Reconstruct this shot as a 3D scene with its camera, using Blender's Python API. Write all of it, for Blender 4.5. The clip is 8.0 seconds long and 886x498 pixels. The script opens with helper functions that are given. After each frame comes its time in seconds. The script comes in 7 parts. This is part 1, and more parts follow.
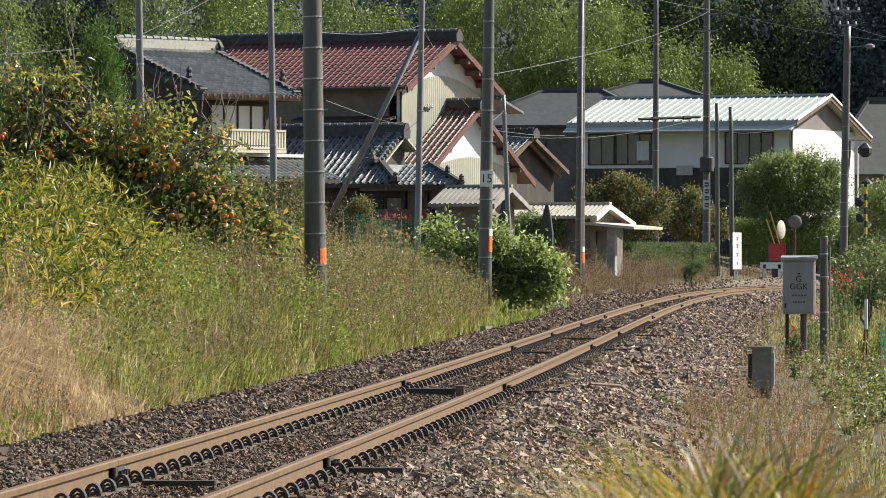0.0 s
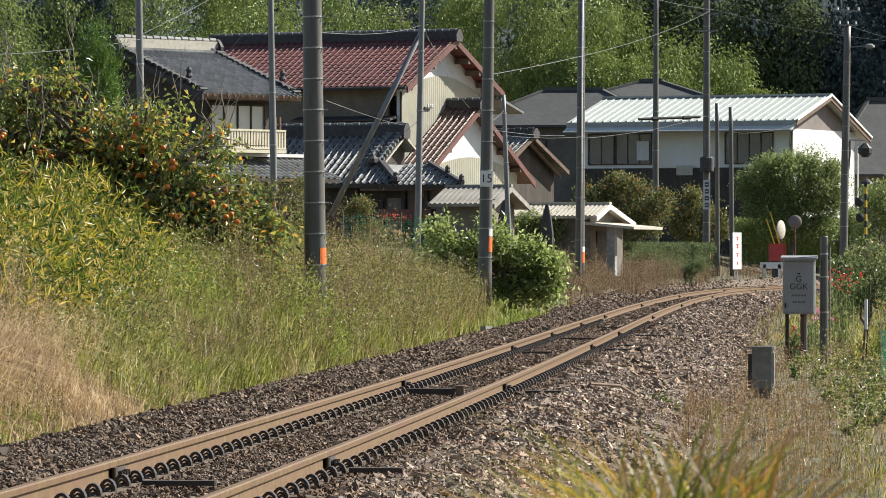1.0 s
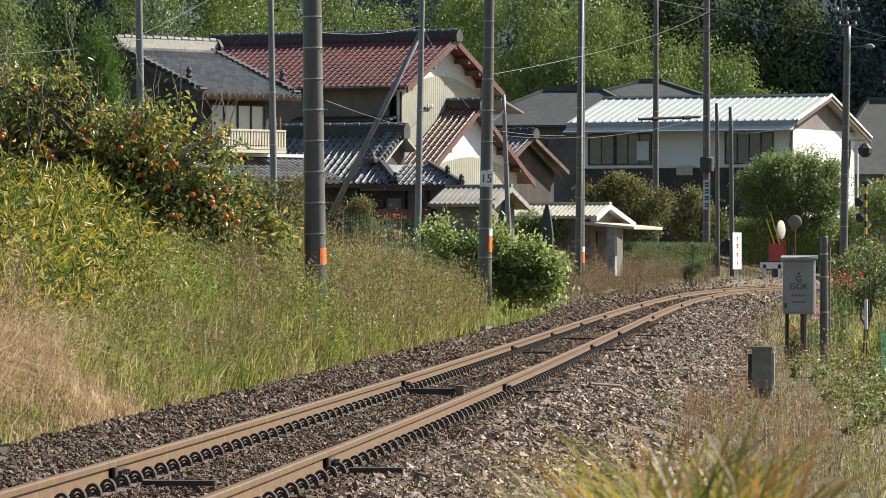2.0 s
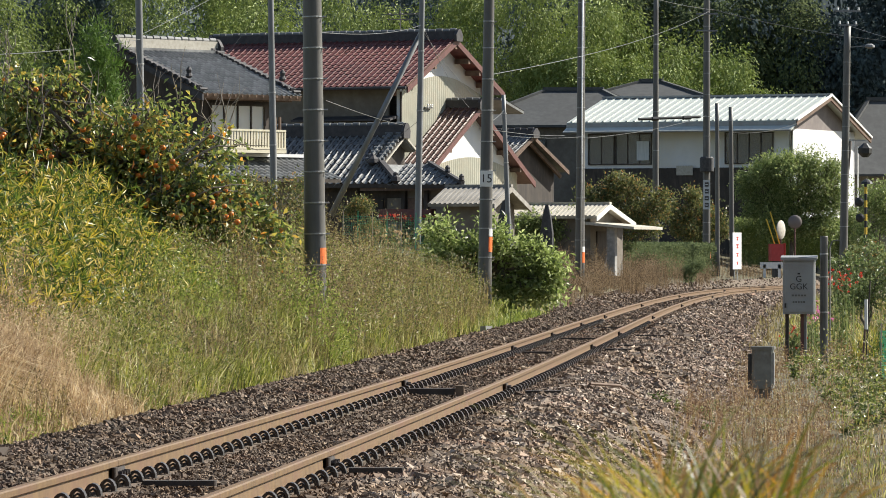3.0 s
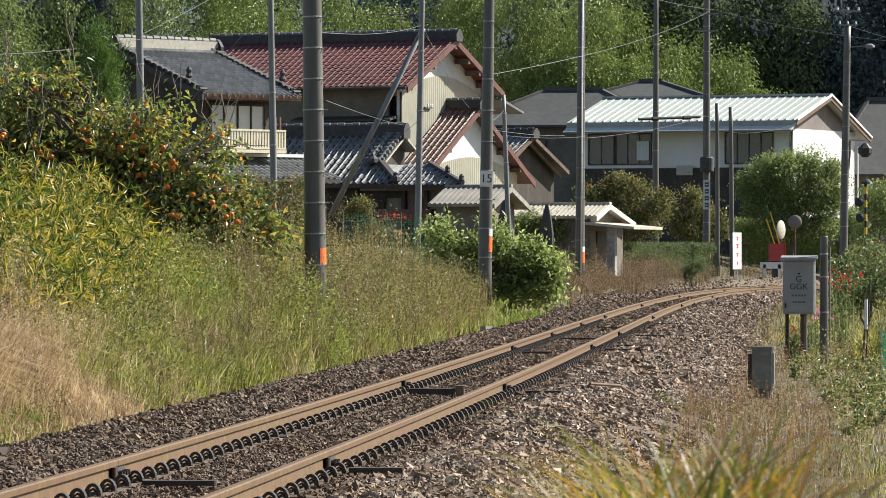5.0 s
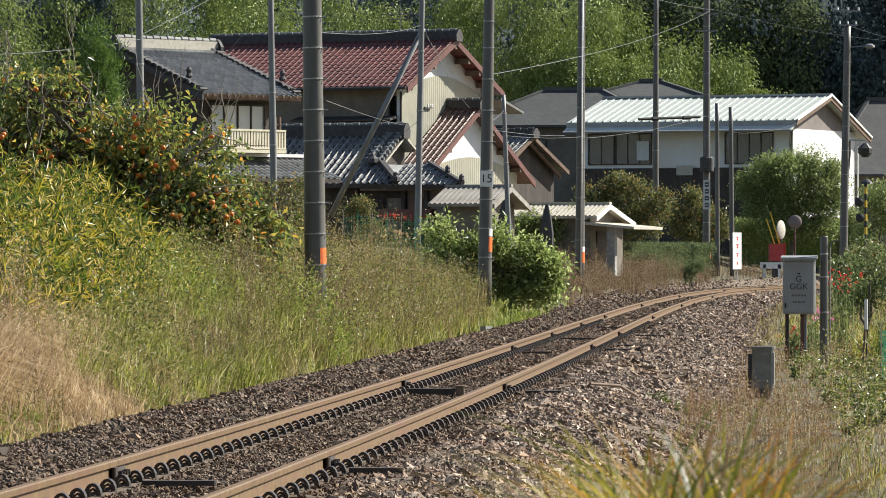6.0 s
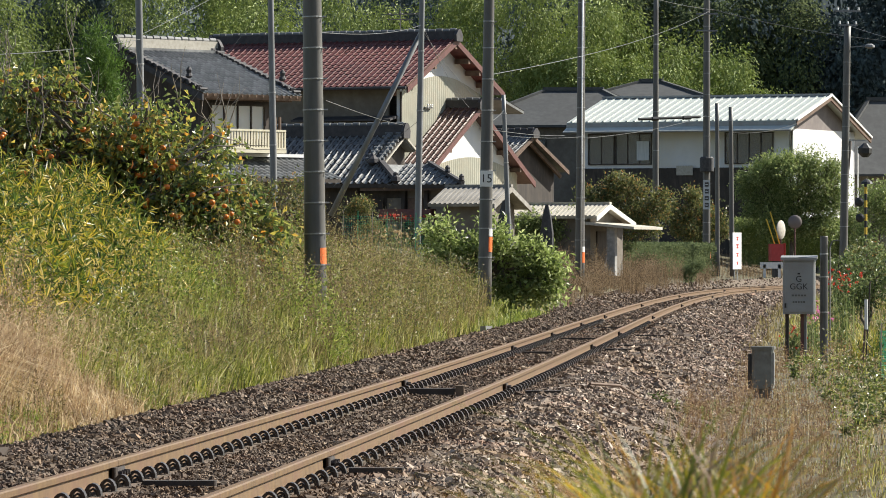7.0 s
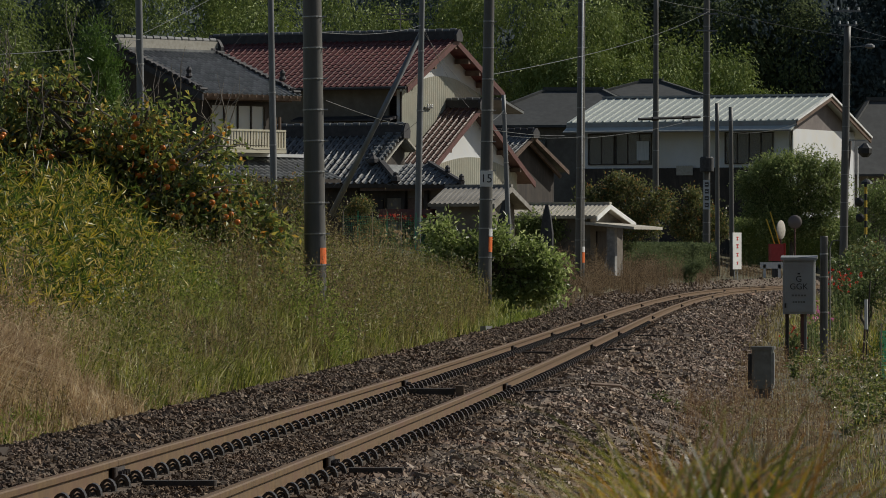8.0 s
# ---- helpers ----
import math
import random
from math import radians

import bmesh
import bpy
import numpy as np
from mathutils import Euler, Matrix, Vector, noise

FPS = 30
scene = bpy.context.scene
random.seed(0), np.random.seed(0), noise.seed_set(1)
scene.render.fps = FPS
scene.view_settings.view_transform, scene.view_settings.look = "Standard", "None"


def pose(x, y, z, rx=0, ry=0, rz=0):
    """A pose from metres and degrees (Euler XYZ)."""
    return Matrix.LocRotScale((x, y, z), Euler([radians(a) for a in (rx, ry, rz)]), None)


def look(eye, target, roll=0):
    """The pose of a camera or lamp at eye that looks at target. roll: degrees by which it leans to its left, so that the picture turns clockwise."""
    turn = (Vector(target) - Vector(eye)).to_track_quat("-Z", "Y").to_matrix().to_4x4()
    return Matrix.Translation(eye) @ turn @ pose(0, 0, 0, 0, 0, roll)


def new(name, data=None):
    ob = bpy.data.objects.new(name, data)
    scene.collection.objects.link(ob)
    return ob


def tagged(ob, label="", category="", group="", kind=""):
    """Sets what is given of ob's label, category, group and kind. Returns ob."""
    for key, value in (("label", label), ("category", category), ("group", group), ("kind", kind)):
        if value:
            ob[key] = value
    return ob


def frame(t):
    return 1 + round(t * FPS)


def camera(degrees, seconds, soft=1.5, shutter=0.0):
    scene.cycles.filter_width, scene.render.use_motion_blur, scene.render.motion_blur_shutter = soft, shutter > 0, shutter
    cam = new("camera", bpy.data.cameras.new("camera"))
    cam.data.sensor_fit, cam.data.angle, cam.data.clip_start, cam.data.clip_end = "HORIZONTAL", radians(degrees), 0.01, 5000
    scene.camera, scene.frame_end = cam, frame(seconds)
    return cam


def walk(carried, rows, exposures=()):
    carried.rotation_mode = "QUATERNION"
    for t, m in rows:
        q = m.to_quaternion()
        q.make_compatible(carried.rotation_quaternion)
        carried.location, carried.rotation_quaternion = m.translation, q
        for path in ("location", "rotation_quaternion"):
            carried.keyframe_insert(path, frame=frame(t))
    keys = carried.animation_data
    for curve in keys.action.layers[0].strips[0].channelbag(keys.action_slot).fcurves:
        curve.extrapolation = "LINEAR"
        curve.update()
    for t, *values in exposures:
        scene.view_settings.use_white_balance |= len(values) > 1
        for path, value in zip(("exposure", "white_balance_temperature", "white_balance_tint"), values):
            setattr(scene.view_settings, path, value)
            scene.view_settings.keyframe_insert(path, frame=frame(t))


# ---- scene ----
# ---------------------------------------------------------------- camera
cam = camera(9.638, 8.0, soft=0.8)
EYE = (0.0, 0.0, 1.345)
VIEW = look(EYE, (0.0, 100.0, 1.345 + 0.204))
walk(cam, [(0.0, VIEW), (8.0, VIEW)],
     exposures=[(0.0, 1.0), (7.5, 1.0), (7.7, 0.75), (7.8, 0.45), (7.9, 0.05), (8.0, -0.43)])
cam.data.dof.use_dof = True
cam.data.dof.focus_distance = 85.0
cam.data.dof.aperture_fstop = 30.0

# ---------------------------------------------------------------- sky and sun
SUN_DIR = Vector((0.91, 0.42, 0.0)).normalized()
SUN_EL = radians(39)
world = bpy.data.worlds.new("sky")
scene.world = world
world.use_nodes = True
wn = world.node_tree
sky = wn.nodes.new("ShaderNodeTexSky")
sky.sky_type = 'NISHITA'
sky.sun_disc = False
sky.sun_elevation = SUN_EL
sky.sun_rotation = math.atan2(SUN_DIR.x, SUN_DIR.y)
bg = wn.nodes["Background"]
bg.inputs["Strength"].default_value = 0.07
wn.links.new(sky.outputs[0], bg.inputs["Color"])
sun = new("sun", bpy.data.lights.new("sun", "SUN"))
sun.data.energy = 5.0
sun.data.angle = radians(0.5)
sun.data.color = (1.0, 0.955, 0.86)
sd = Vector((SUN_DIR.x * math.cos(SUN_EL), SUN_DIR.y * math.cos(SUN_EL), math.sin(SUN_EL)))
sun.matrix_world = look(sd * 200, (0, 0, 0))

# ---------------------------------------------------------------- materials


def nodes_of(name):
    m = bpy.data.materials.new(name)
    m.use_nodes = True
    t = m.node_tree
    return m, t, t.nodes["Principled BSDF"]


def ramp(t, fac, stops):
    r = t.nodes.new("ShaderNodeValToRGB")
    e = r.color_ramp.elements
    while len(e) < len(stops):
        e.new(0.5)
    for el, (p, c) in zip(e, stops):
        el.position, el.color = p, (*c, 1)
    t.links.new(fac, r.inputs[0])
    return r.outputs[0]


def noise_tex(t, scale, detail=4.0, rough=0.6, stretch=None):
    co = t.nodes.new("ShaderNodeTexCoord")
    n = t.nodes.new("ShaderNodeTexNoise")
    n.inputs["Scale"].default_value, n.inputs["Detail"].default_value, n.inputs["Roughness"].default_value = scale, detail, rough
    if stretch:
        mp = t.nodes.new("ShaderNodeMapping")
        mp.inputs["Scale"].default_value = stretch
        t.links.new(co.outputs["Object"], mp.inputs["Vector"])
        t.links.new(mp.outputs[0], n.inputs["Vector"])
    else:
        t.links.new(co.outputs["Object"], n.inputs["Vector"])
    return n.outputs["Fac"]


def mixc(t, fac, a, b, mode='MIX'):
    m = t.nodes.new("ShaderNodeMix")
    m.data_type, m.blend_type = 'RGBA', mode
    for s, v in ((0, fac), (6, a), (7, b)):
        if hasattr(v, "is_linked"):
            t.links.new(v, m.inputs[s])
        else:
            m.inputs[s].default_value = v if s == 0 else (*v, 1)
    return m.outputs[2]


def bump(t, bsdf, height, strength, dist):
    b = t.nodes.new("ShaderNodeBump")
    b.inputs["Strength"].default_value, b.inputs["Distance"].default_value = strength, dist
    t.links.new(height, b.inputs["Height"])
    t.links.new(b.outputs[0], bsdf.inputs["Normal"])


def surface(name, a, b, scale=6.0, rough=0.7, metal=0.0, stain=None, stain_scale=0.8, relief=0.3, dist=0.01, vary=0.0, stretch=None, spec=0.5):
    """Two colours mottled at a fine scale, a broad stain, fine relief, and a change from object to object."""
    m, t, p = nodes_of(name)
    n = noise_tex(t, scale, stretch=stretch)
    col = ramp(t, n, [(0.32, a), (0.68, b)])
    if stain:
        s = ramp(t, noise_tex(t, stain_scale, 6.0, 0.7), [(0.45, (0, 0, 0)), (0.72, (1, 1, 1))])
        col = mixc(t, s, col, stain)
    if vary:
        oi = t.nodes.new("ShaderNodeObjectInfo")
        v = ramp(t, oi.outputs["Random"], [(0.0, (1 - vary,) * 3), (1.0, (1 + vary,) * 3)])
        col = mixc(t, 1.0, col, v, 'MULTIPLY')
    t.links.new(col, p.inputs["Base Color"])
    p.inputs["Roughness"].default_value, p.inputs["Metallic"].default_value = rough, metal
    p.inputs["Specular IOR Level"].default_value = spec
    if relief:
        bump(t, p, n, relief, dist)
    return m


def foliage(name, stops, patch=None, patch_scale=0.5, patch_at=(0.45, 0.6), gloss=0.45, through_light=0.45, spec=0.4):
    """Leaves and blades: a colour for each island, broad patches of another colour, light that shines through."""
    m, t, p = nodes_of(name)
    g = t.nodes.new("ShaderNodeNewGeometry")
    col = ramp(t, g.outputs["Random Per Island"], stops)
    if patch:
        f = ramp(t, noise_tex(t, patch_scale, 3.0, 0.55), [(patch_at[0], (0, 0, 0)), (patch_at[1], (1, 1, 1))])
        col2 = ramp(t, g.outputs["Random Per Island"], patch)
        col = mixc(t, f, col, col2)
    t.links.new(col, p.inputs["Base Color"])
    p.inputs["Roughness"].default_value = gloss
    p.inputs["Specular IOR Level"].default_value = spec
    tr = t.nodes.new("ShaderNodeBsdfTranslucent")
    t.links.new(col, tr.inputs["Color"])
    mx = t.nodes.new("ShaderNodeMixShader")
    mx.inputs[0].default_value = through_light
    t.links.new(p.outputs[0], mx.inputs[1])
    t.links.new(tr.outputs[0], mx.inputs[2])
    t.links.new(mx.outputs[0], t.nodes["Material Output"].inputs["Surface"])
    return m


def islands(name, stops, rough=0.85, relief_scale=60.0):
    """Stones: a colour for each island and a fine grain."""
    m, t, p = nodes_of(name)
    g = t.nodes.new("ShaderNodeNewGeometry")
    col = ramp(t, g.outputs["Random Per Island"], stops)
    n = noise_tex(t, relief_scale)
    col = mixc(t, 0.5, col, ramp(t, n, [(0.3, (0.55, 0.55, 0.55)), (0.7, (1, 1, 1))]), 'MULTIPLY')
    dust = ramp(t, noise_tex(t, 0.55, 5.0, 0.65), [(0.4, (1.0, 0.86, 0.70)), (0.52, (0.97, 0.97, 0.97)), (0.66, (1.32, 1.08, 0.94))])
    col = mixc(t, 1.0, col, dust, 'MULTIPLY')
    t.links.new(col, p.inputs["Base Color"])
    p.inputs["Roughness"].default_value = rough
    return m


M = {}
M["rail"] = surface("rusty_rail_steel", (0.094, 0.053, 0.019), (0.154, 0.092, 0.035), 9, 0.66, 0.0, (0.125, 0.060, 0.032), 1.2, 0.25, 0.004)
M["clip"] = surface("dark_spring_steel", (0.03, 0.026, 0.024), (0.07, 0.058, 0.05), 30, 0.45, 0.3)
M["plate"] = surface("dark_joint_steel", (0.02, 0.017, 0.015), (0.055, 0.035, 0.025), 20, 0.6, 0.2)
M["sleeper"] = surface("weathered_concrete_sleeper", (0.20, 0.17, 0.145), (0.33, 0.29, 0.25), 14, 0.9, 0, (0.13, 0.09, 0.07), 2)
M["timber"] = surface("old_timber", (0.14, 0.095, 0.06), (0.26, 0.19, 0.12), 12, 0.85, 0, (0.08, 0.055, 0.04), 2, 0.4, 0.01)
STONE = [(0.0, (0.086, 0.062, 0.044)), (0.3, (0.147, 0.109, 0.079)), (0.6, (0.212, 0.160, 0.119)), (0.85, (0.302, 0.236, 0.18)), (1.0, (0.52, 0.44, 0.355))]
M["stone"] = islands("crushed_ballast_stone", STONE)
M["stone_rusty"] = islands("rust_dusted_ballast_stone", [(p, (c[0] * .61, c[1] * .565, c[2] * .505)) for p, c in STONE])
M["weed_russet"] = foliage("russet_dry_weeds", [(0.0, (0.07, 0.036, 0.022)), (0.5, (0.225, 0.13, 0.066)), (0.88, (0.42, 0.29, 0.15)), (1.0, (0.70, 0.62, 0.44))], gloss=0.42, through_light=0.42)
M["soil"] = surface("ballast_fines", (0.085, 0.062, 0.045), (0.16, 0.118, 0.087), 22, 0.95, 0, (0.12, 0.095, 0.06), 0.3, 0.8, 0.04)
M["earth"] = surface("grassy_earth", (0.05, 0.05, 0.022), (0.12, 0.10, 0.05), 4, 0.95, 0, (0.09, 0.07, 0.045), 0.4, 0.8, 0.05)
# slope colour lightened towards blue-grey, distance haze painted in
M["forest_floor"] = surface("haze_tinted_forest_slope", (0.06, 0.08, 0.082), (0.09, 0.112, 0.112), 0.3, 0.95, 0, None, 1, 0)
M["pole"] = surface("grey_spun_concrete", (0.078, 0.076, 0.069), (0.128, 0.124, 0.113), 9, 0.5, 0, (0.10, 0.09, 0.075), 0.9, 0.15, 0.004, 0, (1, 1, 0.15))
M["pole_steel"] = surface("galvanised_grey_steel", (0.15, 0.157, 0.16), (0.23, 0.238, 0.24), 8, 0.55, 0.25, (0.15, 0.145, 0.14), 0.8, 0.1, 0.003, 0, (1, 1, 0.15))
M["band"] = surface("zinc_band", (0.28, 0.28, 0.27), (0.40, 0.40, 0.385), 20, 0.45, 0.6)
M["orange"] = surface("orange_reflective_tape", (0.75, 0.13, 0.02), (0.85, 0.20, 0.04), 20, 0.5)
M["white"] = surface("white_enamel", (0.72, 0.72, 0.69), (0.82, 0.82, 0.79), 6, 0.45, 0, (0.62, 0.60, 0.55), 1.5, 0.1)
M["black"] = surface("black_paint_and_room_dark", (0.012, 0.012, 0.012), (0.03, 0.03, 0.03), 9, 0.5)
M["wire"] = surface("dull_cable", (0.10, 0.10, 0.10), (0.18, 0.18, 0.18), 6, 0.5, 0.2, None, 1, 0)
M["wire_light"] = surface("bright_stranded_cable", (0.13, 0.13, 0.125), (0.19, 0.19, 0.18), 6, 0.5, 0.3, None, 1, 0)
M["box_grey"] = surface("grey_painted_cabinet_steel", (0.25, 0.26, 0.255), (0.32, 0.33, 0.325), 5, 0.5, 0.1, (0.22, 0.20, 0.18), 2.5, 0.1)
M["box_dark"] = surface("weathered_dark_grey_steel", (0.15, 0.155, 0.135), (0.22, 0.225, 0.20), 7, 0.5, 0.1, (0.10, 0.08, 0.06), 3, 0.1)
M["tile_red"] = surface("red_brown_glazed_tile", (0.085, 0.026, 0.021), (0.135, 0.043, 0.034), 3, 0.5, 0, (0.10, 0.025, 0.022), 0.7, 0.1, 0.004, 0.22)
M["tile_brown"] = surface("brown_glazed_tile", (0.085, 0.042, 0.032), (0.14, 0.075, 0.058), 3, 0.5, 0, (0.09, 0.05, 0.045), 0.7, 0.1, 0.004, 0.22)
M["tile_grey"] = surface("smoked_grey_tile", (0.13, 0.133, 0.13), (0.22, 0.225, 0.218), 3, 0.6, 0.0, (0.06, 0.06, 0.062), 0.6, 0.1, 0.004, 0.25)
M["tile_dark"] = surface("dark_ridge_tile", (0.03, 0.028, 0.03), (0.06, 0.055, 0.055), 5, 0.72)
M["mortar"] = surface("pale_ridge_plaster", (0.36, 0.33, 0.27), (0.48, 0.45, 0.38), 8, 0.8)
M["plaster"] = surface("white_lime_plaster", (0.60, 0.61, 0.61), (0.68, 0.69, 0.69), 2, 0.85, 0, (0.60, 0.57, 0.50), 0.5, 0.15)
M["beige_sheet"] = surface("beige_corrugated_sheet", (0.29, 0.285, 0.22), (0.36, 0.355, 0.28), 1.5, 0.55, 0, (0.38, 0.33, 0.24), 0.6, 0.1)
M["wood_dark"] = surface("dark_weathered_timber", (0.035, 0.028, 0.022), (0.08, 0.062, 0.048), 5, 0.8, 0, (0.03, 0.025, 0.02), 1, 0.3, 0.006, 0, (1, 1, 0.2))
M["wood_brown"] = surface("brown_stained_timber", (0.10, 0.06, 0.04), (0.18, 0.115, 0.075), 5, 0.75, 0, (0.07, 0.045, 0.03), 1, 0.3, 0.006)
M["red_paint"] = surface("dull_red_barge_paint", (0.09, 0.032, 0.026), (0.14, 0.055, 0.045), 4, 0.55)
M["brown_siding"] = surface("brown_grey_siding", (0.15, 0.125, 0.115), (0.20, 0.17, 0.155), 2, 0.7, 0, (0.13, 0.11, 0.10), 0.6)
M["clay_wall"] = surface("ochre_grey_clay_wall", (0.15, 0.13, 0.10), (0.21, 0.185, 0.15), 3, 0.9, 0, (0.12, 0.10, 0.08), 0.7)
M["roof_white"] = surface("pale_green_white_roof_sheet", (0.37, 0.40, 0.365), (0.46, 0.49, 0.45), 1.2, 0.42, 0.0, (0.46, 0.48, 0.43), 0.35, 0.08)
M["roof_old"] = surface("lichened_slate_board", (0.22, 0.205, 0.18), (0.33, 0.31, 0.275), 4, 0.85, 0, (0.17, 0.155, 0.13), 0.8)
M["roof_slate"] = surface("dark_grey_slate_roof", (0.046, 0.048, 0.046), (0.072, 0.074, 0.070), 3, 0.7, 0, (0.04, 0.04, 0.038), 0.4)
M["curtain"] = surface("pale_curtain", (0.46, 0.49, 0.50), (0.62, 0.65, 0.66), 4, 0.9, 0, None, 1, 0, 0.01, 0, (6, 6, 0.3))
M["cream"] = surface("cream_painted_slat", (0.55, 0.50, 0.36), (0.66, 0.61, 0.46), 5, 0.65)
M["bark"] = surface("grey_brown_bark", (0.07, 0.055, 0.042), (0.16, 0.13, 0.10), 18, 0.9, 0, (0.05, 0.04, 0.03), 2, 0.6, 0.01)
M["twig"] = surface("pale_twig_bark", (0.22, 0.18, 0.145), (0.38, 0.33, 0.27), 12, 0.85)
M["fruit"] = surface("ripe_persimmon_skin", (0.62, 0.16, 0.015), (0.78, 0.26, 0.03), 12, 0.35, 0, (0.45, 0.08, 0.01), 4, 0)
M["red"] = surface("red_paint_sheet", (0.35, 0.03, 0.03), (0.45, 0.05, 0.045), 4, 0.5)
M["red_ink"] = surface("red_sign_ink", (0.6, 0.05, 0.04), (0.65, 0.07, 0.05), 9, 0.6)
M["yellow"] = surface("yellow_paint", (0.62, 0.40, 0.03), (0.70, 0.48, 0.06), 6, 0.5)
M["stone_dark"] = surface("dark_carved_stone", (0.03, 0.03, 0.032), (0.07, 0.07, 0.07), 8, 0.75)
M["stone_pale"] = surface("pale_cut_stone", (0.24, 0.235, 0.22), (0.36, 0.35, 0.33), 7, 0.85, 0, (0.16, 0.155, 0.14), 1.2)


def glass_of(name, tint, rough):
    m, t, p = nodes_of(name)
    p.inputs["Base Color"].default_value = (*tint, 1)
    p.inputs["Roughness"].default_value = rough
    p.inputs["Transmission Weight"].default_value = 0.6
    p.inputs["IOR"].default_value = 1.45
    return m


M["glass"] = glass_of("window_glass", (0.22, 0.24, 0.255), 0.05)
M["glass_clear"] = glass_of("clear_window_glass", (0.78, 0.82, 0.84), 0.05)

# leaves and grasses
M["persimmon"] = foliage("persimmon_leaves", [(0.0, (0.05, 0.085, 0.024)), (0.35, (0.15, 0.20, 0.045)), (0.70, (0.31, 0.34, 0.085)), (0.9, (0.52, 0.42, 0.08)), (1.0, (0.54, 0.20, 0.03))], gloss=0.32, through_light=0.50, spec=0.9)
M["sasa"] = foliage("dwarf_bamboo_leaves", [(0.0, (0.022, 0.044, 0.010)), (0.36, (0.085, 0.14, 0.022)), (0.58, (0.22, 0.26, 0.035)), (0.82, (0.54, 0.41, 0.045)), (1.0, (0.72, 0.57, 0.22))], gloss=0.42, through_light=0.45)
M["grass"] = foliage("bank_grass", [(0.0, (0.04, 0.06, 0.012)), (0.45, (0.19, 0.225, 0.035)), (0.8, (0.40, 0.395, 0.08)), (1.0, (0.62, 0.57, 0.30))],
                     [(0.0, (0.06, 0.038, 0.022)), (0.5, (0.23, 0.155, 0.075)), (1.0, (0.52, 0.40, 0.22))], 0.42, (0.50, 0.64))
M["fresh"] = foliage("fresh_green_grass", [(0.0, (0.05, 0.09, 0.014)), (0.5, (0.22, 0.28, 0.042)), (1.0, (0.46, 0.48, 0.13))], gloss=0.4, through_light=0.45)
M["straw"] = foliage("dry_straw", [(0.0, (0.20, 0.125, 0.062)), (0.5, (0.48, 0.34, 0.178)), (1.0, (0.80, 0.66, 0.43))],
                     [(0.0, (0.13, 0.08, 0.05)), (1.0, (0.34, 0.23, 0.14))], 0.8, (0.5, 0.7), gloss=0.55)
M["weed_green"] = foliage("olive_weed_leaves", [(0.0, (0.03, 0.042, 0.012)), (0.40, (0.14, 0.17, 0.034)), (0.72, (0.40, 0.40, 0.10)), (0.88, (0.22, 0.125, 0.055)), (1.0, (0.66, 0.60, 0.40))], gloss=0.4, through_light=0.42, spec=0.5)
M["weed_brown"] = foliage("dry_brown_weeds", [(0.0, (0.055, 0.036, 0.018)), (0.5, (0.195, 0.145, 0.055)), (0.9, (0.42, 0.34, 0.14)), (1.0, (0.60, 0.52, 0.34))],
                          [(0.0, (0.06, 0.075, 0.018)), (0.7, (0.26, 0.25, 0.065)), (1.0, (0.5, 0.46, 0.22))], 0.7, (0.55, 0.75), gloss=0.5)
M["fore_grass"] = foliage("tall_autumn_grass", [(0.0, (0.030, 0.036, 0.009)), (0.22, (0.135, 0.16, 0.018)), (0.40, (0.42, 0.34, 0.028)), (0.62, (0.47, 0.22, 0.026)), (0.82, (0.12, 0.055, 0.022)), (0.94, (0.30, 0.20, 0.10)), (1.0, (0.44, 0.35, 0.22))], gloss=0.45, through_light=0.46, spec=0.4)
M["bush"] = foliage("glossy_bush_leaves", [(0.0, (0.06, 0.095, 0.03)), (0.5, (0.15, 0.20, 0.065)), (1.0, (0.32, 0.36, 0.16))], gloss=0.4, through_light=0.42, spec=0.5)
M["herb"] = foliage("low_herb_leaves", [(0.0, (0.028, 0.045, 0.012)), (0.5, (0.11, 0.155, 0.03)), (0.8, (0.28, 0.32, 0.08)), (1.0, (0.62, 0.58, 0.36))], gloss=0.32, through_light=0.42, spec=0.7)
M["shrub"] = foliage("broad_shrub_leaves", [(0.0, (0.10, 0.14, 0.035)), (0.5, (0.27, 0.335, 0.10)), (1.0, (0.48, 0.52, 0.23))], gloss=0.36, through_light=0.58, spec=0.5)
M["weed_dark"] = foliage("withered_dark_weeds", [(0.0, (0.045, 0.032, 0.022)), (0.5, (0.185, 0.128, 0.072)), (1.0, (0.36, 0.27, 0.17))], gloss=0.6, through_light=0.42, spec=0.2)
M["tree_green"] = foliage("garden_tree_leaves", [(0.0, (0.10, 0.145, 0.045)), (0.6, (0.235, 0.295, 0.095)), (1.0, (0.45, 0.49, 0.20))], gloss=0.42, through_light=0.46, spec=0.5)
M["tree_autumn"] = foliage("autumn_tree_leaves", [(0.0, (0.058, 0.076, 0.024)), (0.55, (0.155, 0.175, 0.058)), (0.88, (0.31, 0.285, 0.10)), (1.0, (0.42, 0.19, 0.055))], gloss=0.4, through_light=0.42, spec=0.5)
M["bamboo"] = foliage("bamboo_plumes", [(0.0, (0.15, 0.20, 0.050)), (0.5, (0.225, 0.285, 0.070)), (1.0, (0.33, 0.375, 0.11))], gloss=0.6, through_light=0.16)
# needles lifted to blue-grey; the haze over the far wood is in this colour
M["cedar"] = foliage("haze_tinted_cedar_needles", [(0.0, (0.084, 0.110, 0.108)), (1.0, (0.108, 0.138, 0.132))], gloss=0.9, through_light=0.35, spec=0.0)
M["hill_leaves"] = foliage("hillside_tree_leaves", [(0.0, (0.085, 0.115, 0.058)), (1.0, (0.20, 0.235, 0.105))], gloss=0.7, through_light=0.4, spec=0.1)
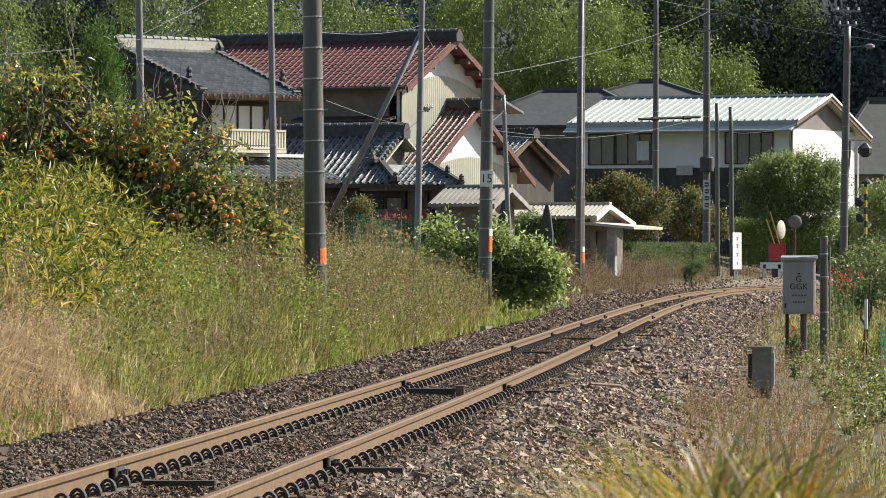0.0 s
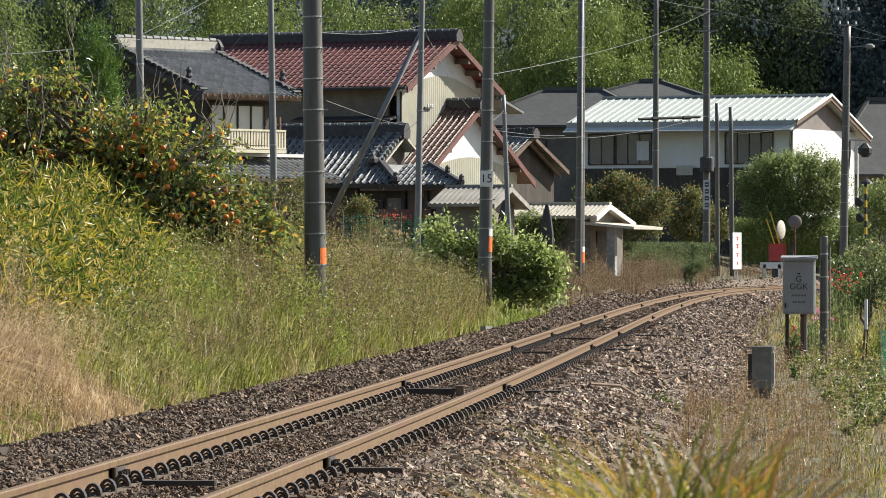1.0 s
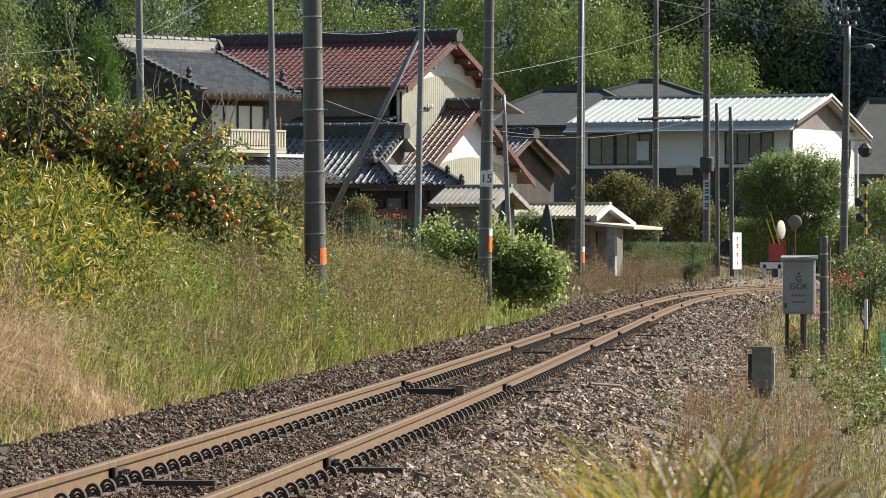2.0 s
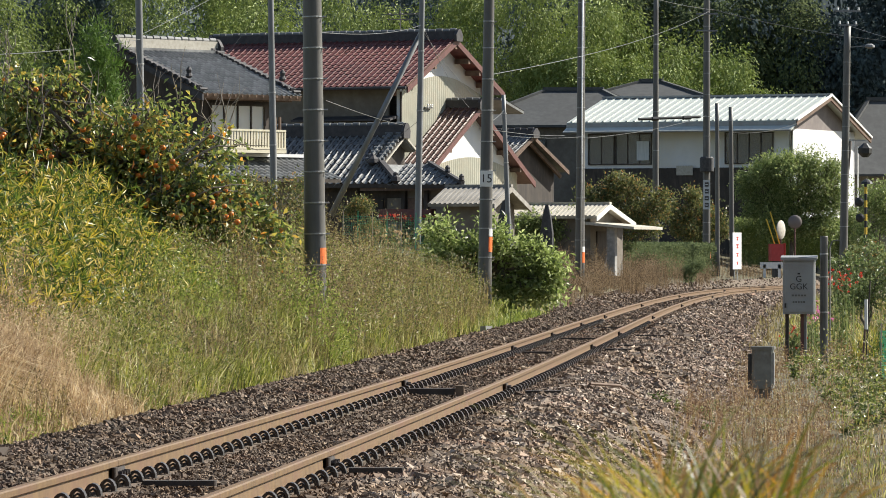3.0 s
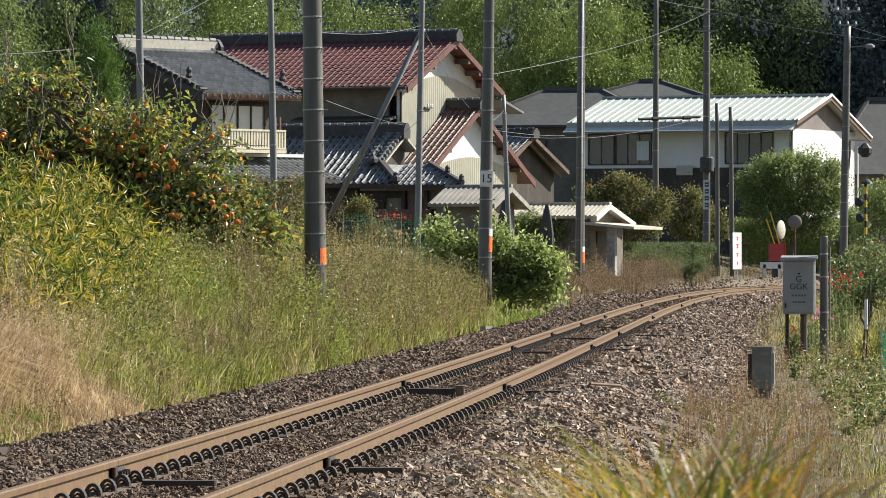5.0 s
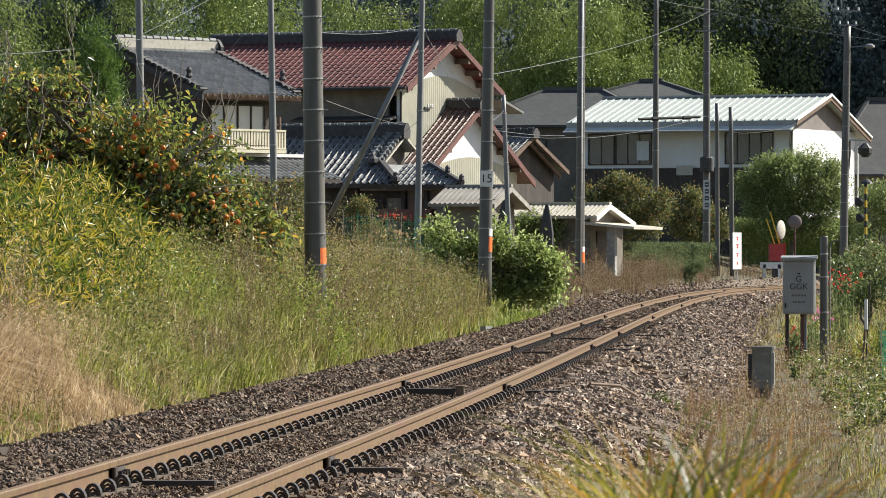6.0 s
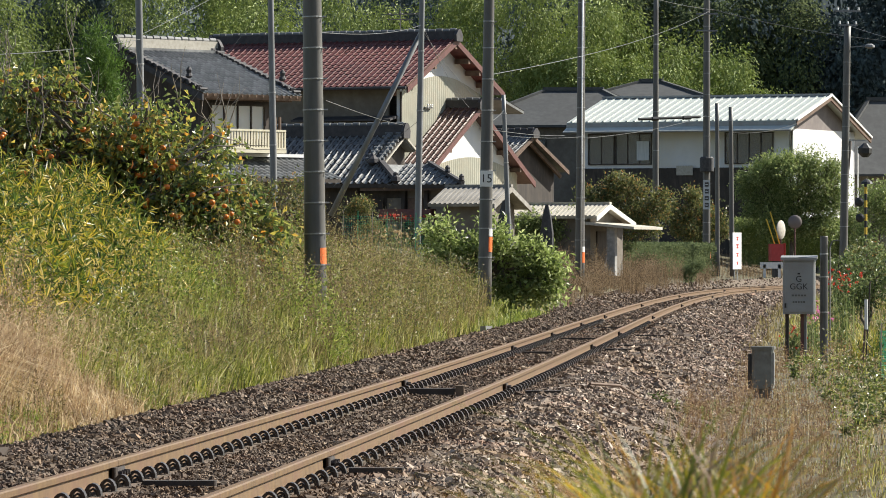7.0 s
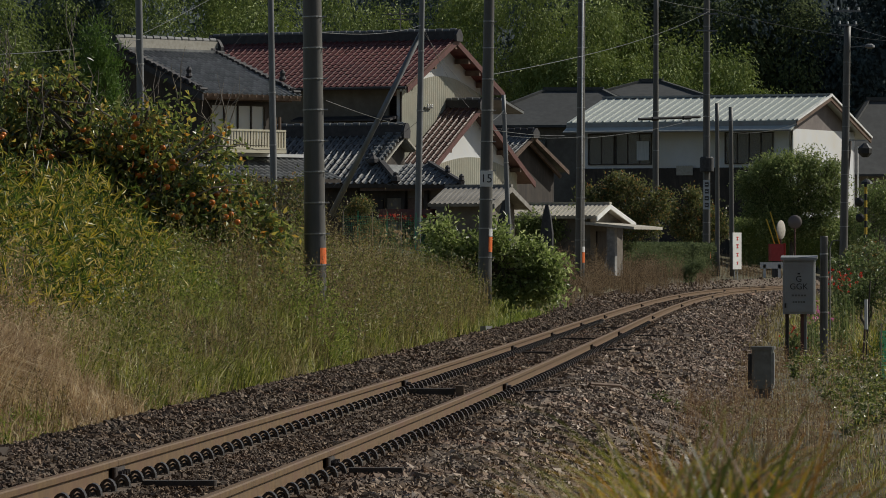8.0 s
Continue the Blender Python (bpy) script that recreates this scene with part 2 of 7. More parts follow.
M["conifer"] = foliage("young_conifer_needles", [(0.0, (0.06, 0.125, 0.022)), (1.0, (0.19, 0.29, 0.06))], gloss=0.5, through_light=0.3)
M["red_flower"] = foliage("red_petals", [(0.0, (0.540, 0.027, 0.024)), (1.0, (0.750, 0.095, 0.048))], through_light=0.42)
M["pink_flower"] = foliage("pink_petals", [(0.0, (0.608, 0.121, 0.300)), (1.0, (0.750, 0.297, 0.504))], through_light=0.42)
M["net"] = foliage("green_plastic_net", [(0.0, (0.041, 0.297, 0.180)), (1.0, (0.081, 0.432, 0.264))], gloss=0.5, through_light=0.4)

# ---------------------------------------------------------------- mesh helpers


class Geo:
    """Collects vertices and faces of one mesh."""

    def __init__(self):
        self.v, self.f = [], []

    def add(self, vs, fs):
        k = len(self.v)
        self.v += [tuple(p) for p in vs]
        self.f += [tuple(i + k for i in f) for f in fs]
        return self

    def box(self, c, s, m=None, bev=0.0):
        x, y, z = (a / 2 for a in s)
        if bev:
            b = min(bev, x * 0.9, y * 0.9)
            ring = [(-x + b, -y), (x - b, -y), (x, -y + b), (x, y - b), (x - b, y), (-x + b, y), (-x, y - b), (-x, -y + b)]
            vs = [Vector((p, q, r)) for r in (-z, z) for p, q in ring]
            fs = [tuple(range(7, -1, -1)), tuple(range(8, 16))] + [(i, (i + 1) % 8, 8 + (i + 1) % 8, 8 + i) for i in range(8)]
        else:
            vs = [Vector((p, q, r)) for r in (-z, z) for p, q in ((-x, -y), (x, -y), (x, y), (-x, y))]
            fs = [(3, 2, 1, 0), (4, 5, 6, 7), (0, 1, 5, 4), (1, 2, 6, 5), (2, 3, 7, 6), (3, 0, 4, 7)]
        vs = [(m @ p if m else p) + Vector(c) for p in vs]
        return self.add(vs, fs)

    def tube(self, a, b, r0, r1, n=8):
        a, b = Vector(a), Vector(b)
        q = (b - a).to_track_quat("Z", "Y")
        vs = []
        for p, r in ((a, r0), (b, r1)):
            vs += [p + q @ Vector((r * math.cos(2 * math.pi * i / n), r * math.sin(2 * math.pi * i / n), 0)) for i in range(n)]
        return self.add(vs, [tuple(range(n - 1, -1, -1)), tuple(range(n, 2 * n))] + [(i, (i + 1) % n, n + (i + 1) % n, n + i) for i in range(n)])

    def beam(self, a, b, w, h):
        a, b = Vector(a), Vector(b)
        d = (b - a).normalized()
        side = d.cross(Vector((0, 0, 1)))
        side = side.normalized() if side.length > 1e-4 else Vector((1, 0, 0))
        up = side.cross(d)
        vs = [p + side * sx * w / 2 + up * sz * h / 2 for p in (a, b) for sx, sz in ((-1, -1), (1, -1), (1, 1), (-1, 1))]
        return self.add(vs, [(0, 1, 2, 3), (7, 6, 5, 4), (0, 4, 5, 1), (1, 5, 6, 2), (2, 6, 7, 3), (3, 7, 4, 0)])

    def prism(self, pts, vec):
        n, vec = len(pts), Vector(vec)
        vs = [Vector(p) for p in pts] + [Vector(p) + vec for p in pts]
        return self.add(vs, [tuple(range(n - 1, -1, -1)), tuple(range(n, 2 * n))] + [(i, (i + 1) % n, n + (i + 1) % n, n + i) for i in range(n)])

    def lathe(self, prof, n=12, c=(0, 0, 0)):
        vs = [(c[0] + r * math.cos(2 * math.pi * i / n), c[1] + r * math.sin(2 * math.pi * i / n), c[2] + z) for r, z in prof for i in range(n)]
        fs = [(j * n + i, j * n + (i + 1) % n, (j + 1) * n + (i + 1) % n, (j + 1) * n + i) for j in range(len(prof) - 1) for i in range(n)]
        k = (len(prof) - 1) * n
        return self.add(vs, fs + [tuple(range(n - 1, -1, -1)), tuple(range(k, k + n))])

    def mesh(self, name, mat, smooth=False):
        me = bpy.data.meshes.new(name)
        me.from_pydata(self.v, [], self.f)
        me.materials.append(mat)
        if smooth:
            for p in me.polygons:
                p.use_smooth = True
        me.update()
        return me


def part(name, geo, mat, parent=None, label="", smooth=False, m=None):
    me = geo.mesh(name, mat, smooth) if isinstance(geo, Geo) else geo
    ob = new(name, me)
    if m is not None:
        ob.matrix_world = m
    ob.parent = parent
    if label:
        ob["label"] = label
    return ob


def empty(name, m, label, category, group="", kind=""):
    e = new(name)
    e.matrix_world = m
    return tagged(e, label, category, group, kind)


def tri_mesh(name, verts, tris, mat, smooth=False):
    me = bpy.data.meshes.new(name)
    nv, nt = len(verts), len(tris)
    me.vertices.add(nv)
    me.vertices.foreach_set("co", np.ascontiguousarray(verts, dtype=np.float32).ravel())
    me.loops.add(nt * 3)
    me.loops.foreach_set("vertex_index", np.ascontiguousarray(tris, dtype=np.int32).ravel())
    me.polygons.add(nt)
    me.polygons.foreach_set("loop_start", np.arange(0, nt * 3, 3, dtype=np.int32))
    me.polygons.foreach_set("loop_total", np.full(nt, 3, dtype=np.int32))
    me.update(calc_edges=True)
    me.materials.append(mat)
    me.polygons.foreach_set("use_smooth", np.full(nt, smooth, dtype=bool))
    return me


rng = np.random.default_rng(7)


def unit(a):
    return a / np.maximum(np.linalg.norm(a, axis=1, keepdims=True), 1e-6)


def leaf_arrays(P, D, length, width, fold=0.25, out=None, loose=0.5):
    """Leaves from the points P along D: a rhomb folded along its rib (4 corners, 2 triangles), turned towards out."""
    n = len(P)
    side = rng.normal(size=(n, 3)) if out is None else out + rng.normal(0, loose, (n, 3))
    side = unit(np.cross(D, side))
    nor = np.cross(side, D)
    L, W = np.reshape(length, (-1, 1)) * np.ones((n, 1)), np.reshape(width, (-1, 1)) * np.ones((n, 1))
    mid = P + D * L * 0.45
    v = np.stack([P, mid + side * W / 2 + nor * W * fold, P + D * L - nor * L * 0.08, mid - side * W / 2 + nor * W * fold], 1).reshape(-1, 3)
    k = (np.arange(n) * 4)[:, None]
    t = np.concatenate([k + np.array([[0, 1, 2]]), k + np.array([[0, 2, 3]])], 1).reshape(-1, 3)
    return v, t


def blade_arrays(P, height, width, lean, az):
    """Grass blades: 5 corners, 3 triangles each, bending over along az by lean."""
    n = len(P)
    dx = np.stack([np.cos(az), np.sin(az), np.zeros(n)], 1)
    tw = az + rng.uniform(0.5, 2.6, n)
    side = np.stack([np.cos(tw), np.sin(tw), np.zeros(n)], 1) * (width / 2)[:, None]
    up = np.array([[0, 0, 1.0]])
    h, l = height[:, None], lean[:, None]
    mid = P + up * h * 0.6 + dx * h * l * 0.3
    tip = P + up * h * (1 - 0.35 * l ** 2) + dx * h * l
    v = np.stack([P - side, P + side, mid + side * 0.8, mid - side * 0.8, tip], 1).reshape(-1, 3)
    k = (np.arange(n) * 5)[:, None]
    t = np.concatenate([k + np.array([[0, 1, 2]]), k + np.array([[0, 2, 3]]), k + np.array([[3, 2, 4]])], 1).reshape(-1, 3)
    return v, t


def bent_blades(P, height, width, bend, az, tilt):
    """Long blades, upright below, that arch over by bend metres near the tip."""
    n = len(P)
    dx = np.stack([np.cos(az), np.sin(az), np.zeros(n)], 1)
    tw = az + rng.uniform(0.9, 2.2, n)
    side = np.stack([np.cos(tw), np.sin(tw), np.zeros(n)], 1)
    steps = (0.0, .5, .8, .86, .91, .95, .98, 1.0)
    rows = []
    for s in steps:
        k = max(0.0, (s - .74) / .26)
        c = P + np.array([[0, 0, 1.0]]) * (height * s - bend * .55 * k ** 3)[:, None] + dx * (bend * k ** 2)[:, None] + tilt * max(0.0, s - .5) * 2
        w = (width / 2 * (1 - k ** 4) + .0006)[:, None]
        rows += [c - side * w, c + side * w]
    v = np.stack(rows, 1).reshape(-1, 3)
    m = 2 * len(steps)
    face = np.array([q for k in range(len(steps) - 1) for q in ((2 * k, 2 * k + 1, 2 * k + 3), (2 * k, 2 * k + 3, 2 * k + 2))])
    return v, (np.arange(n)[:, None, None] * m + face[None]).reshape(-1, 3)


def join_arrays(parts):
    vs, ts, k = [], [], 0
    for v, t in parts:
        vs.append(v)
        ts.append(t + k)
        k += len(v)
    return np.concatenate(vs), np.concatenate(ts)


# ---------------------------------------------------------------- alignment of the line and the lie of the land
LINE_Y = [20.0, 30.7, 35.9, 61.6, 86.9, 101.7, 117.0, 134.5, 169.0, 215.7, 240.0, 255.0, 270.0, 285.0, 300.0]
LINE_X = [-3.27, -2.59, -2.26, -0.46, 1.25, 2.19, 3.12, 4.2, 6.42, 10.1, 12.5, 14.4, 17.0, 20.6, 25.4]
_near = np.polyfit(LINE_Y[:10], LINE_X[:10], 3)
_ky = np.concatenate([np.arange(20, 211, 10.0), LINE_Y[10:]])
_kx = np.concatenate([np.polyval(_near, np.arange(20, 211, 10.0)), LINE_X[10:]])
_ks = np.gradient(_kx, _ky)


def _glide(y):
    """A smooth curve through the alignment's stations."""
    i = np.clip(np.searchsorted(_ky, y) - 1, 0, len(_ky) - 2)
    h = _ky[i + 1] - _ky[i]
    s = (y - _ky[i]) / h
    return (2 * s ** 3 - 3 * s ** 2 + 1) * _kx[i] + (s ** 3 - 2 * s ** 2 + s) * h * _ks[i] + (3 * s ** 2 - 2 * s ** 3) * _kx[i + 1] + (s ** 3 - s ** 2) * h * _ks[i + 1]


_ty = np.linspace(20, 300, 561)
_tx = _glide(_ty)


def line_x(y):
    """Where the outer rail of the curve lies, by distance."""
    y = np.asarray(y, float)
    x = np.interp(y, _ty, _tx)
    x = np.where(y < 20, _tx[0] + (y - 20) * 0.064, x)
    return np.where(y > 300, _tx[-1] + (y - 300) * 0.33 + np.clip(y - 300, 0, 200) ** 2 * 0.004, x)


def line_dir(y):
    return float(line_x(y + 0.5) - line_x(y - 0.5))


GAUGE = 1.067 + 0.065
CANT = 0.05


def ground_z(u, y):
    """Height of the land at u metres beside the outer rail, at the distance y."""
    u, y = np.broadcast_arrays(np.asarray(u, float), np.asarray(y, float))
    bank = np.interp(y, [0, 30, 42, 55, 65, 80, 100, 120, 150, 200, 240, 400], [-.3, -.2, .35, .85, 1.15, 1.3, 1.15, .7, .6, .7, .6, .8])
    plateau = np.interp(y, [0, 30, 60, 90, 140, 200, 260, 400], [-.2, 0, 1.4, 1.5, 1.35, 1.9, 1.6, 2.0])
    edge = np.interp(y, [0, 45, 60, 75, 105, 120, 170, 230, 400], [-.45, -.3, -.1, .15, .2, .25, .45, .3, .4])
    foot = np.interp(y, [0, 100, 170, 230, 280, 400], [-.5, -.42, .1, .2, .35, .4])
    r1 = np.interp(y, [0, 110, 200, 250, 300], [-.7, -.7, -.6, -.4, -.3])
    r2 = np.interp(y, [0, 30, 110, 200, 260, 400], [-.3, -.6, -.7, -.5, -.3, .4])
    left = np.where(u < -9, plateau, np.where(u < -4.6, bank + (plateau - bank) * (-4.6 - u) / 4.4,
           np.where(u < -2.5, edge + (bank - edge) * (-2.5 - u) / 2.1, foot + (edge - foot) * np.clip((-1.9 - u) / 0.6, 0, 1))))
    mid = np.interp(u, [-1.9, -1.45, -0.9, -.3, 0.0, 1.13, 1.5, 1.9, 2.1], [0, -.05, -.10, -.17, -.195, -.245, -.235, -.235, -.26])
    left_mix = np.clip((-1.35 - u) / 0.55, 0, 1)
    core = mid * (1 - left_mix) + foot * left_mix
    right = np.where(u < 3.6, -.25 + (r1 + .25) * np.clip((u - 2.1) / 1.5, 0, 1), r1 + (r2 - r1) * np.clip((u - 5) / 8, 0, 1))
    return np.where(u < -1.9, left, np.where(u < 2.1, core, right))


def on_ground(x, y):
    return float(ground_z(x - float(line_x(y)), y))


def ground():
    us = np.concatenate([[-3000, -800, -300, -120, -60, -40, -25, -18, -14], np.arange(-12, -5, 0.7), np.arange(-5, 4.2, 0.15), np.arange(4.2, 14, 0.7), [16, 20, 26, 40, 60, 120, 300, 800, 3000]])
    ys = np.concatenate([[-3000, -800, -300, -100, -40, -20], np.arange(-10, 30, 2.0), np.arange(30, 130, 0.6), np.arange(130, 300, 2.0), [305, 320, 360, 420, 600, 1200, 3000]])
    U, Y = np.meshgrid(us, ys)
    X = line_x(np.clip(Y, -60, 300)) + U
    Z = ground_z(U, np.clip(Y, 0, 320))
    wob = 0.03 * np.sin(X * 2.1 + Y * 1.3) + 0.02 * np.sin(X * 5.3 - Y * 2.2)
    Z = Z + wob * (np.abs(U - 0.5) > 2.2)
    nu, ny = len(us), len(ys)
    verts = np.stack([X, Y, Z], 2).reshape(-1, 3)
    i, j = np.meshgrid(np.arange(nu - 1), np.arange(ny - 1))
    a = (j * nu + i).ravel()
    tris = np.concatenate([np.stack([a, a + 1, a + nu + 1], 1), np.stack([a, a + nu + 1, a + nu], 1)])
    uc = (us[i.ravel()] + us[i.ravel() + 1]) / 2
    me = tri_mesh("ground", verts, tris, M["earth"], True)
    me.materials.append(M["soil"])
    band = ((uc > -2.0) & (uc < 3.8)).astype(np.int32)
    me.polygons.foreach_set("material_index", np.concatenate([band, band]))
    return tagged(new("ground", me), "grassy earth and gravel bed along a railway line", "ground", kind="structure")


ground()


def stones():
    """Crushed stone of the track bed: angular six-sided lumps, finer where they lie near."""
    corner = np.array([[1, 0, 0], [-.5, .87, 0], [-.5, -.87, 0], [.1, .1, .9], [-.1, 0, -.9]], float)
    face = np.array([[0, 1, 3], [1, 2, 3], [2, 0, 3], [1, 0, 4], [2, 1, 4], [0, 2, 4]])
    sets, rusty = [], []
    for y0, y1, dens, r in ((-14, 27, 75, 0.042), (27, 45, 700, 0.0225), (45, 70, 480, 0.0255), (70, 110, 250, 0.032), (110, 170, 90, 0.042), (170, 300, 27, 0.054)):
        n = int((y1 - y0) * 6.1 * dens)
        y = rng.uniform(y0, y1, n)
        u = rng.uniform(-1.95, 4.15, n)
        edge = 3.55 + .6 * np.clip((y - 62) / 18, 0, 1)
        x = line_x(y) + u
        keep = ((np.abs(x) < 0.0843 * y + 0.8) | (y < 27)) & ~((np.abs(u) < 0.13) | (np.abs(u - GAUGE) < 0.13))
        keep &= rng.random(n) < np.where(u > edge - .65, (edge - u) / 0.65, 1.0)
        x, y, u = x[keep], y[keep], u[keep]
        n = len(x)
        z = ground_z(u, y) + rng.uniform(-0.5, 1.0, n) * r
        s = r * np.where(u > 1.5, 1.12, np.where(u > -.1, .72, .85))[:, None, None] * np.exp(rng.normal(-.06, .30, (n, 1, 1))) * rng.uniform(0.65, 1.3, (n, 1, 3)) * np.array([1.15, .95, .8])
        pts = (corner[None] + rng.normal(0, 0.22, (n, 5, 3))) * s
        a, b = rng.uniform(0, 6.28, n), rng.uniform(-1.15, 1.15, n)
        ca, sa, cb, sb = np.cos(a)[:, None], np.sin(a)[:, None], np.cos(b)[:, None], np.sin(b)[:, None]
        X, Y, Z = pts[..., 0], pts[..., 1], pts[..., 2]
        Y, Z = Y * cb - Z * sb, Y * sb + Z * cb
        X, Y = X * ca - Y * sa, X * sa + Y * ca
        v = np.stack([X + x[:, None], Y + y[:, None], Z + z[:, None]], 2).reshape(-1, 3)
        t = (np.arange(n)[:, None, None] * 5 + face[None]).reshape(-1, 3)
        sets.append((v, t))
        rusty.append(np.repeat((u < 1.5 + rng.normal(0, .15, n)).astype(np.int32), 6))
    v, t = join_arrays(sets)
    me = tri_mesh("ballast", v, t, M["stone"])
    me.materials.append(M["stone_rusty"])
    me.polygons.foreach_set("material_index", np.concatenate(rusty))
    tagged(new("ballast", me), "loose grey-brown crushed stone bedding the rails", "ballast", kind="stuff")


stones()

# ---------------------------------------------------------------- the track
RAIL_PROFILE = [(-.064, -.153), (.064, -.153), (.064, -.141), (.012, -.122), (.008, -.055), (.031, -.043), (.0325, -.008), (.022, 0), (-.022, 0), (-.0325, -.008), (-.031, -.043), (-.008, -.055), (-.012, -.122), (-.064, -.141)]


def rail_length(y0, y1, off, dz):
    g, n = Geo(), len(RAIL_PROFILE)
    ys = np.linspace(y0, y1, max(2, int((y1 - y0) / 2.0) + 1))
    vs = []
    for y in ys:
        d = Vector((line_dir(y), 1, 0)).normalized()
        side = Vector((d.y, -d.x, 0))
        c = Vector((float(line_x(y)), y, dz)) + side * off
        vs += [c + side * p + Vector((0, 0, q)) for p, q in RAIL_PROFILE]
    fs = [(j * n + i, (j + 1) * n + i, (j + 1) * n + (i + 1) % n, j * n + (i + 1) % n) for j in range(len(ys) - 1) for i in range(n)]
    fs += [tuple(range(n)), tuple(range(len(vs) - 1, len(vs) - 1 - n, -1))]
    return g.add(vs, fs)


def track_pose(y, off, dz):
    d = line_dir(y)
    side = Vector((1, -d, 0)).normalized()
    p = Vector((float(line_x(y)), y, dz)) + side * off
    return Matrix.Translation(p) @ Matrix.Rotation(-math.atan(d), 4, 'Z')


LEFT_JOINTS = [35.4, 60.8, 85.2, 100.4, 116.0, 132.0, 165.0, 205.0, 245.0]
RIGHT_JOINTS = [38.6, 61.4, 89.5, 105.5, 135.0, 170.0, 210.0, 250.0]


def track():
    plate = Geo()
    for s in (-1, 1):
        plate.prism([(s * .010, -.25, -.125), (s * .058, -.25, -.128), (s * .040, -.25, -.050), (s * .012, -.25, -.052)], (0, .5, 0))
    plate_me = plate.mesh("fish_plate", M["plate"])
    bolt_me = Geo().tube((.04, 0, -.09), (.085, 0, -.09), .020, .020, 6).mesh("track_bolt", M["plate"])
    block_me = Geo().box((.042, 0, -.085), (.03, .12, .085), None, .008).mesh("joint_block", M["plate"])
    for joints, off, dz, tag in ((LEFT_JOINTS, 0.0, 0.0, "outer"), (RIGHT_JOINTS, GAUGE, -CANT, "inner")):
        ends = [-60.0, -14.0, 10.4] + joints + [330.0]
        for a, b in zip(ends, ends[1:]):
            ob = part("rail", rail_length(a + 0.006, b - 0.006, off, dz), M["rail"])
            tagged(ob, f"rust-brown steel {tag} rail bedded in crushed stone", "rail", "rails of the line")
            if b < 300:
                fp = part("fish_plate", plate_me, None, ob, "dark joint plate", m=track_pose(b, off, dz))
                part("joint_block", block_me, None, fp, m=Matrix.Translation((0, -.27, 0)))
                for k in (-.19, -.07, .07, .19):
                    part("bolt", bolt_me, None, fp, m=Matrix.Translation((0, k, 0)))
    # sleepers with arched leaf-spring clips on both sides of each rail
    body = Geo()
    body.prism([(-.13, 0, -.36), (.13, 0, -.36), (.10, 0, -.195), (-.10, 0, -.195)], (0, 2.0, 0))
    body_me = body.mesh("sleeper", M["sleeper"])
    body_me.transform(Matrix.Translation((-.434, 0, 0)) @ Matrix.Rotation(radians(-90), 4, 'Z'))
    body_me.transform(Matrix.Rotation(math.atan(CANT / GAUGE), 4, 'Y'))
    clip = Geo()
    arc = []
    for k in range(9):
        a = math.pi * k / 8
        arc.append((math.cos(a), math.sin(a)))
    outer = [(.112 + .056 * c, -.163 + .082 * s) for c, s in arc]
    inner = [(.112 + .038 * c, -.163 + .060 * s) for c, s in reversed(arc)]
    for k in range(8):
        q = [outer[k], outer[k + 1], inner[7 - k], inner[8 - k]]
        clip.prism([(p[0], -.045, p[1]) for p in q], (0, .09, 0))
    for k in range(0, 8, 2):
        q = [outer[k], outer[k + 2], inner[6 - k], inner[8 - k]]
        clip.prism([(.112 + (p[0] - .112) * .62, -.030, -.163 + (p[1] + .163) * .62) for p in q], (0, .06, 0))
    clip_me = clip.mesh("leaf_spring_clip", M["clip"])
    y = 26.0 - 0.69 * 58
    while y < 215:
        m = track_pose(y, 0, 0)
        s = part("sleeper", body_me, None, None, m=m)
        tagged(s, "grey concrete sleeper half buried in crushed stone", "sleeper", "sleepers of the line")
        if 5 < y < 128:
            for off, dz in ((0, 0), (GAUGE, -CANT)):
                for turn in (0, 180):
                    part("leaf_spring_clip", clip_me, None, s, "dark arched spring-steel rail clip", m=Matrix.Translation((off, 0, dz)) @ Matrix.Rotation(radians(turn), 4, 'Z'))
        y += 0.69 if y < 128 else 1.4


track()
# ---------------------------------------------------------------- poles, struts and cables


def upright(b, t):
    """A pose at b whose z runs to t and whose x keeps to the world's x."""
    z = (t - b).normalized()
    x = (Vector((1, 0, 0)) - z * z.x).normalized()
    return Matrix.Translation(b) @ Matrix((x, z.cross(x), z)).transposed().to_4x4()


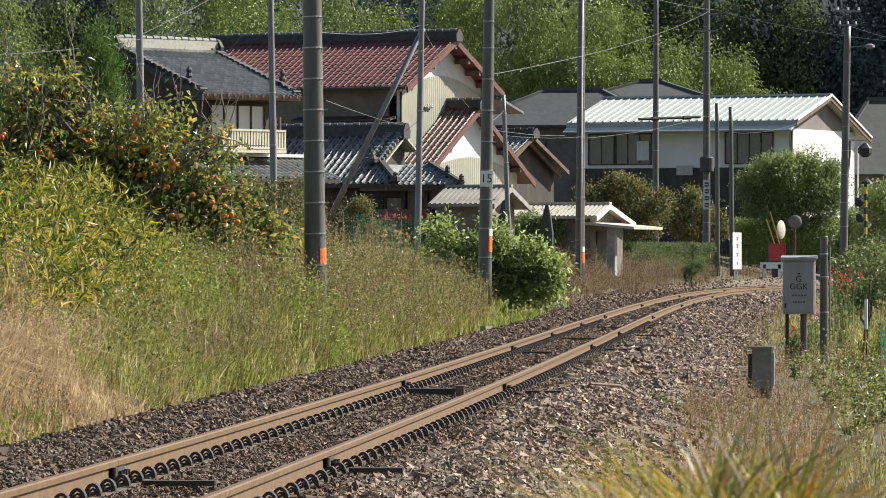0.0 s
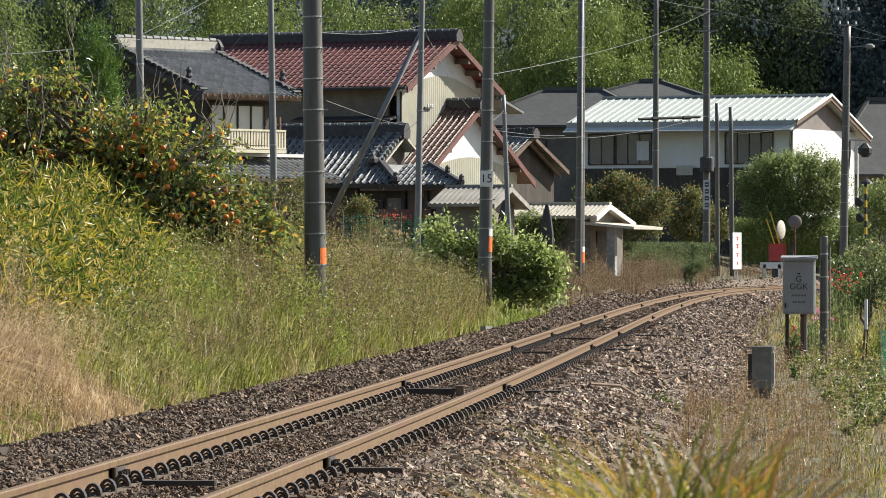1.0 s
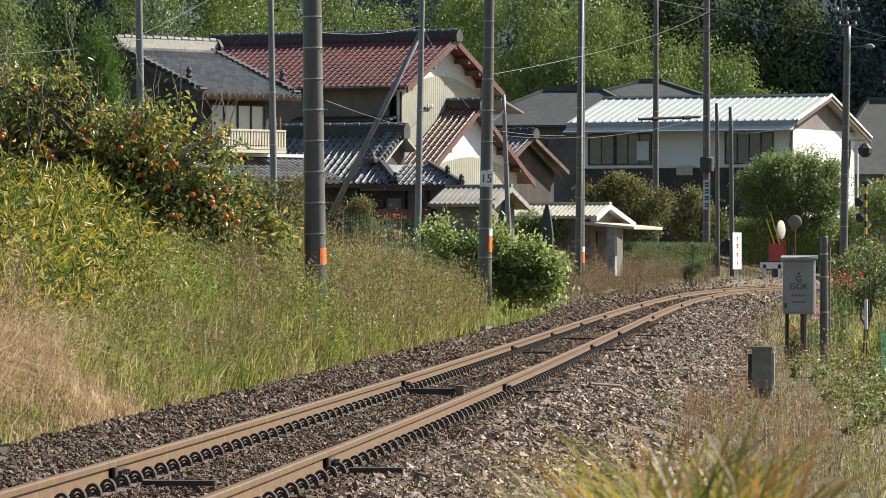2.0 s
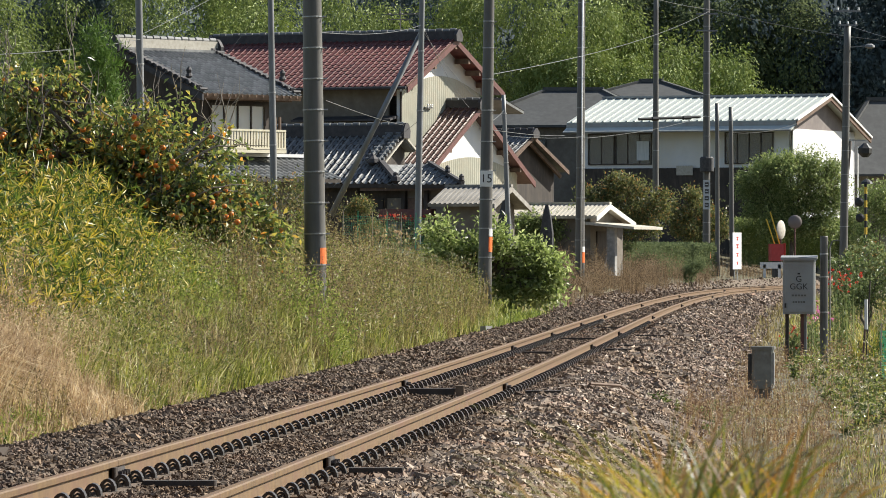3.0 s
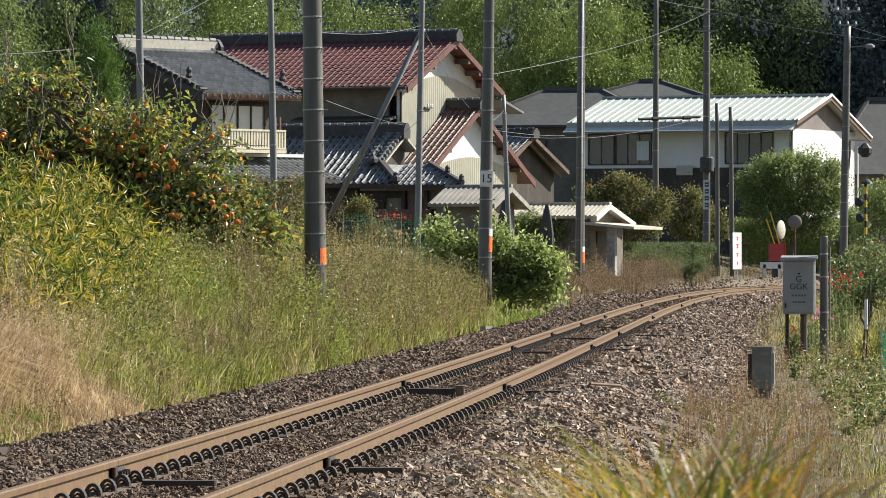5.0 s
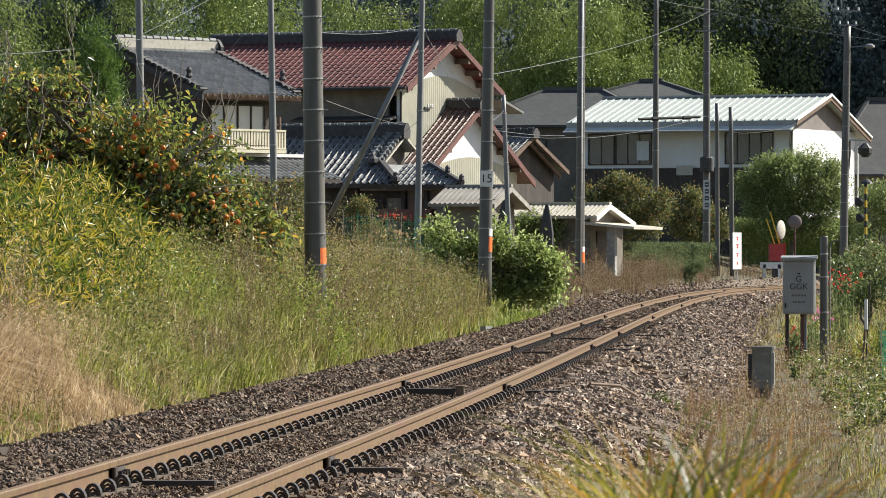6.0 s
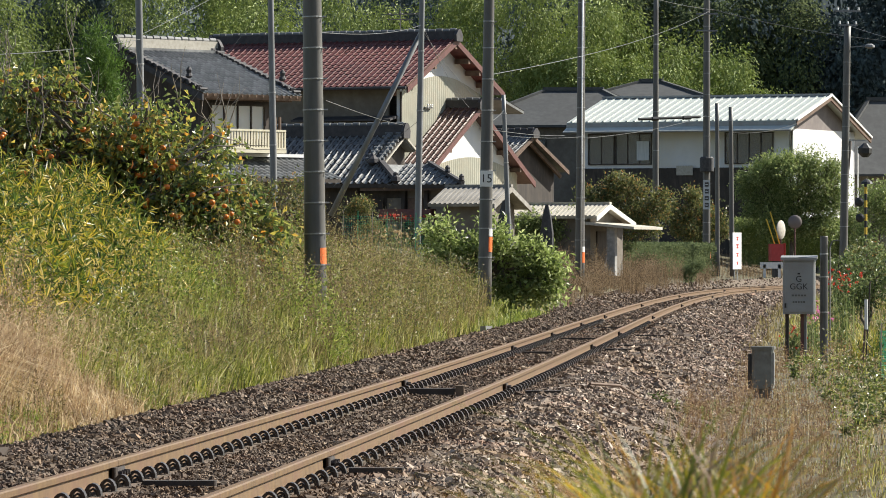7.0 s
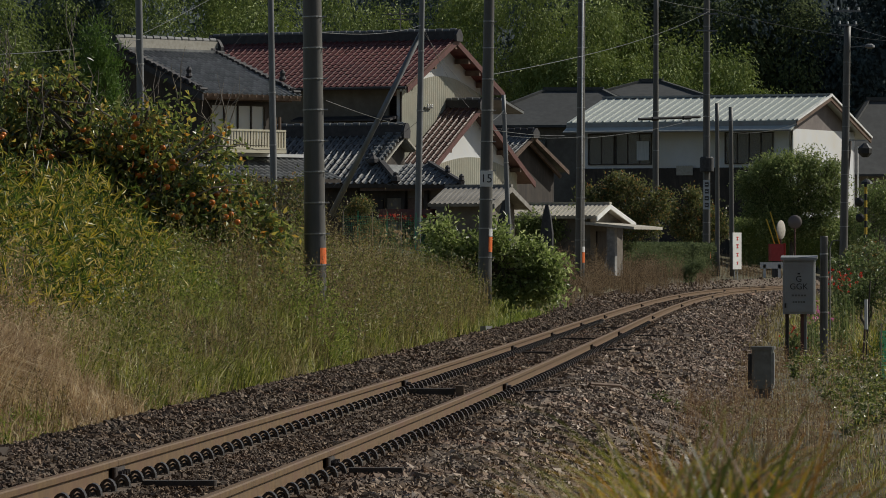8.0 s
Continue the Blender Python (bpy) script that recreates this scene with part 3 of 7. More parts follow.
def railway_pole(base, top, r0, r1, bands, orange_z, label, plate=None, conduit=False, tape=.17):
    """A tapered concrete pole with steel bands and a wrap of orange tape."""
    b, t = Vector(base), Vector(top)
    h = (t - b).length
    e = empty("utility_pole", upright(b, t), label, "utility pole", "poles along the line")
    prof = [(r0 + (r1 - r0) * k / 12, h * k / 12) for k in range(13)]
    part("shaft", Geo().lathe(prof, 20, (0, 0, 0)), M["pole"], e, smooth=True)

    def rad(z):
        return r0 + (r1 - r0) * z / h
    for z in bands:
        r = rad(z) + 0.006
        g = Geo().lathe([(r, -.012), (r + .006, -.010), (r + .006, .010), (r, .012)], 16, (0, 0, z))
        band = part("band", g, M["band"], e, "zinc-plated steel band")
        part("bolt", Geo().tube((r - .01, -.03, z), (r + .06, -.03, z), .014, .014, 6), M["band"], band)
    if orange_z:
        r = rad(orange_z) + 0.004
        for nm, mat, za, zb in (("tape", "orange", orange_z - tape, orange_z + tape), ("white_tape", "white", orange_z + .18, orange_z + .36))[:2 if tape > .15 else 1]:
            g = Geo()
            vs = [((r + dr) * math.cos(a), (r + dr) * math.sin(a), z) for dr in (0, .003) for z in (za, zb) for a in [radians(-62 + 14 * k) for k in range(8)]]
            g.add(vs, [(16 + k, 17 + k, 25 + k, 24 + k) for k in range(7)] + [(k, 8 + k, 9 + k, 1 + k) for k in range(7)])
            part(nm, g, M[mat], e, "orange reflective tape" if mat == "orange" else "white reflective tape")
    if conduit:
        part("conduit", Geo().tube((rad(0) * .25, -rad(0) - .03, 0.2), (r1 * .25, -r1 - .03, h * .95), .028, .028, 8), M["white"], e, "pale plastic conduit pipe", True)
    return e


def letters(text, size, mat, parent, m, name="lettering", label=""):
    cu = bpy.data.curves.new("letters", "FONT")
    cu.body, cu.size, cu.extrude, cu.align_x, cu.align_y = text, size, 0.0015, "CENTER", "CENTER"
    tmp = bpy.data.objects.new("letters", cu)
    scene.collection.objects.link(tmp)
    bpy.context.view_layer.update()
    me = bpy.data.meshes.new_from_object(tmp.evaluated_get(bpy.context.evaluated_depsgraph_get()))
    bpy.data.objects.remove(tmp)
    me.materials.clear()
    me.materials.append(mat)
    return part(name, me, None, parent, label, m=m)


p1 = railway_pole((-1.88, 78, 0.0), (-1.99, 78, 9.0), .168, .118, [.35 + .46 * k for k in range(2, 19)], 1.40, "thick tapered grey concrete pole with steel bands in tall grass", tape=.12)
p2 = railway_pole((0.93, 118, 0.3), (1.08, 118, 10.0), .158, .100, [1.1, 1.75, 2.4, 3.05, 3.7, 4.4, 5.1, 5.8, 6.4, 7.0, 7.7, 8.4], 1.69 - .3, "tapered grey concrete pole carrying a number plate")
p3 = railway_pole((4.55, 175, 0.4), (4.63, 175, 11.5), .162, .11, [1.6, 2.3, 3, 4, 5, 6, 7, 8, 8.7, 9.5], 1.42 - .4, "slender concrete pole with a pale conduit pipe", conduit=True)
p4 = railway_pole((13.43, 268, 0.25), (13.46, 268, 16.0), .20, .16, [2.4, 3.0, 4.1, 5.0, 6.2, 7.4, 8.4, 9.5, 10.6, 11.7, 13], 1.58 - .25, "tall concrete pole by the level crossing with bands")
p5 = railway_pole((19.95, 262, 0.6), (20.17, 262, 13.0), .21, .17, [2.4, 3.6, 5.0, 6.2, 7.4, 8.4, 9.5, 10.6], None, "tall concrete pole beside the level crossing")

plate = part("number_plate", Geo().box((0, 0, 0), (.29, .012, .35), None, .01), M["white"], p2, "white number plate", m=Matrix.Translation((0, -.165, 3.16 - .3)))
letters("15", .27, M["black"], plate, Matrix.Translation((0, -.0085, 0)) @ Matrix.Rotation(radians(90), 4, 'X'), "number", "black number 15")

# slimmer poles among the houses


def plain_pole(base, top, r0, r1, mat, label, steps=()):
    b, t = Vector(base), Vector(top)
    e = empty("service_pole", upright(b, t), label, "utility pole", "service poles")
    h = (t - b).length
    part("shaft", Geo().lathe([(r0 + (r1 - r0) * k / 8, h * k / 8) for k in range(9)], 14), mat, e, smooth=True)
    for z in steps:
        r = r0 + (r1 - r0) * z / h + .005
        part("band", Geo().lathe([(r, -.02), (r + .008, -.016), (r + .008, .016), (r, .02)], 12, (0, 0, z)), M["band"], e)
    return e


s1 = plain_pole((-0.74, 150, 1.2), (-0.58, 150, 9.73), .10, .075, M["pole_steel"], "slim galvanised pole braced by a leaning strut", [4.4, 6.1, 7.6])
part("strut", Geo().tube((-3.25 - -0.74, .9, 3.47 - 1.2 - .9), (.05, .12, 7.96 - 1.2), .085, .075, 12), M["pole_steel"], s1, "leaning steel brace", True)
plain_pole((-4.47, 140, 1.2), (-4.61, 140, 9.32), .098, .075, M["pole_steel"], "slim pale concrete pole beside the tiled house", [3.2, 4.6])
plain_pole((-7.12, 125, 1.0), (-7.26, 125, 8.74), .10, .08, M["pole_steel"], "slim pale pole rising out of garden trees", [5])
plain_pole((2.03, 160, 1.3), (1.84, 160, 6.37), .085, .06, M["pole_steel"], "short slim service pole", [3, 4.5])
plain_pole((11.00, 272, 1.0), (11.03, 272, 15.97), .18, .12, M["pole"], "concrete pole in front of the white house", [6, 8, 10, 11.5])
plain_pole((13.90, 266, .5), (13.87, 266, 9.27), .115, .10, M["pole"], "slim wooden pole at the crossing", [])
plain_pole((14.64, 266, .5), (14.56, 266, 9.07), .125, .105, M["pole"], "slim pole with a cable box at the crossing", [7.9])
plain_pole((19.87, 264, .5), (20.47, 264, 7.31), .09, .08, M["wood_dark"], "dark slim steel post at the crossing", [])


def cable(name, a, b, sag, r, mat, label, n=14):
    a, b = Vector(a), Vector(b)
    g = Geo()
    q = (b - a).to_track_quat("Z", "Y")
    vs = []
    for k in range(n + 1):
        s = k / n
        p = a.lerp(b, s) - Vector((0, 0, 4 * sag * s * (1 - s)))
        vs += [p + q @ Vector((r * math.cos(1.2566 * i), r * math.sin(1.2566 * i), 0)) for i in range(5)]
    g.add(vs, [(5 * k + i, 5 * k + (i + 1) % 5, 5 * k + 5 + (i + 1) % 5, 5 * k + 5 + i) for k in range(n) for i in range(5)])
    return tagged(part(name, g, mat), label, "cable", "overhead cables")


CABLES = [
    ((-7.97, 90.00, 4.85), (-7.20, 125.00, 6.59), .15, .012, 0), ((-7.20, 125.00, 6.69), (-4.65, 140.00, 9.17), .1, .012, 0),
    ((-4.73, 140.00, 8.15), (-9.73, 138.00, 1.46), .02, .010, 1),
    ((-1.83, 78.00, 4.72), (-0.63, 150.00, 8.04), .25, .010, 1), ((-1.74, 78.00, 3.71), (-1.45, 195.00, 6.34), .1, .012, 1),
    ((1.12, 118.00, 5.51), (13.57, 268.00, 14.02), .7, .016, 1), ((1.12, 118.00, 4.26), (4.06, 175.00, 5.48), .1, .012, 1),
    ((4.72, 175.00, 5.39), (13.43, 268.00, 8.69), .35, .016, 1), ((8.49, 250.00, 14.25), (13.86, 268.00, 14.08), .3, .02, 1),
    ((13.86, 268.00, 14.08), (22.99, 262.00, 12.19), .5, .022, 1), ((-0.58, 150.00, 8.04), (0.98, 199.00, 7.12), .5, .012, 0), ((-0.63, 150.00, 7.96), (1.20, 199.00, 7.55), .35, .012, 0),
    ((14.64, 266.00, 7.78), (19.49, 285.00, 8.85), .5, .016, 1), ((20.17, 262.00, 13.04), (17.98, 200.00, 9.52), .1, .02, 1), ((-0.71, 150.00, 5.30), (-3.17, 152.00, 3.47), .02, .010, 1),
    ((1.09, 118.00, 4.45), (1.86, 160.00, 5.90), .05, .012, 1), ((1.86, 160.00, 5.13), (4.72, 175.00, 5.45), .15, .012, 1),
]
for a, b, sag, r, light in CABLES:
    cable("overhead_cable", a, b, sag * .45, r * .55, M["wire_light"] if light else M["wire"], "pale sagging overhead cable" if light else "thin dark overhead cable")
tagged(part("splice_closure", Geo().tube((9.9, 266, 8.46), (13.1, 267.6, 8.62), .075, .075, 10).tube((10.6, 266.35, 8.48), (10.9, 266.5, 8.50), .11, .11, 10).tube((12.2, 267.15, 8.56), (12.6, 267.35, 8.58), .11, .11, 10), M["black"]), "dark splice closure hung along the cables at the pole", "cable closure")

# ---------------------------------------------------------------- houses


def tile_mesh(name, w, l, mat, rise=.045):
    """One pantile: a wavy sheet with a turned-down front lip; x across, y up the slope."""
    xs = [-.5, -.25, .0, .2, .38, .5]
    zs = [.10, -.22, -.25, .55, .9, .35]
    g = Geo()
    vs = [(x * w * 1.03, 0, .014 + z * rise) for x, z in zip(xs, zs)] + [(x * w * 1.03, l * 1.12, z * rise - .006) for x, z in zip(xs, zs)] + [(x * w * 1.03, .004, z * rise - .012) for x, z in zip(xs, zs)]
    fs = [(i, i + 1, 7 + i, 6 + i) for i in range(5)] + [(12 + i, 13 + i, i + 1, i) for i in range(5)]
    return g.add(vs, fs).mesh(name, mat)


def tiles(roof, o, ux, vy, nx, ny, w, l, mat, solo=300, rise=.045, keep=None):
    """Courses of tiles on a slope; the first ones singly, those past that joined."""
    ux, vy = Vector(ux).normalized(), Vector(vy).normalized()
    nz = ux.cross(vy)
    base = Matrix((ux, vy, nz)).transposed().to_4x4()
    me = tile_mesh("tile", w, l, mat, rise)
    co = np.array([v.co[:] for v in me.vertices])
    fs = [tuple(p.vertices) for p in me.polygons]
    rest, count = Geo(), 0
    cells = [(i, j) for j in range(ny) for i in range(nx) if keep is None or keep((i + .5) / nx, (j + .5) / ny)]
    for i, j in cells:
        jig = Matrix.Rotation(random.uniform(-.012, .012), 4, 'Z') @ Matrix.Rotation(random.uniform(-.02, .02), 4, 'X')
        m = Matrix.Translation(Vector(o) + ux * (i + .5) * w + vy * j * l + nz * random.uniform(0, .008)) @ base @ jig
        if count < solo:
            part("tile", me, None, roof, m=m)
        else:
            rest.add([m @ Vector(c) for c in co], fs)
        count += 1
    if rest.v:
        tagged(part("tile_rest", rest, mat, roof), kind="stuff")


def slab(e, name, x0, x1, y0, z0, y1, z1, t, mat, label=""):
    """A roof slope from (y0, z0) at the ridge to (y1, z1) at the eave."""
    d = Vector((0, y1 - y0, z1 - z0)).normalized()
    n = Vector((0, -d.z, d.y)) if d.y > 0 else Vector((0, d.z, -d.y))
    pts = [Vector((x0, y0, z0)), Vector((x1, y0, z0)), Vector((x1, y1, z1)), Vector((x0, y1, z1))]
    return part(name, Geo().prism([p - n * t for p in pts], n * t), mat, e, label)


def ridge_of(e, x0, x1, z, mat, cap, h=.32, w=.26, horn=True):
    """A stacked ridge with round cap tiles and an end ornament."""
    r = part("ridge", Geo().box(((x0 + x1) / 2, 0, z + h / 2 - .05), (x1 - x0, w, h)), mat, e, "stacked ridge course")
    n = max(3, int((x1 - x0) / .3))
    me = Geo().tube((-.13, 0, 0), (.125, 0, 0), .085, .078, 10).mesh("cap_tile", cap)
    for k in range(n):
        part("cap_tile", me, None, r, m=Matrix.Translation((x0 + (k + .5) * (x1 - x0) / n, 0, z + h - .02 + .015 * (k % 2))) @ Matrix.Scale((x1 - x0) / n / .3, 4, Vector((1, 0, 0))))
    if horn:
        for x, s in ((x0, -1), (x1, 1)):
            part("ridge_end", Geo().prism([(x, -.24, z - .12), (x, .24, z - .12), (x, .27, z + .14), (x, .16, z + h - .05), (x, .07, z + h + .03), (x, -.07, z + h + .03), (x, -.16, z + h - .05), (x, -.27, z + .14)], (s * .12, 0, 0)), M["tile_dark"], e, "ornamental ridge-end tile")
    return r


def barge(e, x, run_f, run_b, zr, zf, zb, mat, depth=.26, t=.07):
    for y, z in ((-run_f, zf), (run_b, zb)):
        part("barge_board", Geo().prism([(x - t / 2, 0, zr - .02), (x - t / 2, y, z - .02), (x - t / 2, y, z - depth), (x - t / 2, 0, zr - depth)], (t, 0, 0)), mat, e, "painted barge board")


def gable_wall(e, x, y0, y1, z0, top, mat, t=.14, name="gable_wall", label=""):
    """A wall in the plane x, its head following top: a list of (y, z)."""
    return part(name, Geo().prism([(x, y0, z0), (x, y1, z0)] + [(x, y, z) for y, z in reversed(top)], (-t, 0, 0)), mat, e, label)


def corrugated(e, x, y0, y1, z0, head, mat, pitch=.10, depth=.035, label=""):
    g = Geo()
    n = int((y1 - y0) / pitch * 2)
    vs = []
    for k in range(n + 1):
        y = y0 + (y1 - y0) * k / n
        dx = depth * (k % 2)
        vs += [(x + dx, y, z0), (x + dx, y, head(y)), (x - .03, y, z0), (x - .03, y, head(y))]
    fs = []
    for k in range(n):
        a = 4 * k
        fs += [(a, a + 4, a + 5, a + 1), (a + 1, a + 5, a + 7, a + 3)]
    return part("corrugated_sheet", g.add(vs, fs), mat, e, label)


def window(e, c, w, h, frame_mat, pane_mat, out=-1, cols=2, backing=None, name="window"):
    """A sliding window in a wall that faces local y: frame, sashes, panes, and behind them a pale curtain or a black
    sheet painted as the unlit room.
    """
    x, y, z = c
    f = Geo()
    for dx in (-w / 2, w / 2):
        f.box((x + dx, y + out * .03, z), (.06, .10, h + .06))
    for dz in (-h / 2, h / 2):
        f.box((x, y + out * .03, z + dz), (w - .06, .10, .06))
    win = part(name, f, frame_mat, e)
    # black unless given: the darkness of the room painted on a thin sheet
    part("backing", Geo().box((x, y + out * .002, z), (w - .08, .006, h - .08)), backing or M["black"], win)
    for k in range(cols):
        cx = x - w / 2 + (k + .5) * w / cols
        part("pane", Geo().box((cx, y + out * .012, z), (w / cols - .05, .012, h - .05)), pane_mat, win)
        if k:
            part("mullion", Geo().box((x - w / 2 + k * w / cols, y + out * .035, z), (.05, .05, h - .06)), frame_mat, win)
    return win


def at(px, py, pz, turn):
    return Matrix.Translation((px, py, pz)) @ Matrix.Rotation(radians(turn), 4, 'Z')


# the red-tiled house
def red_house():
    B = 1.9
    e = empty("red_roofed_house", at(0.53, 205, B, -28), "two-storey house with a red-brown tiled roof and plastered gable", "house")
    zr, ze, run, L = 10.23 - B - .25, 8.00 - B, 4.05, 11.0
    roof = slab(e, "roof_front", -L, 0, 0, zr, -run, ze, .14, M["wood_brown"], "front slope of red-brown tiles")
    slab(e, "roof_back", -L, 0, 0, zr, run, ze, .14, M["tile_red"])
    sl = math.hypot(run, zr - ze)
    vy = Vector((0, run, zr - ze))
    tiles(roof, (-L, -run, ze + .01), (1, 0, 0), vy, 40, 15, L / 40, sl / 15, M["tile_red"], 300, .045)
    ridge_of(e, -L, 0.02, zr, M["tile_dark"], M["tile_grey"], .33)
    barge(e, .0, run, run, zr, ze, ze, M["red_paint"])
    for y in (-2.9, -1.7, .0, 1.1, 2.0, 2.9):
        zz = zr - abs(y) / run * (zr - ze) - .32
        part("purlin", Geo().box((-.32, y, zz), (.62, .16, .2)), M["wood_brown"], e)
    head = [(-3.35, zr - 3.35 / run * (zr - ze) - .16), (0, zr - .16), (3.35, zr - 3.35 / run * (zr - ze) - .16)]
    gable_wall(e, -.7, -3.35, 3.35, 0, head, M["plaster"], label="white plastered gable")
    corrugated(e, -.66, -3.3, 3.3, 0, lambda y: 5.9 + .72 * math.cos(min(1.0, abs(y) / 3.3) * 1.5), M["beige_sheet"], .16, .018, "beige corrugated sheet cladding")
    part("front_wall", Geo().box((-L / 2 - .4, -3.3, (ze - .1) / 2), (L - 1.6, .14, ze - .1)), M["clay_wall"], e, "ochre-grey wall under the eaves")
    part("back_wall", Geo().box((-L / 2 - .4, 3.3, (ze - .1) / 2), (L - 1.6, .14, ze - .1)), M["clay_wall"], e)
    part("end_wall", Geo().box((-L + .7, 0, (ze - .1) / 2), (.14, 6.4, ze - .1)), M["clay_wall"], e)
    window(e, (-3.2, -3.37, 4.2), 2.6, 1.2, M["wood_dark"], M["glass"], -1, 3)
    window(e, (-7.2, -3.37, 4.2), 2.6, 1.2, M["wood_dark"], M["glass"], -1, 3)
    part("window_hood", Geo().prism([(-5.2, -3.37, 5.0), (-5.2, -3.95, 4.85), (-5.2, -3.95, 4.79), (-5.2, -3.37, 4.9)], (4.4, 0, 0)), M["tile_dark"], e)
    part("rain_pipe", Geo().tube((-.62, -3.42, .2), (-.62, -3.42, ze - .2), .045, .045, 8), M["wood_dark"], e)
    part("gutter", Geo().tube((-L, -run - .06, ze - .06), (-.02, -run - .06, ze - .06), .06, .06, 8), M["tile_dark"], e)
    brk = part("insulator_rack", Geo().box((-.62, -1.2, 5.35), (.14, .5, .05)), M["band"], e)
    for k in (-.15, .05, .2):
        part("insulator", Geo().lathe([(.03, 0), (.045, .03), (.03, .06), (.04, .1), (.02, .13)], 8, (-.55, -1.2 + k, 5.37)), M["white"], brk)
    # low roof on the far side of the house
    low = slab(e, "side_roof", -1.5, .3, 3.2, ze - .25, 5.2, ze - .75, .1, M["tile_grey"], "grey tiled side roof")
    tiles(low, (.3, 5.2, ze - .74), (-1, 0, 0), (0, -2.0, .5), 6, 6, .3, .34, M["tile_grey"], 40)


red_house()


def annex():
    B = 1.9
    e = empty("house_annex", at(1.45, 205, B, -28), "lower annex with a brown tiled roof and white gable", "house")
    zr, run, L = 7.52 - B - .2, 4.0, 1.55
    ze = zr - 2.42
    roof = slab(e, "roof_front", -L, 0, 0, zr, -run, ze, .14, M["wood_brown"], "brown tiled front slope")
    slab(e, "roof_back", -L, 0, 0, zr, 4.7, zr - 2.84, .14, M["tile_brown"])
    sl = math.hypot(run, zr - ze)
    tiles(roof, (-L, -run, ze + .01), (1, 0, 0), (0, run, zr - ze), 6, 15, L / 6, sl / 15, M["tile_brown"], 300, .06)
    ridge_of(e, -L, .02, zr, M["tile_dark"], M["tile_grey"], .3)
    barge(e, 0, run, 4.7, zr, ze, zr - 2.84, M["red_paint"])
    for y in (-2.4, .0, 1.2, 2.4, 3.5):
        part("purlin", Geo().box((-.25, y, zr - abs(y) * .605 - .3), (.48, .15, .18)), M["wood_brown"], e)
    head = [(-3.4, zr - 3.4 * .605 - .16), (0, zr - .16), (4.1, zr - 4.1 * .605 - .16)]
    gable_wall(e, -.5, -3.4, 4.1, 0, head, M["plaster"], label="white plastered gable")
    corrugated(e, -.46, -3.35, 4.05, 0, lambda y: 2.9 + .55 * math.cos(min(1.0, abs(y - .2) / 3.6) * 1.5), M["beige_sheet"], .16, .018, "beige corrugated sheet cladding")
    part("front_wall", Geo().box((-L / 2 - .25, -3.35, ze / 2), (L - .5, .12, ze)), M["plaster"], e)


annex()


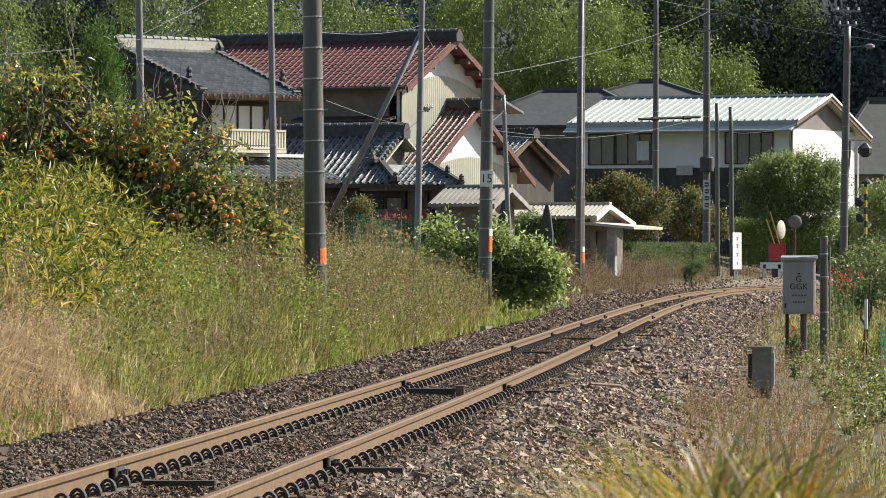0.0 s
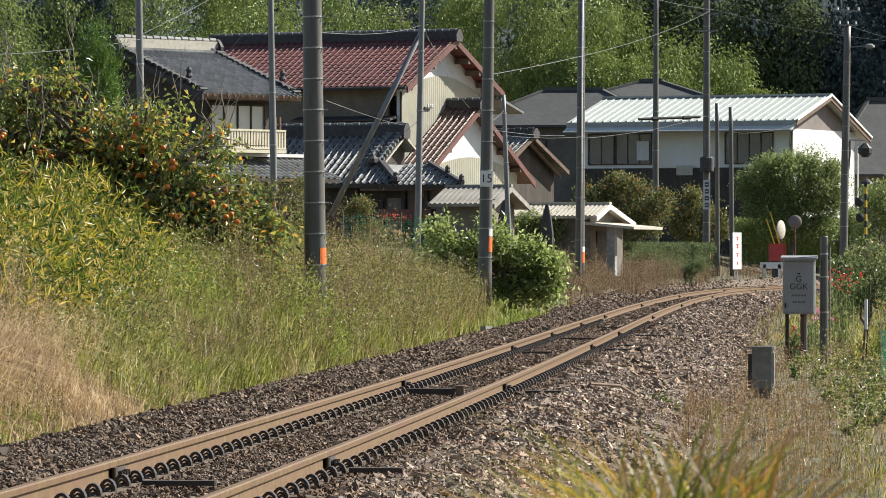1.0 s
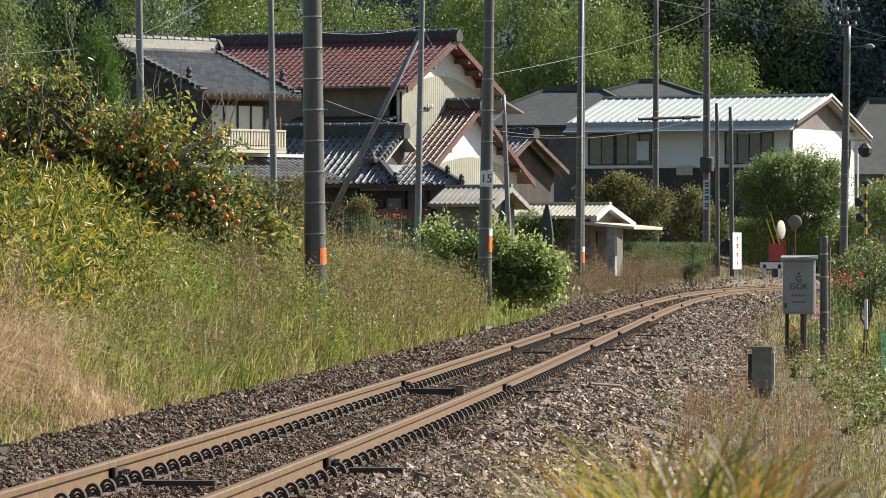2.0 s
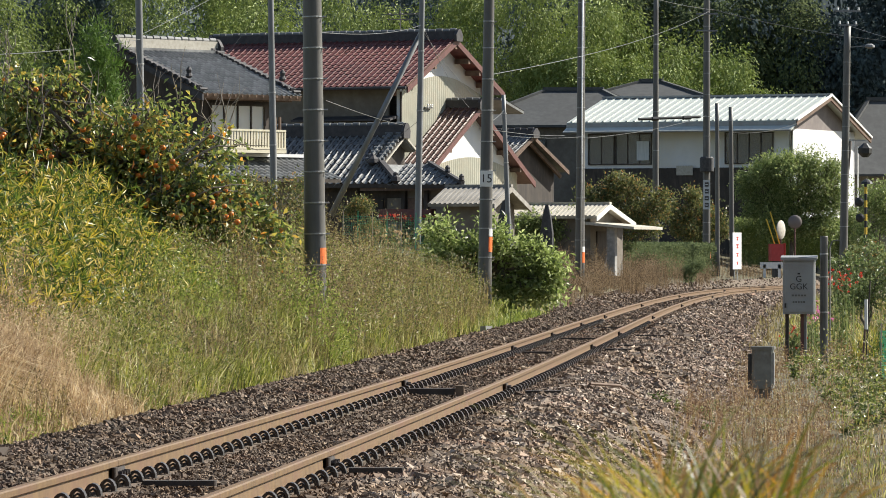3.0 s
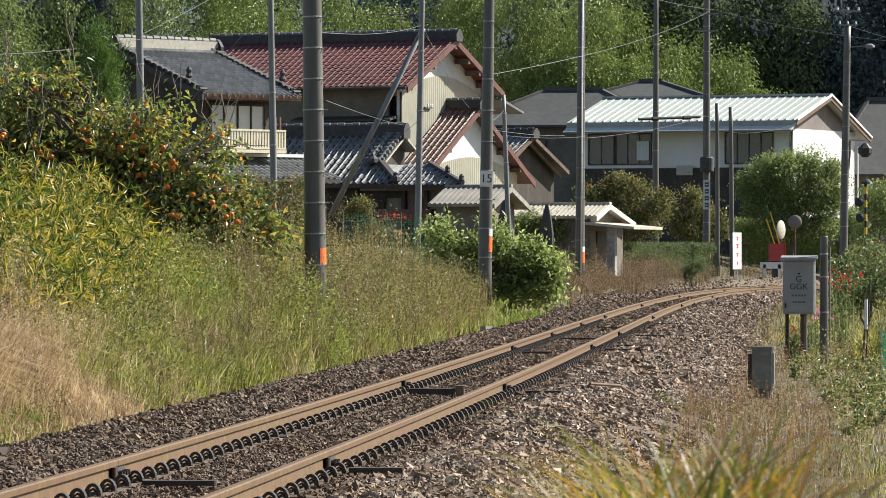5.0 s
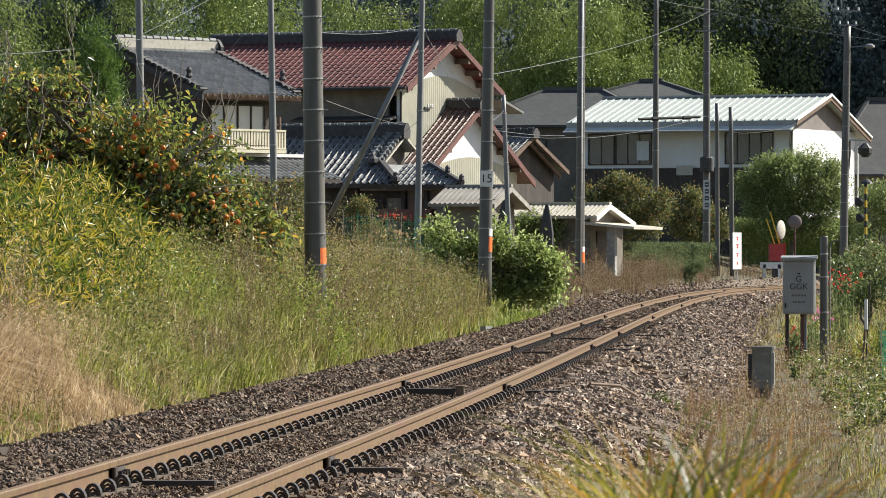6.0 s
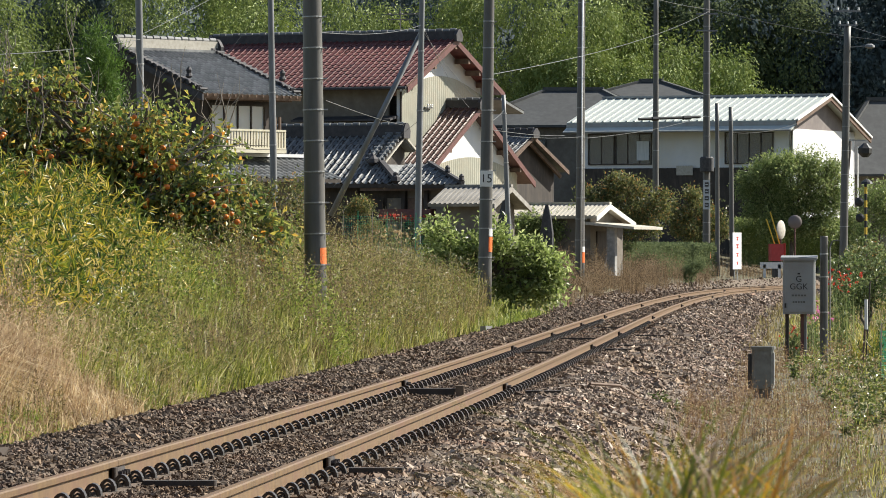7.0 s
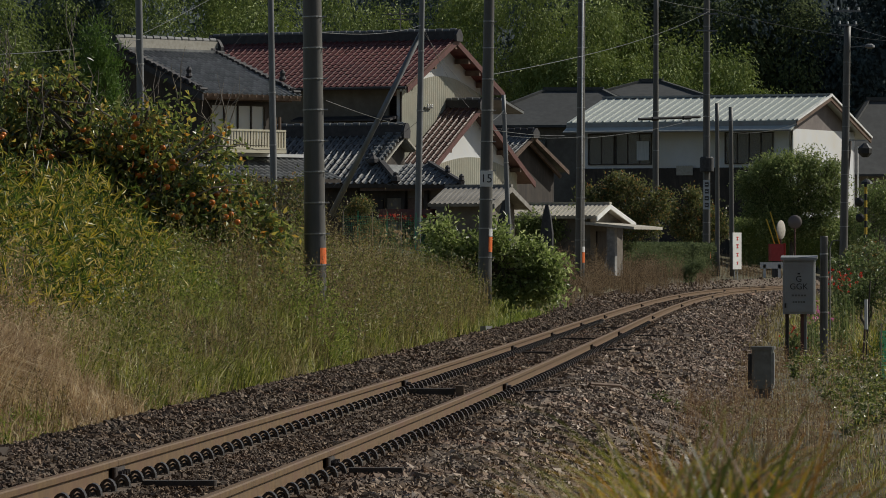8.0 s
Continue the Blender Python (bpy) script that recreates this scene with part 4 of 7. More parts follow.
def entry_house():
    B = 1.8
    e = empty("tiled_entry_house", at(-1.45, 195, B, -28), "low house with a dark grey tiled hip-and-gable roof", "house")
    zr, run, L, drop, hip = 6.27 - B - .3, 2.9, 5.6, 1.85, 1.3
    ze = zr - drop
    yk, zk = -.6 * run, zr - .6 * drop
    front = [(-L, 0, zr), (0, 0, zr), (0, yk, zk), (hip, -run, ze), (-L, -run, ze)]
    roof = part("roof_front", Geo().prism(front[::-1], (0, 0, -.14)), M["wood_dark"], e, "front slope of smoked grey tiles")
    slab(e, "roof_back", -L, 0, 0, zr, .9, zr - .5, .14, M["tile_grey"])
    sl, W = math.hypot(run, drop), L + hip
    tiles(roof, (-L, -run, ze + .01), (1, 0, 0), (0, run, drop), 24, 10, W / 24, sl / 10, M["tile_grey"], 240, .08,
          lambda u, v: u * W < L or (v < .4 and u * W - L < hip * (.4 - v) / .4))
    ridge_of(e, -L, .02, zr, M["tile_dark"], M["tile_grey"], .42, .3)
    # rolled verge down to the break of the gable, then a hip to the corner
    for x in (-.1, -.55):
        vt = part("verge_roll", Geo().tube((x, 0, zr + .08), (x, yk, zk + .12), .085, .085, 8), M["tile_grey"], e, "rolled verge tiles")
        for k in range(8):
            q = (k + .5) / 8
            part("verge_tile", Geo().tube((x - .16, yk * q, zr - .6 * drop * q + .13), (x + .16, yk * q, zr - .6 * drop * q + .13), .07, .06, 8), M["tile_grey"], vt)
    part("verge_end", Geo().lathe([(.08, -.1), (.24, .0), (.22, .14), (.12, .24), (.05, .34)], 8, (-.3, yk - .12, zk + .06)), M["tile_dark"], e, "dark ornamental end tile")
    barge(e, .05, .6 * run, .9, zr, zk, zr - .5, M["mortar"], .10, .05)
    gable_wall(e, -.35, yk, .7, zk - .3, [(yk, zk - .1), (0, zr - .16), (.7, zr - .55)], M["wood_dark"])
    part("hip_ridge", Geo().beam((0, yk, zk + .08), (hip, -run, ze + .1), .2, .16), M["tile_dark"], e)
    part("hip_end", Geo().lathe([(.06, -.06), (.20, .02), (.17, .16), (.09, .24), (.10, .3), (.03, .36)], 8, (hip - .1, -run + .05, ze + .08)), M["tile_dark"], e)
    part("hip_side", Geo().prism([(0, yk, zk), (hip, -run, ze), (hip, .9, ze), (0, .9, zk)], (0, 0, -.1)), M["tile_grey"], e)
    # lower wing beside the gable
    zw = ze - .06
    foot, corner, top_a, top_b = Vector((.9, -run - .02, zw)), Vector((4.0, -run - .02, zw)), Vector((.9, -1.55, zw + .78)), Vector((1.9, -1.55, zw + .78))
    wing = part("wing_roof", Geo().prism([top_a, top_b, corner, foot], (0, 0, -.12)), M["wood_dark"], e, "grey tiled roof of the lower wing")
    wl = (top_a - foot).length
    tiles(wing, foot + Vector((0, 0, .015)), (1, 0, 0), top_a - foot, 13, 6, 3.1 / 13, wl / 6, M["tile_grey"], 100, .05, lambda u, v: u * 3.1 < 3.1 - 2.1 * v - .06)
    part("wing_side", Geo().prism([top_b, Vector((1.9, -1.0, zw + .78)), Vector((3.7, -2.0, zw)), corner], (0, 0, -.1)), M["tile_grey"], e)
    part("wing_hip", Geo().beam(top_b + Vector((0, 0, .07)), corner + Vector((0, 0, .07)), .16, .12), M["tile_dark"], e)
    for q in (.55, .97):
        part("hip_knob", Geo().lathe([(.04, 0), (.12, .05), (.09, .14), (.10, .2), (.03, .28)], 8, tuple(top_b.lerp(corner, q) + Vector((0, 0, .1)))), M["tile_dark"], e)
    part("eave_board", Geo().box((1.8, -run + .12, zw - .14), (4.2, .08, .1)), M["wood_brown"], e)
    n = 12
    for k in range(n):
        part("rafter_end", Geo().box((.6 + k * 3.2 / (n - 1), -run + .2, zw - .07), (.06, .3, .06)), M["wood_brown"], e)
    # walls, doors and verandah
    part("front_wall", Geo().box((-2.0, -2.2, (ze - .1) / 2), (7.0, .14, ze - .1)), M["wood_dark"], e, "dark timber front wall")
    part("wing_wall", Geo().box((2.5, -2.25, (zw - .1) / 2), (2.2, .12, zw - .1)), M["clay_wall"], e)
    part("side_wall", Geo().box((3.5, -1.2, (zw - .1) / 2), (.14, 2.0, zw - .1)), M["clay_wall"], e)
    for x, mat in ((.1, "wood_dark"), (.9, "clay_wall"), (1.75, "wood_brown"), (2.7, "clay_wall")):
        part("door_panel", Geo().box((x, -2.34, .95), (.62, .06, 1.7), None, .01), M[mat], e)
    for x in (-4.6, -2.6, -.7, 1.3, 2.25, 3.4):
        part("post", Geo().box((x, -2.42, (ze - .25) / 2), (.14, .14, ze - .25)), M["wood_dark"], e)
    part("verandah", Geo().box((-1.5, -2.75, .35), (6.4, .9, .1)), M["wood_dark"], e)
    window(e, (-3.2, -2.28, 1.2), 1.6, 1.1, M["wood_dark"], M["glass"], -1, 2)

entry_house()


def grey_house():
    B = 1.5
    e = empty("grey_tiled_house", at(-7.38, 170, B, 47), "two-storey house with a smoked grey tiled roof and balcony", "house")
    zr, run, L = 8.38 - B - .3, 3.95, 4.4
    ze = 6.54 - B
    roof = slab(e, "roof_front", -L, 0, 0, zr, -run, ze, .16, M["wood_brown"], "front slope of smoked grey tiles")
    slab(e, "roof_back", -L, 0, 0, zr, run, ze, .16, M["tile_grey"])
    sl = math.hypot(run, zr - ze)
    tiles(roof, (-L, -run, ze + .01), (1, 0, 0), (0, run, zr - ze), 20, 19, L / 20, sl / 19, M["tile_grey"], 300, .05)
    r = ridge_of(e, -L, .02, zr, M["mortar"], M["tile_grey"], .36)
    part("ridge_cover", Geo().box((-L / 2, 0, zr - .02), (L, .5, .08)), M["tile_grey"], e)
    for x in (-.12, -L + .12):
        vr = part("verge_ridge", Geo().beam((x, 0, zr + .03), (x, -run + .3, ze + .2), .16, .14), M["tile_dark"], e)
        for k in range(16):
            s = (k + .5) / 16
            part("verge_tile", Geo().tube((x - .16, -run * s, zr - (zr - ze) * s + .10), (x + .16, -run * s, zr - (zr - ze) * s + .10), .055, .05, 8), M["tile_dark"], vr)
        part("verge_knob", Geo().lathe([(.05, 0), (.12, .06), (.07, .16), (.10, .26), (.03, .36)], 8, (x, -run + .75, ze + .5)), M["tile_dark"], e)
    barge(e, -L, run, run, zr, ze, ze, M["tile_dark"], .22)
    gable_wall(e, -L + .75, -3.2, 3.2, 0, [(-3.2, ze + .2), (0, zr - .2), (3.2, ze + .2)], M["wood_dark"], label="dark boarded gable")
    gable_wall(e, -.5, -3.2, 3.2, 0, [(-3.2, ze + .2), (0, zr - .2), (3.2, ze + .2)], M["clay_wall"])
    part("front_wall", Geo().box((-L / 2, -3.15, (ze - .05) / 2), (L - 1.5, .12, ze - .05)), M["wood_dark"], e, "dark timber wall under the eaves")
    part("eave_beam", Geo().box((-L / 2, -3.6, ze - .12), (L - .3, .1, .12)), M["wood_brown"], e)
    n = 14
    for k in range(n):
        part("rafter_end", Geo().box((-L + .2 + k * (L - .4) / (n - 1), -3.75, ze - .03), (.07, .4, .08)), M["wood_brown"], e)
    w = window(e, (-2.2, -3.23, ze - .85), 2.4, 1.1, M["wood_dark"], M["glass_clear"], -1, 4, M["curtain"])
    # balcony with upright slats
    bal = part("balcony", Geo().box((-2.4, -3.75, ze - 1.78), (2.8, 1.0, .10)), M["cream"], e, "cream slatted balcony")
    for z in (-1.68, -1.12):
        part("balcony_rail", Geo().box((-2.4, -4.2, ze + z), (2.8, .07, .06)), M["cream"], bal)
    slat = Geo().box((0, 0, 0), (.065, .03, .52)).mesh("slat", M["cream"])
    for k in range(23):
        part("slat", slat, None, bal, m=Matrix.Translation((-3.75 + k * .124, -4.2, ze - 1.4)))
    # pent roof under the balcony
    pent = part("pent_roof", Geo().prism([(-5, -3.2, ze - 1.95), (-5, -5.1, ze - 2.65), (-5, -5.1, ze - 2.75), (-5, -3.2, ze - 2.1)], (5.6, 0, 0)), M["wood_dark"], e, "grey tiled pent roof with a pale flashing")
    tiles(pent, (-5, -5.1, ze - 2.63), (1, 0, 0), (0, 1.9, .7), 22, 7, 5.6 / 22, .285, M["tile_grey"], 154, .05)
    part("flashing", Geo().box((-2.2, -3.35, ze - 1.88), (5.6, .25, .10)), M["white"], e)
    part("lower_wall", Geo().box((-2.2, -3.9, (ze - 2.5) / 2), (5.0, .12, ze - 2.5)), M["clay_wall"], e)
    # open storm-door box and posts at the corner
    for k in range(4):
        part("louvre_post", Geo().box((-.35 + k * .16, -3.3 + k * .35, ze - 1.6), (.07, .07, 1.9)), M["wood_brown"], e)


grey_house()


def white_house():
    B = 1.4
    e = empty("white_walled_house", at(22.28, 302, B, -24.4), "two-storey white house with a pale seamed metal roof", "house")
    zr, L = 10.89 - B - .1, 14.1
    rf, rb = 5.6, 6.8
    zf, zb = zr - 1.55, zr - 2.3
    slab(e, "roof_front", -L, 0, 0, zr, -rf, zf, .12, M["roof_white"], "pale seamed metal roof")
    slab(e, "roof_back", -L, 0, 0, zr, rb, zb, .12, M["roof_white"])
    rib = Geo().beam((0, .1, zr + .03), (0, -rf + .02, zf + .03), .09, .09).mesh("seam_rib", M["roof_white"])
    for k in range(29):
        part("seam_rib", rib, None, e, m=Matrix.Translation((-L + .3 + k * (L - .5) / 28, 0, 0)))
    part("ridge_cap", Geo().box((-L / 2, 0, zr + .05), (L + .1, .4, .12)), M["box_grey"], e, "dull metal ridge cap")
    part("fascia", Geo().box((-L / 2, -rf - .02, zf - .2), (L, .06, .26)), M["box_grey"], e)
    part("pent_roof", Geo().prism([(-L, -rf + .1, zf - .22), (-L, -rf - .5, zf - .52), (-L, -rf - .5, zf - .60), (-L, -rf + .1, zf - .34)], (L - .1, 0, 0)), M["roof_white"], e, "narrow pale pent roof under the eave")
    part("gutter", Geo().tube((-L, -rf - .57, zf - .58), (-.1, -rf - .57, zf - .58), .05, .05, 8), M["box_grey"], e)
    barge(e, .0, rf, rb, zr, zf, zb, M["wood_brown"], .3, .1)
    part("verge_trim", Geo().beam((.07, 0, zr + .02), (.07, -rf, zf + .02), .1, .12), M["white"], e)
    part("verge_trim", Geo().beam((.07, 0, zr + .02), (.07, rb, zb + .02), .1, .12), M["white"], e)
    hf, hb = -4.6, 5.6
    gable_wall(e, -.6, hf, hb, 5.0, [(hf, zr - 4.6 * .287 - .14), (0, zr - .14), (hb, zr - 5.6 * .354 - .14)], M["brown_siding"], .12, label="brown siding in the gable")
    gable_wall(e, -.57, hf, hb, 0, [(hf, zr - 2.0), (hb, zr - 2.0)], M["plaster"], .16, "side_wall", "white sunlit side wall")
    part("front_wall", Geo().box((-L / 2 - .2, hf, (zf - .1) / 2), (L - 1.2, .16, zf - .1)), M["plaster"], e, "white wall in shade")
    part("back_wall", Geo().box((-L / 2 - .2, hb, (zb - .1) / 2), (L - 1.2, .16, zb - .1)), M["plaster"], e)
    part("end_wall", Geo().box((-L + .5, .9, 3.3), (.16, 9.0, 6.6)), M["plaster"], e)
    part("lower_boarding", Geo().box((-L / 2 - .2, hf - .12, 2.6), (L - 1.4, .08, 5.2)), M["wood_dark"], e, "dark boarding on the ground floor")
    for x, w, c in ((-12.3, 1.6, 2), (-10.3, 2.2, 3), (-3.2, 2.9, 4)):
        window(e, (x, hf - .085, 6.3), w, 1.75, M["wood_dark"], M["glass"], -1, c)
    part("shutter", Geo().box((-9.7, hf - .18, 6.2), (.75, .05, 1.1)), M["curtain"], e)
    part("rain_pipe", Geo().tube((-.55, hf - .12, .2), (-.55, hf - .12, zf - .8), .05, .05, 8), M["white"], e)
    part("rain_pipe", Geo().tube((-.4, hb + .1, .2), (-.4, hb + .1, zb - .5), .05, .05, 8), M["white"], e)
    part("porch_panel", Geo().box((-7.1, hf - .22, 5.05), (1.0, .08, .55)), M["mortar"], e)


white_house()


def hip_house(name, label, m, hx, hy, ze, zr, ridge, mat, wall):
    e = empty(name, m, label, "house")
    r = ridge / 2
    t = [(-hx, -hy, ze), (hx, -hy, ze), (hx, hy, ze), (-hx, hy, ze), (-r, 0, zr), (r, 0, zr)]
    g = Geo().add(t + [(x, y, z - .14) for x, y, z in t[:4]], [(0, 1, 5, 4), (1, 2, 5), (2, 3, 4, 5), (3, 0, 4), (1, 0, 6, 7), (2, 1, 7, 8), (3, 2, 8, 9), (0, 3, 9, 6), (6, 9, 8, 7)])
    part("roof", g, mat, e)
    part("ridge", Geo().box((0, 0, zr + .08), (ridge + .3, .3, .22)), mat, e)
    for sx in (-1, 1):
        for sy in (-1, 1):
            part("hip_cap", Geo().beam((sx * r, 0, zr + .04), (sx * hx, sy * hy, ze + .05), .24, .14), mat, e)
    part("wall_block", Geo().box((0, 0, (ze - .1) / 2), (2 * hx - 1.4, 2 * hy - 1.4, ze - .1)), wall, e)
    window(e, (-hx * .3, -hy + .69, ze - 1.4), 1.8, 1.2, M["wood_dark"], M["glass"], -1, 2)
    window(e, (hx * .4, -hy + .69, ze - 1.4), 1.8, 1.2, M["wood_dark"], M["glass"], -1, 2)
    return e


hip_house("slate_roofed_house", "house with a broad dark slate hip roof behind the others", at(7.90, 318, 1.5, -10), 6.4, 5.0, 9.38 - 1.5, 11.60 - 1.5, 3.4, M["roof_slate"], M["clay_wall"])
hip_house("far_hip_house", "far house with a dark grey hip roof", at(12.90, 326, 1.5, -10), 5.0, 4.0, 10.98 - 1.5, 12.39 - 1.5, 1.2, M["roof_slate"], M["clay_wall"])


hip_house("far_grey_house", "far house with a broad grey-green roof under the hill", at(30.6, 335, 1.5, 6), 7.6, 6.0, 5.2, 10.0, 7.0, M["roof_slate"], M["clay_wall"])


def small_gable(name, label, m, L, rf, rb, zr, zf, zb, roof_mat, wall_mat, board, over=.5, tile=None):
    e = empty(name, m, label, "house" if "house" in name else "shed")
    roof = slab(e, "roof_front", -L, 0, 0, zr, -rf, zf, .1, M["wood_dark"] if tile else roof_mat)
    slab(e, "roof_back", -L, 0, 0, zr, rb, zb, .1, roof_mat)
    if tile:
        sl = math.hypot(rf, zr - zf)
        nx, ny = int(L / .28), int(sl / .33)
        tiles(roof, (-L, -rf, zf + .01), (1, 0, 0), (0, rf, zr - zf), nx, ny, L / nx, sl / ny, tile, 300, .06)
        ridge_of(e, -L, .02, zr, M["tile_dark"], M["tile_dark"], .28)
    else:
        n = int(L / .18)
        rib = Geo().beam((0, .02, zr + .01), (0, -rf, zf + .01), .08, .05).mesh("roof_rib", roof_mat)
        for k in range(n):
            part("roof_rib", rib, None, roof, m=Matrix.Translation((-L + (k + .5) * L / n, 0, 0)))
        part("ridge_cap", Geo().beam((-L, 0, zr + .03), (.02, 0, zr + .03), .26, .08), roof_mat, e)
    barge(e, 0, rf, rb, zr, zf, zb, board, .2, .06)
    a, b = -rf + over, rb - over
    sf, sb = (zr - zf) / rf, (zr - zb) / rb
    for x in (-over, -L + over + .1):
        gable_wall(e, x, a, b, 0, [(a, zr + a * sf - .12), (0, zr - .12), (b, zr - b * sb - .12)], wall_mat, .1)
    part("front_wall", Geo().box((-L / 2, a, (zf - .05) / 2), (L - 2 * over, .1, zf - .05)), wall_mat, e)
    part("back_wall", Geo().box((-L / 2, b, (zb - .05) / 2), (L - 2 * over, .1, zb - .05)), wall_mat, e)
    return e


small_gable("corrugated_shed", "low shed with a grey corrugated roof and clay walls", at(2.45, 188, .8, -20), 2.5, 1.9, 2.2, 3.97 - .8, 3.33 - .8, 3.25 - .8, M["roof_old"], M["clay_wall"], M["roof_old"])
sh = small_gable("brown_gabled_house", "small house with brown barge boards and grey tiles", at(3.98, 230, 1.5, -32), 2.6, 2.4, 3.0, 6.79 - 1.5, 5.55 - 1.5, 5.30 - 1.5, M["tile_grey"], M["wood_dark"], M["wood_brown"], .5, M["tile_grey"])
part("inner_barge", Geo().beam((-.25, 0, 6.49 - 1.5), (-.25, 2.7, 5.01 - 1.5), .1, .16), M["wood_brown"], sh)
part("inner_barge", Geo().beam((-.25, 0, 6.49 - 1.5), (-.25, -2.2, 5.25 - 1.5), .1, .16), M["wood_brown"], sh)

roadside = small_gable("roadside_shelter", "small shelter with a pale metal roof beside the line", at(6.52, 205, .7, -22), 4.0, 1.5, 2.9, 3.53 - .7, 3.04 - .7, 2.82 - .7, M["mortar"], M["clay_wall"], M["white"], .4)
part("canopy", Geo().prism([(-.8, -1.7, 2.84 - .7), (-.8, 1.6, 2.84 - .7), (1.6, 1.6, 2.62 - .7), (1.6, -1.7, 2.62 - .7)], (0, 0, -.1)), M["mortar"], roadside, "flat pale canopy")
part("pillar", Geo().box((.55, -1.3, (2.62 - .7) / 2), (.34, .34, 2.62 - .75), None, .04), M["stone_pale"], roadside, "pale concrete pillar")
# solid dark panel on the end wall, painting the shade inside an opening
part("dark_opening", Geo().box((-.37, .2, .9), (.06, 1.4, 1.7)), M["wood_dark"], roadside)
part("low_wall", Geo().box((-2.3, -2.3, .3), (3.6, .2, .7)), M["stone_pale"], roadside)


def carved_stone(x, y, z, w, h, label):
    g = Geo().lathe([(w * .55, 0), (w * .5, h * .3), (w * .52, h * .6), (w * .36, h * .82), (w * .12, h)], 9)
    me = g.mesh("standing_stone", M["stone_dark"])
    me.transform(Matrix.Diagonal((1, .5, 1, 1)))
    tagged(part("standing_stone", me, None, m=Matrix.Translation((x, y, z))), label, "stone", "standing stones")


carved_stone(2.14, 183, .7, .58, 3.41 - .7, "dark weathered standing stone by the shed")
carved_stone(3.91, 198, .7, .5, 3.42 - .7, "dark pointed standing stone by the shelter")
# ---------------------------------------------------------------- plants


def in_view(x, y, margin=0.6):
    return np.abs(x) < 0.0843 * y + margin


def patch_of(n, y0, y1, u0, u1, margin=0.8):
    y = rng.uniform(y0, y1, n)
    u = rng.uniform(u0, u1, n)
    x = line_x(y) + u
    k = in_view(x, y, margin) | (y < 28)
    x, y, u = x[k], y[k], u[k]
    return np.stack([x, y, ground_z(u, y) - 0.02], 1), u


def tufts(n, per, spread, y0, y1, u0, u1, margin=0.8):
    """Roots in tufts rather than evenly strewn."""
    c, u = patch_of(n, y0, y1, u0, u1, margin)
    p = np.repeat(c, per, 0)
    p[:, :2] += rng.normal(0, spread, (len(p), 2))
    p[:, 2] = ground_z(p[:, 0] - line_x(p[:, 1]), p[:, 1]) - 0.02
    tall = np.repeat(rng.uniform(0.6, 1.15, len(c)), per)
    return p, tall


def grass_field(name, label, mat, regions, category="grass"):
    sets = []
    for n, per, spread, y0, y1, u0, u1, h, w, lean in regions:
        p, tall = tufts(n, per, spread, y0, y1, u0, u1)
        k = len(p)
        sets.append(blade_arrays(p, h * tall * rng.uniform(0.45, 1.1, k), np.full(k, w) * rng.uniform(0.6, 1.3, k), lean * rng.uniform(0.1, 1.4, k), rng.uniform(0, 6.28, k)))
    v, t = join_arrays(sets)
    return tagged(new(name, tri_mesh(name, v, t, mat)), label, category, kind="stuff")


def stalks(name, label, mat, regions, category="weeds"):
    """Thin upright stalks with tiny leaves and seed heads along their upper half."""
    sets = []
    for n, y0, y1, u0, u1, h, w, leaf, per in regions:
        p, u = patch_of(int(n * 1.7), y0, y1, u0, u1)
        seed = len(name) * 3.1
        lump = np.array([noise.noise(Vector((q[0] * .8 + seed, q[1] * .22, seed))) for q in p])
        p = p[lump + rng.normal(0, .12, len(p)) > -.04]
        k = len(p)
        swell = np.array([noise.noise(Vector((q[0] * 1.3, q[1] * .5, seed + 4))) for q in p])
        hh = h * rng.uniform(0.55, 1.12, k) * np.clip(1 + .9 * swell, .5, 1.5)
        lean, az = rng.uniform(0.05, 0.4, k), rng.uniform(0, 6.28, k)
        sets.append(blade_arrays(p, hh, np.full(k, w), lean, az))
        s = rng.uniform(0.35, 1.0, (k, per))
        dx = np.stack([np.cos(az), np.sin(az)], 1)
        q = np.repeat(p[:, None, :], per, 1)
        q[..., 2] += hh[:, None] * s * (1 - .35 * lean[:, None] ** 2)
        q[..., :2] += dx[:, None, :] * (hh * lean)[:, None, None] * (s ** 1.6)[..., None]
        q = q.reshape(-1, 3) + rng.normal(0, leaf * 0.5, (k * per, 3))
        d = unit(rng.normal(size=(k * per, 3)) + np.array([0, 0, 0.3]))
        sets.append(leaf_arrays(q, d, leaf * rng.uniform(0.5, 1.3, k * per), leaf * 0.35))
    v, t = join_arrays(sets)
    return tagged(new(name, tri_mesh(name, v, t, mat)), label, category, kind="stuff")


